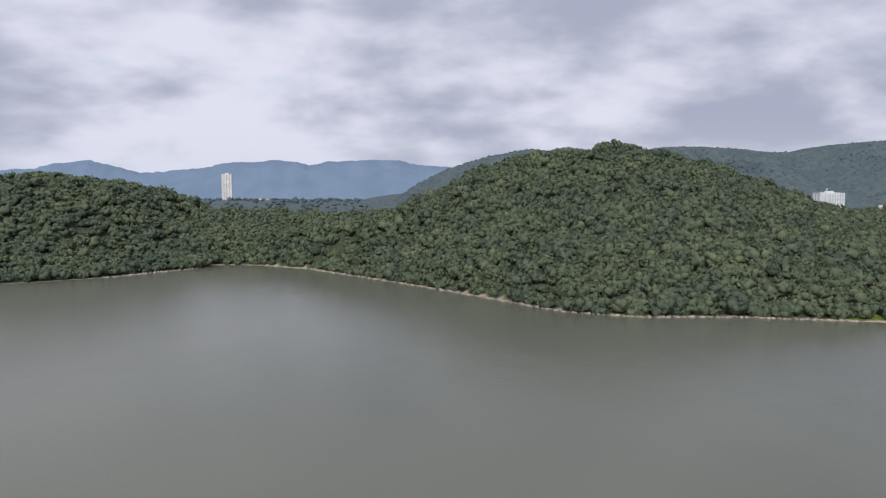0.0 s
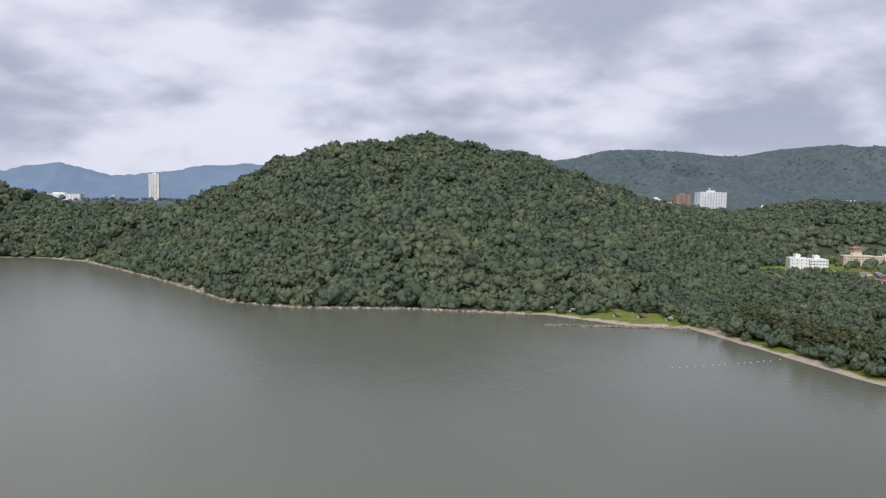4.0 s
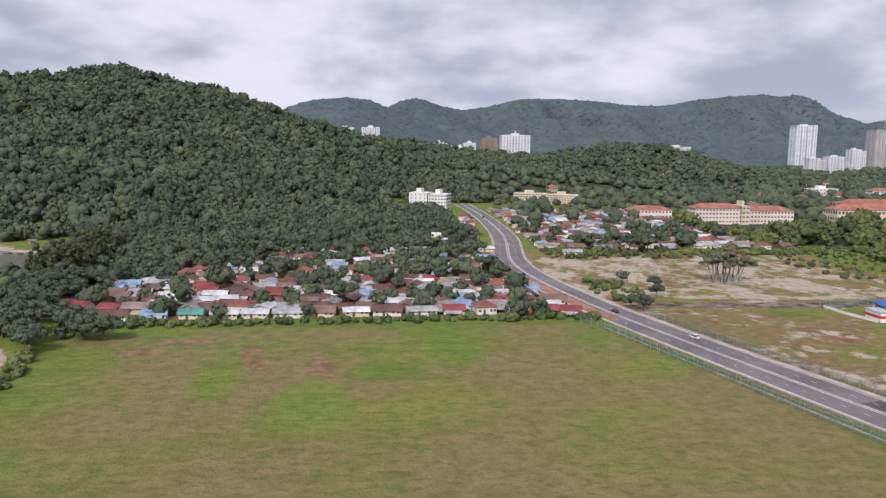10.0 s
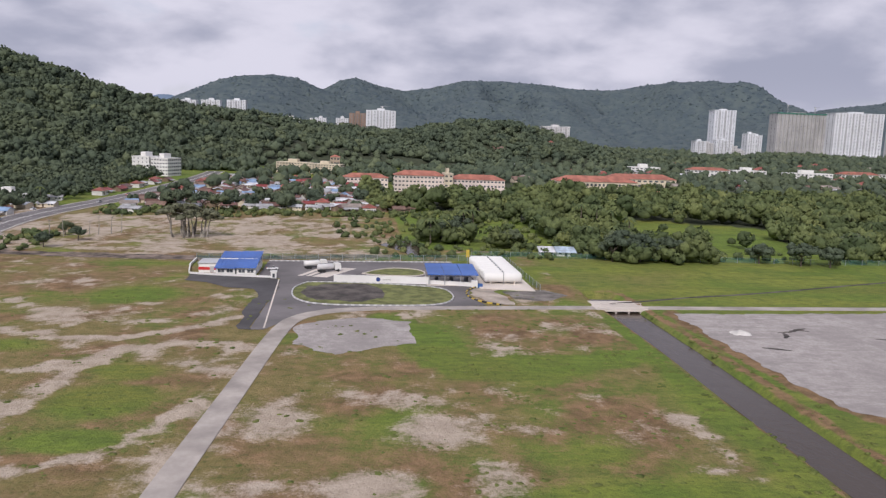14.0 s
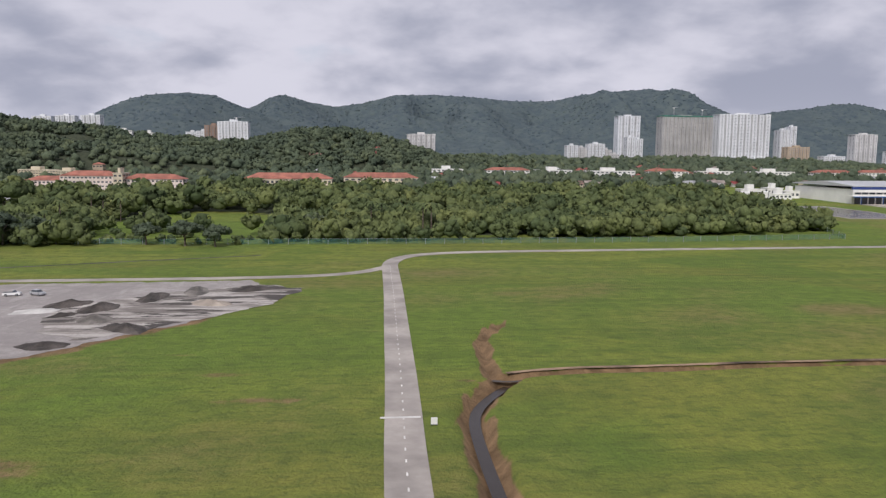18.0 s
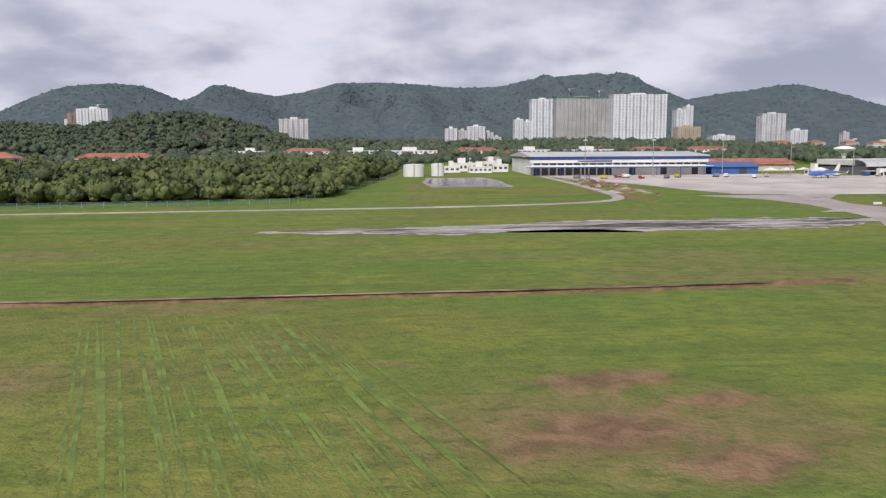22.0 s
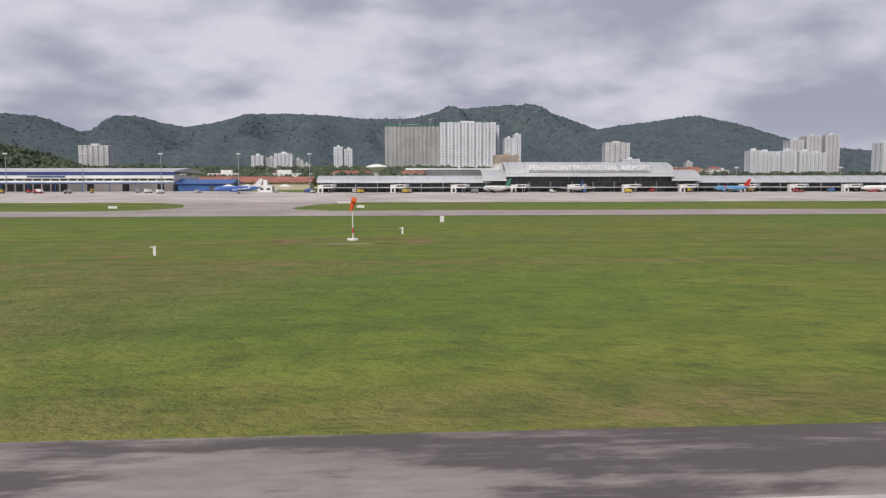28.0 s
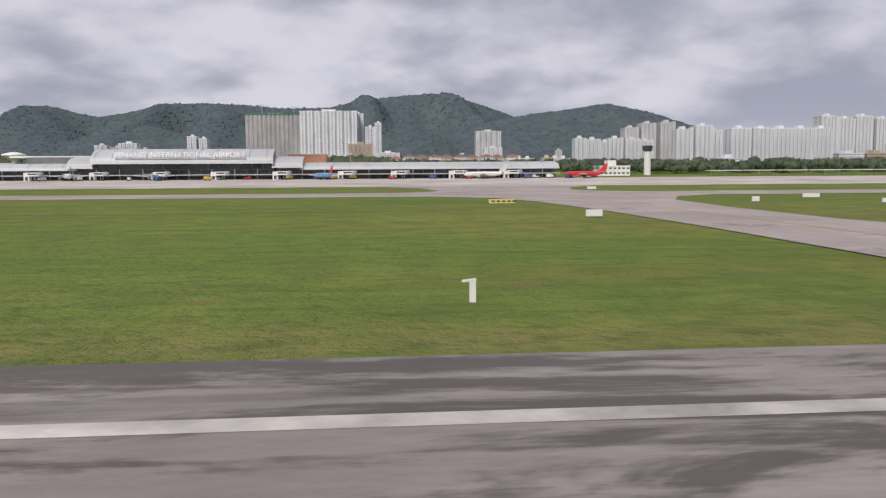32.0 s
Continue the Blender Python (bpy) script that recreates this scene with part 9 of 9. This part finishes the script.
for i, (x, y) in enumerate(densify([(232, 274.5), (252.3, 270.1), (284.1, 262.4)], 0.55)):
    k = r7.uniform(0.55, 0.95)
    part("stone", STONES[i % 5], M_ROCK, breakwater, at=pose(x - 232 + r7.uniform(-0.5, 0.5), y - 274.5 + r7.uniform(-0.8, 0.8), r7.uniform(0, 0.35), 0, 0, r7.uniform(0, 360)) @ Matrix.Diagonal((k, k, k, 1)))
vs, fs, k = [], [], 0
shore = densify([(-141, 499), (-93, 548)], 1.2) + densify([(-14, 537), (50, 442), (84, 384), (109, 340), (138, 323), (184, 318), (232, 301)], 0.8)
for i, (x, y) in enumerate(shore):
    v, f = ICO1
    c = r7.uniform(0.5, 1.5)
    vs.append(v * np.array([c, c, c * 0.6]) * (0.8 + 0.4 * np.array([[r7.random()] for _ in v])) + np.array([x + r7.uniform(-1.2, 1.2), y + r7.uniform(-1.2, 1.2), -0.25]))
    fs.append(f + k)
    k += len(v)
tagged(new("shore_rocks", raw_mesh("shore_rocks", np.concatenate(vs), np.concatenate(fs), M_ROCK)), "tumbled brown rocks along the foot of the hill", "rocks", kind="stuff")
buoys = thing("buoy_line", 250, 203.3, -0.34, 0, "line of small white buoys floating in the bay", "buoys")
ball = Shape().lathe([(0.03, -0.1), (0.12, -0.05), (0.15, 0.03), (0.11, 0.12), (0.03, 0.16)], 8).mesh("buoy")
for i, (x, y) in enumerate(rounded([(250, 203.3), (260, 204.5), (273, 206.9), (288, 211)], 2.2, 1)):
    part("buoy", ball, M_PALEGREY, buoys, at=pose(x - 250, y - 203.3, 0))
for x, y, w, roof, rz in ((252, 303, 3.4, "weathered zinc", 12), (266, 290, 2.8, "brown tile", 20), (275, 287, 3.2, "rusty brown sheet", 30), (283, 279, 2.6, "weathered zinc", 35), (290.5, 275, 3.6, "blue sheet", 30), (296, 277, 3.0, "white sheet", 20), (243, 309, 2.4, "weathered zinc", 10)):
    kiosk = thing("park_hut", x, y, height_at(x, y), rz, "small open park hut with a %s roof" % roof, "hut", "park huts")
    part("roof", gable(w, w * 0.7, 1.2, 1.75, 0.2), ROOFS[roof], kiosk)
    part("back_wall", Shape().box(-w / 2, w * 0.3, -0.3, w / 2, w * 0.35, 1.25), WALLS["white"], kiosk)
    for px in (-w / 2 + 0.1, w / 2 - 0.1):
        part("post", Shape().box(px - 0.06, -w * 0.33, -0.3, px + 0.06, -w * 0.33 + 0.12, 1.25), WALLS["timber"], kiosk)
# tyre marks of turning aircraft on the taxiway
for i, pts in enumerate((([908.7, 38.3], [910.8, 31.6], [911.6, 28.8], [913.2, 27.4]), ([909.6, 38.0], [911.6, 32], [914.0, 28.9], [917, 24]), ([905.5, 40.6], [908.6, 33], [912, 27], [918, 21.0]), ([911, 33], [914, 27.6], [920, 21.6]))):
    line = rounded([tuple(p) for p in pts], 1.0, 2)
    w = [0.03 + 0.09 * math.sin(3.14 * k / (len(line) - 1)) * (1 + 0.6 * noise.noise((k * 0.7, i, 0))) for k in range(len(line))]
    part("tyre_mark", ribbon(side(line, w), side(line, [-q for q in w]), 0.074), M_SKID, taxi)
part("oil_stain", patch([(901.8, 18.5), (902.3, 18.5), (902.4, 18.9), (901.9, 18.95)], 0.075, 0.1, 5, 0.2), M_SKID, taxi)

# dark strip supplies shade that the shallow ditch recess hardly gets
bed = rounded(DITCH[4:], 2.0, 2)
lay("ditch_bed", ribbon(side(bed, [0.28 + 0.10 * noise.noise((k * 0.3, 0, 5)) for k in range(len(bed))]), side(bed, [-0.28 - 0.10 * noise.noise((k * 0.3, 3, 5)) for k in range(len(bed))]), -0.50), M_DARKSOIL, "wet bed of the narrow earth ditch, darkened to stand for shade", "ditch")

bank = rounded(DITCH[5:-1] + [(866, 66.1)], 2.0, 2)
lay("ditch_bank", ribbon(side(bank, [0.70 + (0.62 + 0.30 * noise.noise((k * 0.35, 0, 8))) * min(1, (len(bank) - 1 - k) / 6) for k in range(len(bank))]), side(bank, [0.66 - 0.14 * noise.noise((k * 0.5, 3, 8)) for k in range(len(bank))]), 0.128), M_DRYEARTH, "bare brown earth along the narrow ditch", "ditch")
stream = rounded([(577.7, 124.4), (584.7, 126.6), (594.7, 130.5), (606.8, 133.7), (619, 137.8), (640, 146), (660, 153)], 2.0, 2)
lay("stream_bank", ribbon(side(stream, [0.55 + 0.25 * noise.noise((k * 0.5, 0, 2)) for k in range(len(stream))]), side(stream, [-0.45 + 0.25 * noise.noise((k * 0.5, 4, 2)) for k in range(len(stream))]), 0.035), M_DARKSOIL, "dark muddy stream bed across the rough meadow", "ditch")
for i, line in enumerate(([(598.2, 104.6), (600.5, 104.9), (602.5, 106.6), (604.6, 107.3)], [(597.5, 101.3), (598.8, 102.8), (599.0, 104.4)], [(590.9, 96.0), (592.6, 95.4), (594.8, 94.4)], [(602.4, 106.6), (604.0, 105.4)], [(612, 101), (616, 100.2), (619, 98.5)])):
    line = rounded(line, 0.8, 2)
    w = [(0.10 + 0.30 * math.sin(3.14 * k / (len(line) - 1))) * (1 + 0.7 * noise.noise((k * 0.9, i, 4))) for k in range(len(line))]
    lay("wet_rut", ribbon(side(line, w), side(line, [-q for q in w]), 0.045), M_DARKSOIL, "dark wet rut in the gravel", "soil")

# swathes left by the mower in the airfield grass
M_MOWN = paint("mown_swathe", (0.160, 0.218, 0.041), 0.95, vary=0.2, scale=1.6, bump=0.5)
for x0, n, gap, y0, y1, lean, seed in ((803, 30, 0.60, 59.5, 20, 13.5, 2), (866, 24, 1.0, 62, 22, 3.0, 11)):
    swathe = Shape()
    for i in range(n):
        line = densify([(x0 + i * gap, y0 - 2 * noise.noise((i * 0.9, 1, seed))), (x0 + i * gap + lean, y1 + 5 * noise.noise((i * 0.7, 5, seed)))], 0.8)
        w = [max(0.035, 0.09 + 0.07 * noise.noise((k * 0.25, i * 3.1, seed + 5)) + 0.10 * noise.noise((k * 0.05, i * 0.3, seed))) for k in range(len(line))]
        w = [q * min(1, k / 8, (len(w) - 1 - k) / 14) for k, q in enumerate(w)]
        r = ribbon(side(line, w), side(line, [-q for q in w]), 0.02 + 0.001 * i)
        swathe.add(r.v, r.f)
    tagged(part("mown_grass", swathe, M_MOWN), "rows of cut grass left by the mower", "mown grass", kind="stuff")
